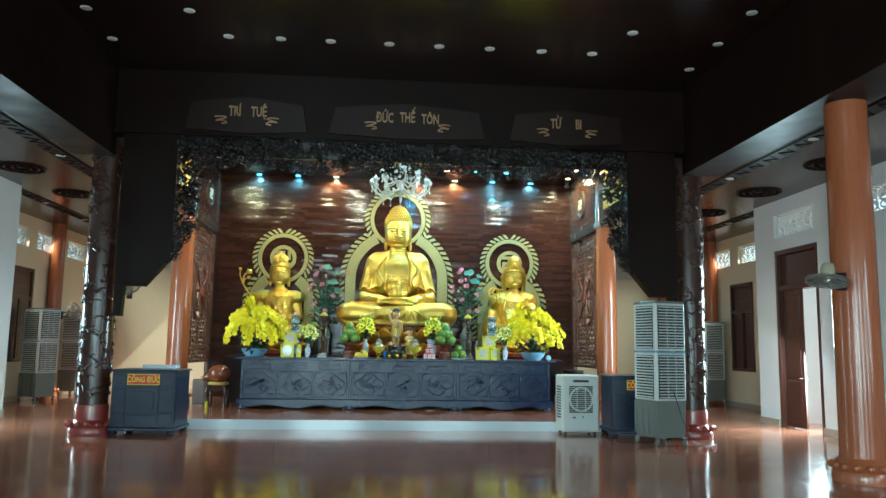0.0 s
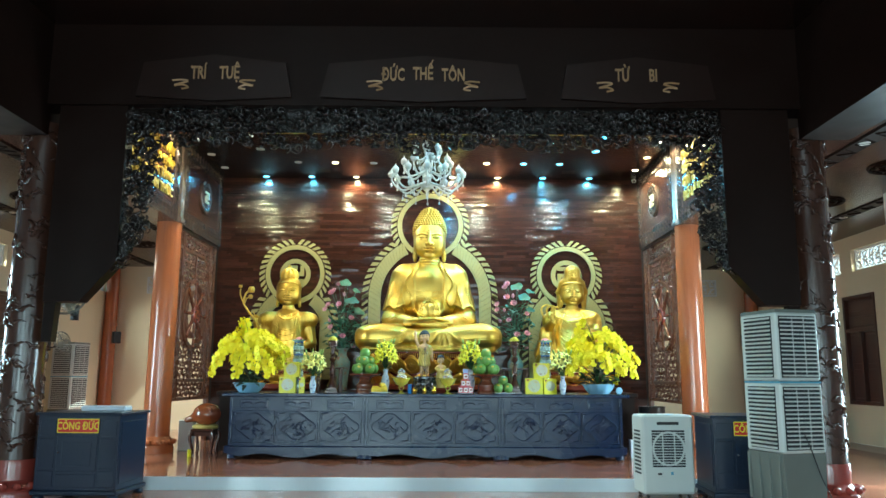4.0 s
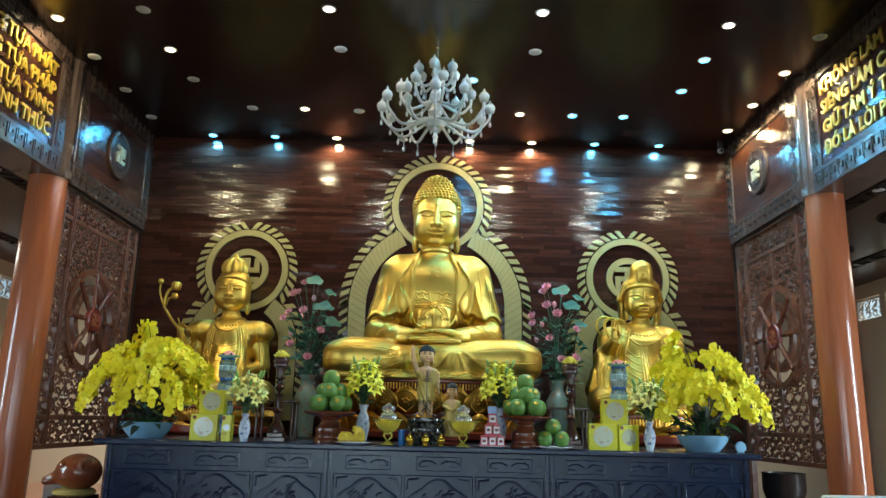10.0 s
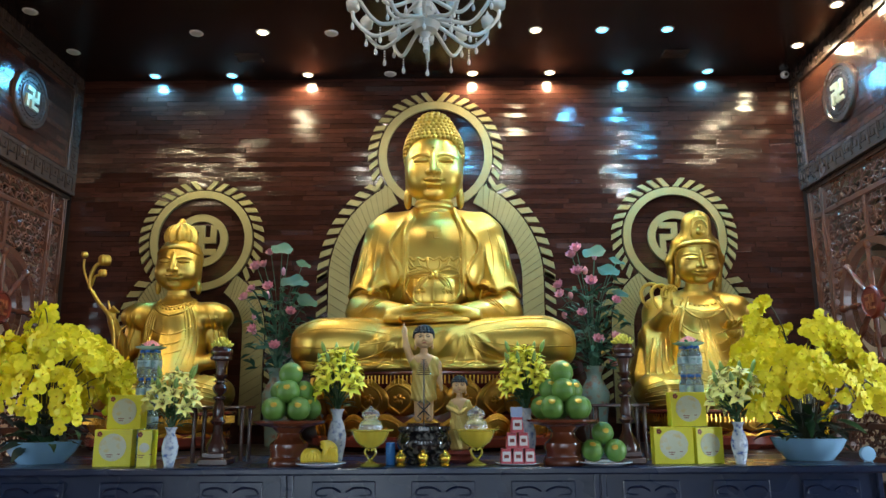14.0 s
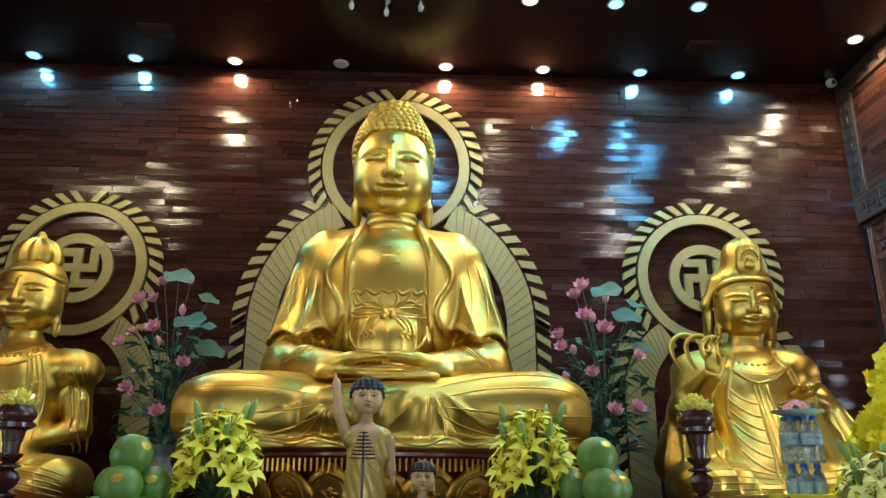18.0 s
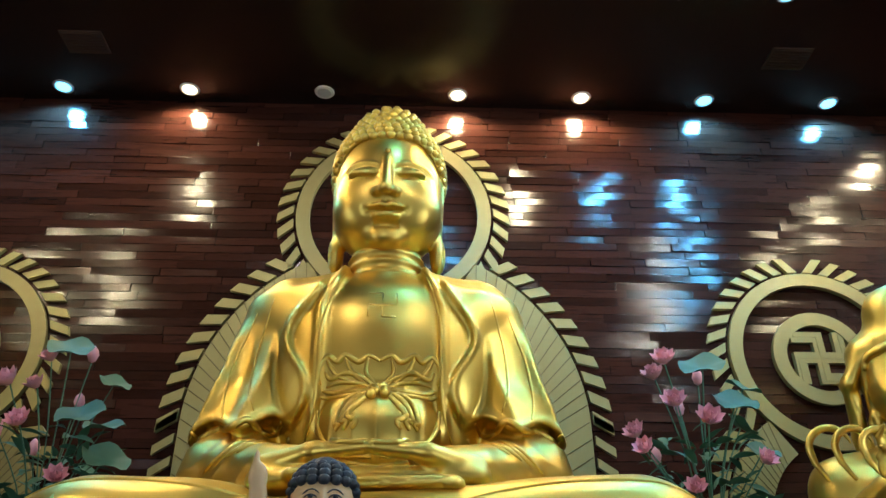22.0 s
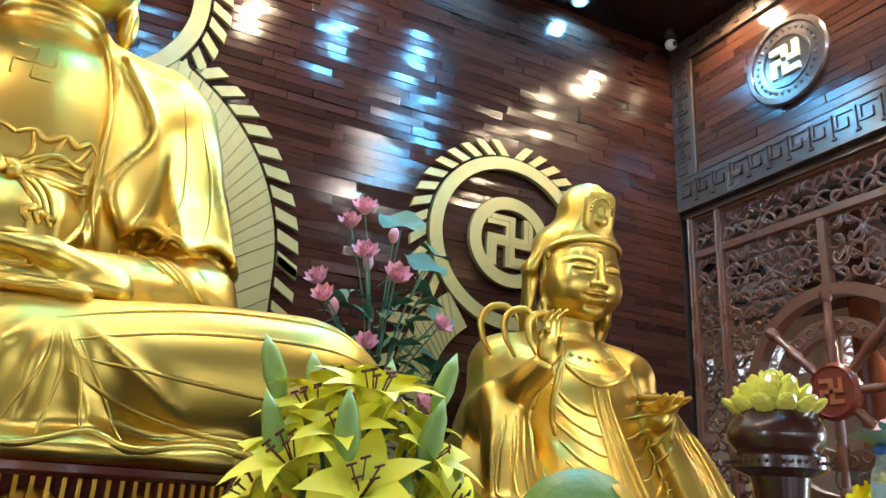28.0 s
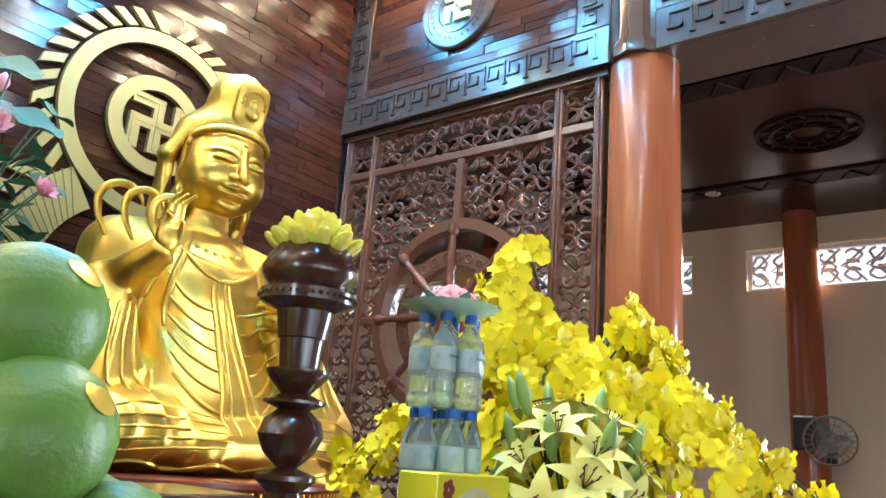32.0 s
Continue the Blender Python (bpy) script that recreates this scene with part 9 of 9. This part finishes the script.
def wall_fan(x, y, z, turn, tilt=12, label="grey wall fan with a wire guard on a column", reach=0.30):
    root = thing("wall_fan", label, "fan", pose(x, y, z, 0, 0, turn), "wall fans on the columns")
    bm = bmesh.new()
    tube(bm, smooth_line([(0, reach, -0.12), (0, 0.14, -0.12), (0, 0.08, -0.04), (0, 0.05, 0.0)], 4), 0.02, 8)
    box(bm, -0.05, 0.05, reach - 0.02, reach + 0.04, -0.20, 0.02)
    part("arm", bm, BLACK_PLASTIC, root, smooth="all")
    M = pose(0, 0, 0, -tilt)
    bm = bmesh.new()
    lathe(bm, [(0.0, -0.10), (0.06, -0.10), (0.08, -0.05), (0.08, 0.04), (0.05, 0.09), (0.0, 0.09)], 20, pose(0, 0, 0, 90))
    part("motor", bm, FAN_TAN, root, smooth=True, m=M)
    for dy in (-0.17, -0.07):
        bm = bmesh.new()
        for r in (0.08, 0.16, 0.235):
            tube(bm, [(r * math.cos(2 * math.pi * k / 28), dy + 0.035 * (r / 0.235) * (1 if dy < -0.1 else -1) * 1, r * math.sin(2 * math.pi * k / 28)) for k in range(28)], 0.0045 if r < 0.2 else 0.009, 5, closed=True)
        for k in range(24):
            a = 2 * math.pi * k / 24
            tube(bm, [(0.03 * math.cos(a), dy, 0.03 * math.sin(a)), (0.235 * math.cos(a), dy + 0.035 * (1 if dy < -0.1 else -1), 0.235 * math.sin(a))], 0.0028, 4)
        part("guard", bm, FAN_GREY, root, "round wire guard", m=M)
    for k in range(3):
        bm = bmesh.new()
        vs = blade(bm, 0.19, 0.13, 0.05, 0.2, 5, 0.7)
        bmesh.ops.transform(bm, matrix=pose(0, -0.12, 0) @ pose(0, 0, 0, 90) @ pose(0, 0, 0, 0, 0, 120 * k) @ pose(0.03, 0, 0, 25), verts=vs)
        part("blade", bm, FAN_GREY, root, m=M)


def speaker(x, y, z, turn):
    root = thing("wall_speaker", "small black wall speaker on a column", "speaker", pose(x, y, z, 0, 0, turn), "wall speakers")
    bm = bmesh.new()
    box(bm, -0.11, 0.11, -0.10, 0.10, -0.17, 0.17, 0.02)
    part("cabinet", bm, BLACK_PLASTIC, root)
    bm = bmesh.new()
    box(bm, -0.095, 0.095, -0.112, -0.10, -0.155, 0.155, 0.006)
    part("grille", bm, COOLER_DARK, root)
    bm = bmesh.new()
    tube(bm, [(0, 0.10, 0), (0, 0.20, 0)], 0.02, 6)
    part("bracket", bm, BLACK_PLASTIC, root)


wall_fan(4.97, 7.50, 2.54, -53, -76, reach=0.42)
wall_fan(9.0, 16.3, 2.25, -80)
wall_fan(-9.0, 16.3, 2.4, 80)
wall_fan(-9.05, 20.8, 2.35, 70)
wall_fan(9.05, 20.8, 2.5, -70)
wall_fan(-5.0, 12.9, 2.55, 10, 30)
speaker(9.2, 24.45, 2.65, -35)
speaker(-9.2, 24.45, 2.65, 35)
speaker(9.15, 16.55, 2.35, -90)
cctv = thing("dome_camera", "small white security camera under the ceiling corner", "security camera", pose(4.66, 19.05, 6.02))
bm = bmesh.new()
ball(bm, (0, 0, 0.0), (0.055, 0.055, 0.05), 14, 8)
part("housing", bm, LAMP_RING, cctv, smooth="all")
bm = bmesh.new()
ball(bm, (0, -0.04, -0.01), 0.026, 10, 6)
part("lens", bm, BLACK_PLASTIC, cctv, smooth="all")
bm = bmesh.new()
tube(bm, [(0, 0, 0.03), (0, 0.02, 0.13)], 0.018, 8)
part("bracket", bm, LAMP_RING, cctv)
for x in (-2.35, 3.05):
    vent = thing("ceiling_grille", "dark square air grille in the sanctum ceiling", "vent", pose(x, 18.5, CEIL), "ceiling grilles")
    bm = bmesh.new()
    box(bm, -0.16, 0.16, -0.12, 0.12, -0.012, 0.0, 0.003)
    part("frame", bm, FRIEZE, vent)
    for k in range(7):
        bm = bmesh.new()
        box(bm, -0.14, 0.14, -0.10 + 0.03 * k, -0.09 + 0.03 * k, -0.02, -0.012)
        part("slat", bm, FRIEZE, vent)
bm = bmesh.new()
box(bm, -0.03, 0.03, -0.03, 0.03, 0, 0.62, 0.006)
solid("short_post", bm, DOOR_WOOD, "short dark wooden post beside the wall", "post", pose(8.3, 15.5, 0))

# ---- planks of the back wall ----
rnd = random.Random(77)
wall = bpy.data.objects["wall_back"]
ROW = 0.0665
far = bmesh.new()
near = 0
SIZES = {}
z, row = 0.18, 0
while z < CEIL - 0.01:
    top = min(z + ROW, CEIL)
    x = -4.80 - rnd.uniform(0, 0.5)
    while x < 4.80:
        w = rnd.choice((0.42, 0.50, 0.58, 0.70))
        a, b = max(x, -4.80), min(x + w, 4.80)
        if b - a > 0.02:
            depth = 0.022 + rnd.uniform(0, 0.004)
            tilt, turn = rnd.gauss(0, 2.3), rnd.gauss(0, 0.8)
            lifted = 4.35 < z < 6.1 and -1.75 < a < 1.9 and b - a > 0.4 and near < 300
            if lifted:
                key = round(b - a, 3)
                if key not in SIZES:
                    bm = bmesh.new()
                    box(bm, -key / 2 + 0.0012, key / 2 - 0.0012, -0.024, 0.0, 0.0012, ROW - 0.0012, 0.0016)
                    SIZES[key] = mesh_of("plank", bm, PLANK_WALL)
                ob = new("plank", SIZES[key])
                ob.parent = wall
                ob.matrix_basis = pose((a + b) / 2, 19.205 - depth + 0.022, z, tilt, 0, turn)
                near += 1
            else:
                m = pose((a + b) / 2, 19.20, z, tilt, 0, turn)
                h = (b - a) / 2
                vs = [far.verts.new(m @ Vector((sx * (h - 0.0012), y, zz))) for sx in (-1, 1) for y in (-depth, 0.0) for zz in (0.0012, top - z - 0.0012)]
                for q in ((0, 1, 5, 4), (1, 3, 7, 5), (0, 4, 6, 2), (0, 2, 3, 1), (4, 5, 7, 6)):
                    far.faces.new([vs[i] for i in q])
        x += w
    z += ROW
    row += 1
tagged(part("planks", far, PLANK_WALL_JOINED, wall, "narrow dark rosewood planks"), kind="stuff")

# ---- floor boards of the hall and the platform ----


def boards(owner, x0, x1, y0, y1, z, pick, seed):
    rnd = random.Random(seed)
    wide, far, near, sizes = 0.118, bmesh.new(), 0, {}
    y = y0
    while y < y1 - 0.01:
        yb = min(y + wide, y1)
        x = x0 - rnd.uniform(0, 1.5)
        while x < x1:
            w = rnd.choice((0.9, 1.2, 1.5, 1.8))
            a, b = max(x, x0), min(x + w, x1)
            if b - a > 0.05:
                if pick(a, b, y) and near < 300 and yb - y > 0.11:
                    key = round(b - a, 3)
                    if key not in sizes:
                        bm = bmesh.new()
                        box(bm, -key / 2 + 0.0008, key / 2 - 0.0008, 0.0008, wide - 0.0008, -0.012, 0.0, 0.0012)
                        sizes[key] = mesh_of("board", bm, FLOOR_PLANK)
                    ob = new("board", sizes[key])
                    ob.parent = owner
                    ob.matrix_basis = pose((a + b) / 2, y, z + rnd.uniform(0, 0.0006), rnd.gauss(0, 0.10), rnd.gauss(0, 0.03), 0)
                    near += 1
                else:
                    m = pose((a + b) / 2, y, z, rnd.gauss(0, 0.10), rnd.gauss(0, 0.03), 0)
                    h = (b - a) / 2
                    vs = [far.verts.new(m @ Vector((sx * (h - 0.0008), yy, zz))) for sx in (-1, 1) for yy in (0.0008, yb - y - 0.0008) for zz in (-0.012, 0.0)]
                    for q in ((1, 5, 7, 3), (0, 4, 5, 1), (2, 3, 7, 6), (0, 1, 3, 2), (4, 6, 7, 5)):
                        far.faces.new([vs[i] for i in q])
            x += w
        y = yb
    tagged(part("boards", far, FLOOR_JOINED, owner, "polished reddish-brown floor boards"), kind="stuff")


boards(bpy.data.objects["floor"], -9.9, 9.9, FRONT, 13.19, 0.0, lambda a, b, y: 9.6 < y < 12.6 and a > -4.2 and b < 4.4, 5)
for x0, x1 in ((-9.9, -5.4), (5.4, 9.9)):
    boards(bpy.data.objects["floor"], x0, x1, 13.19, FLOOR_END, 0.0, lambda a, b, y: False, 6)
boards(bpy.data.objects["floor"], -5.4, 5.4, 19.46, FLOOR_END, 0.0, lambda a, b, y: False, 7)
boards(bpy.data.objects["platform"], -5.4, 5.4, 13.222, 19.2, 0.18, lambda a, b, y: y < 15.4 and a > -4.6 and b < 4.6, 8)
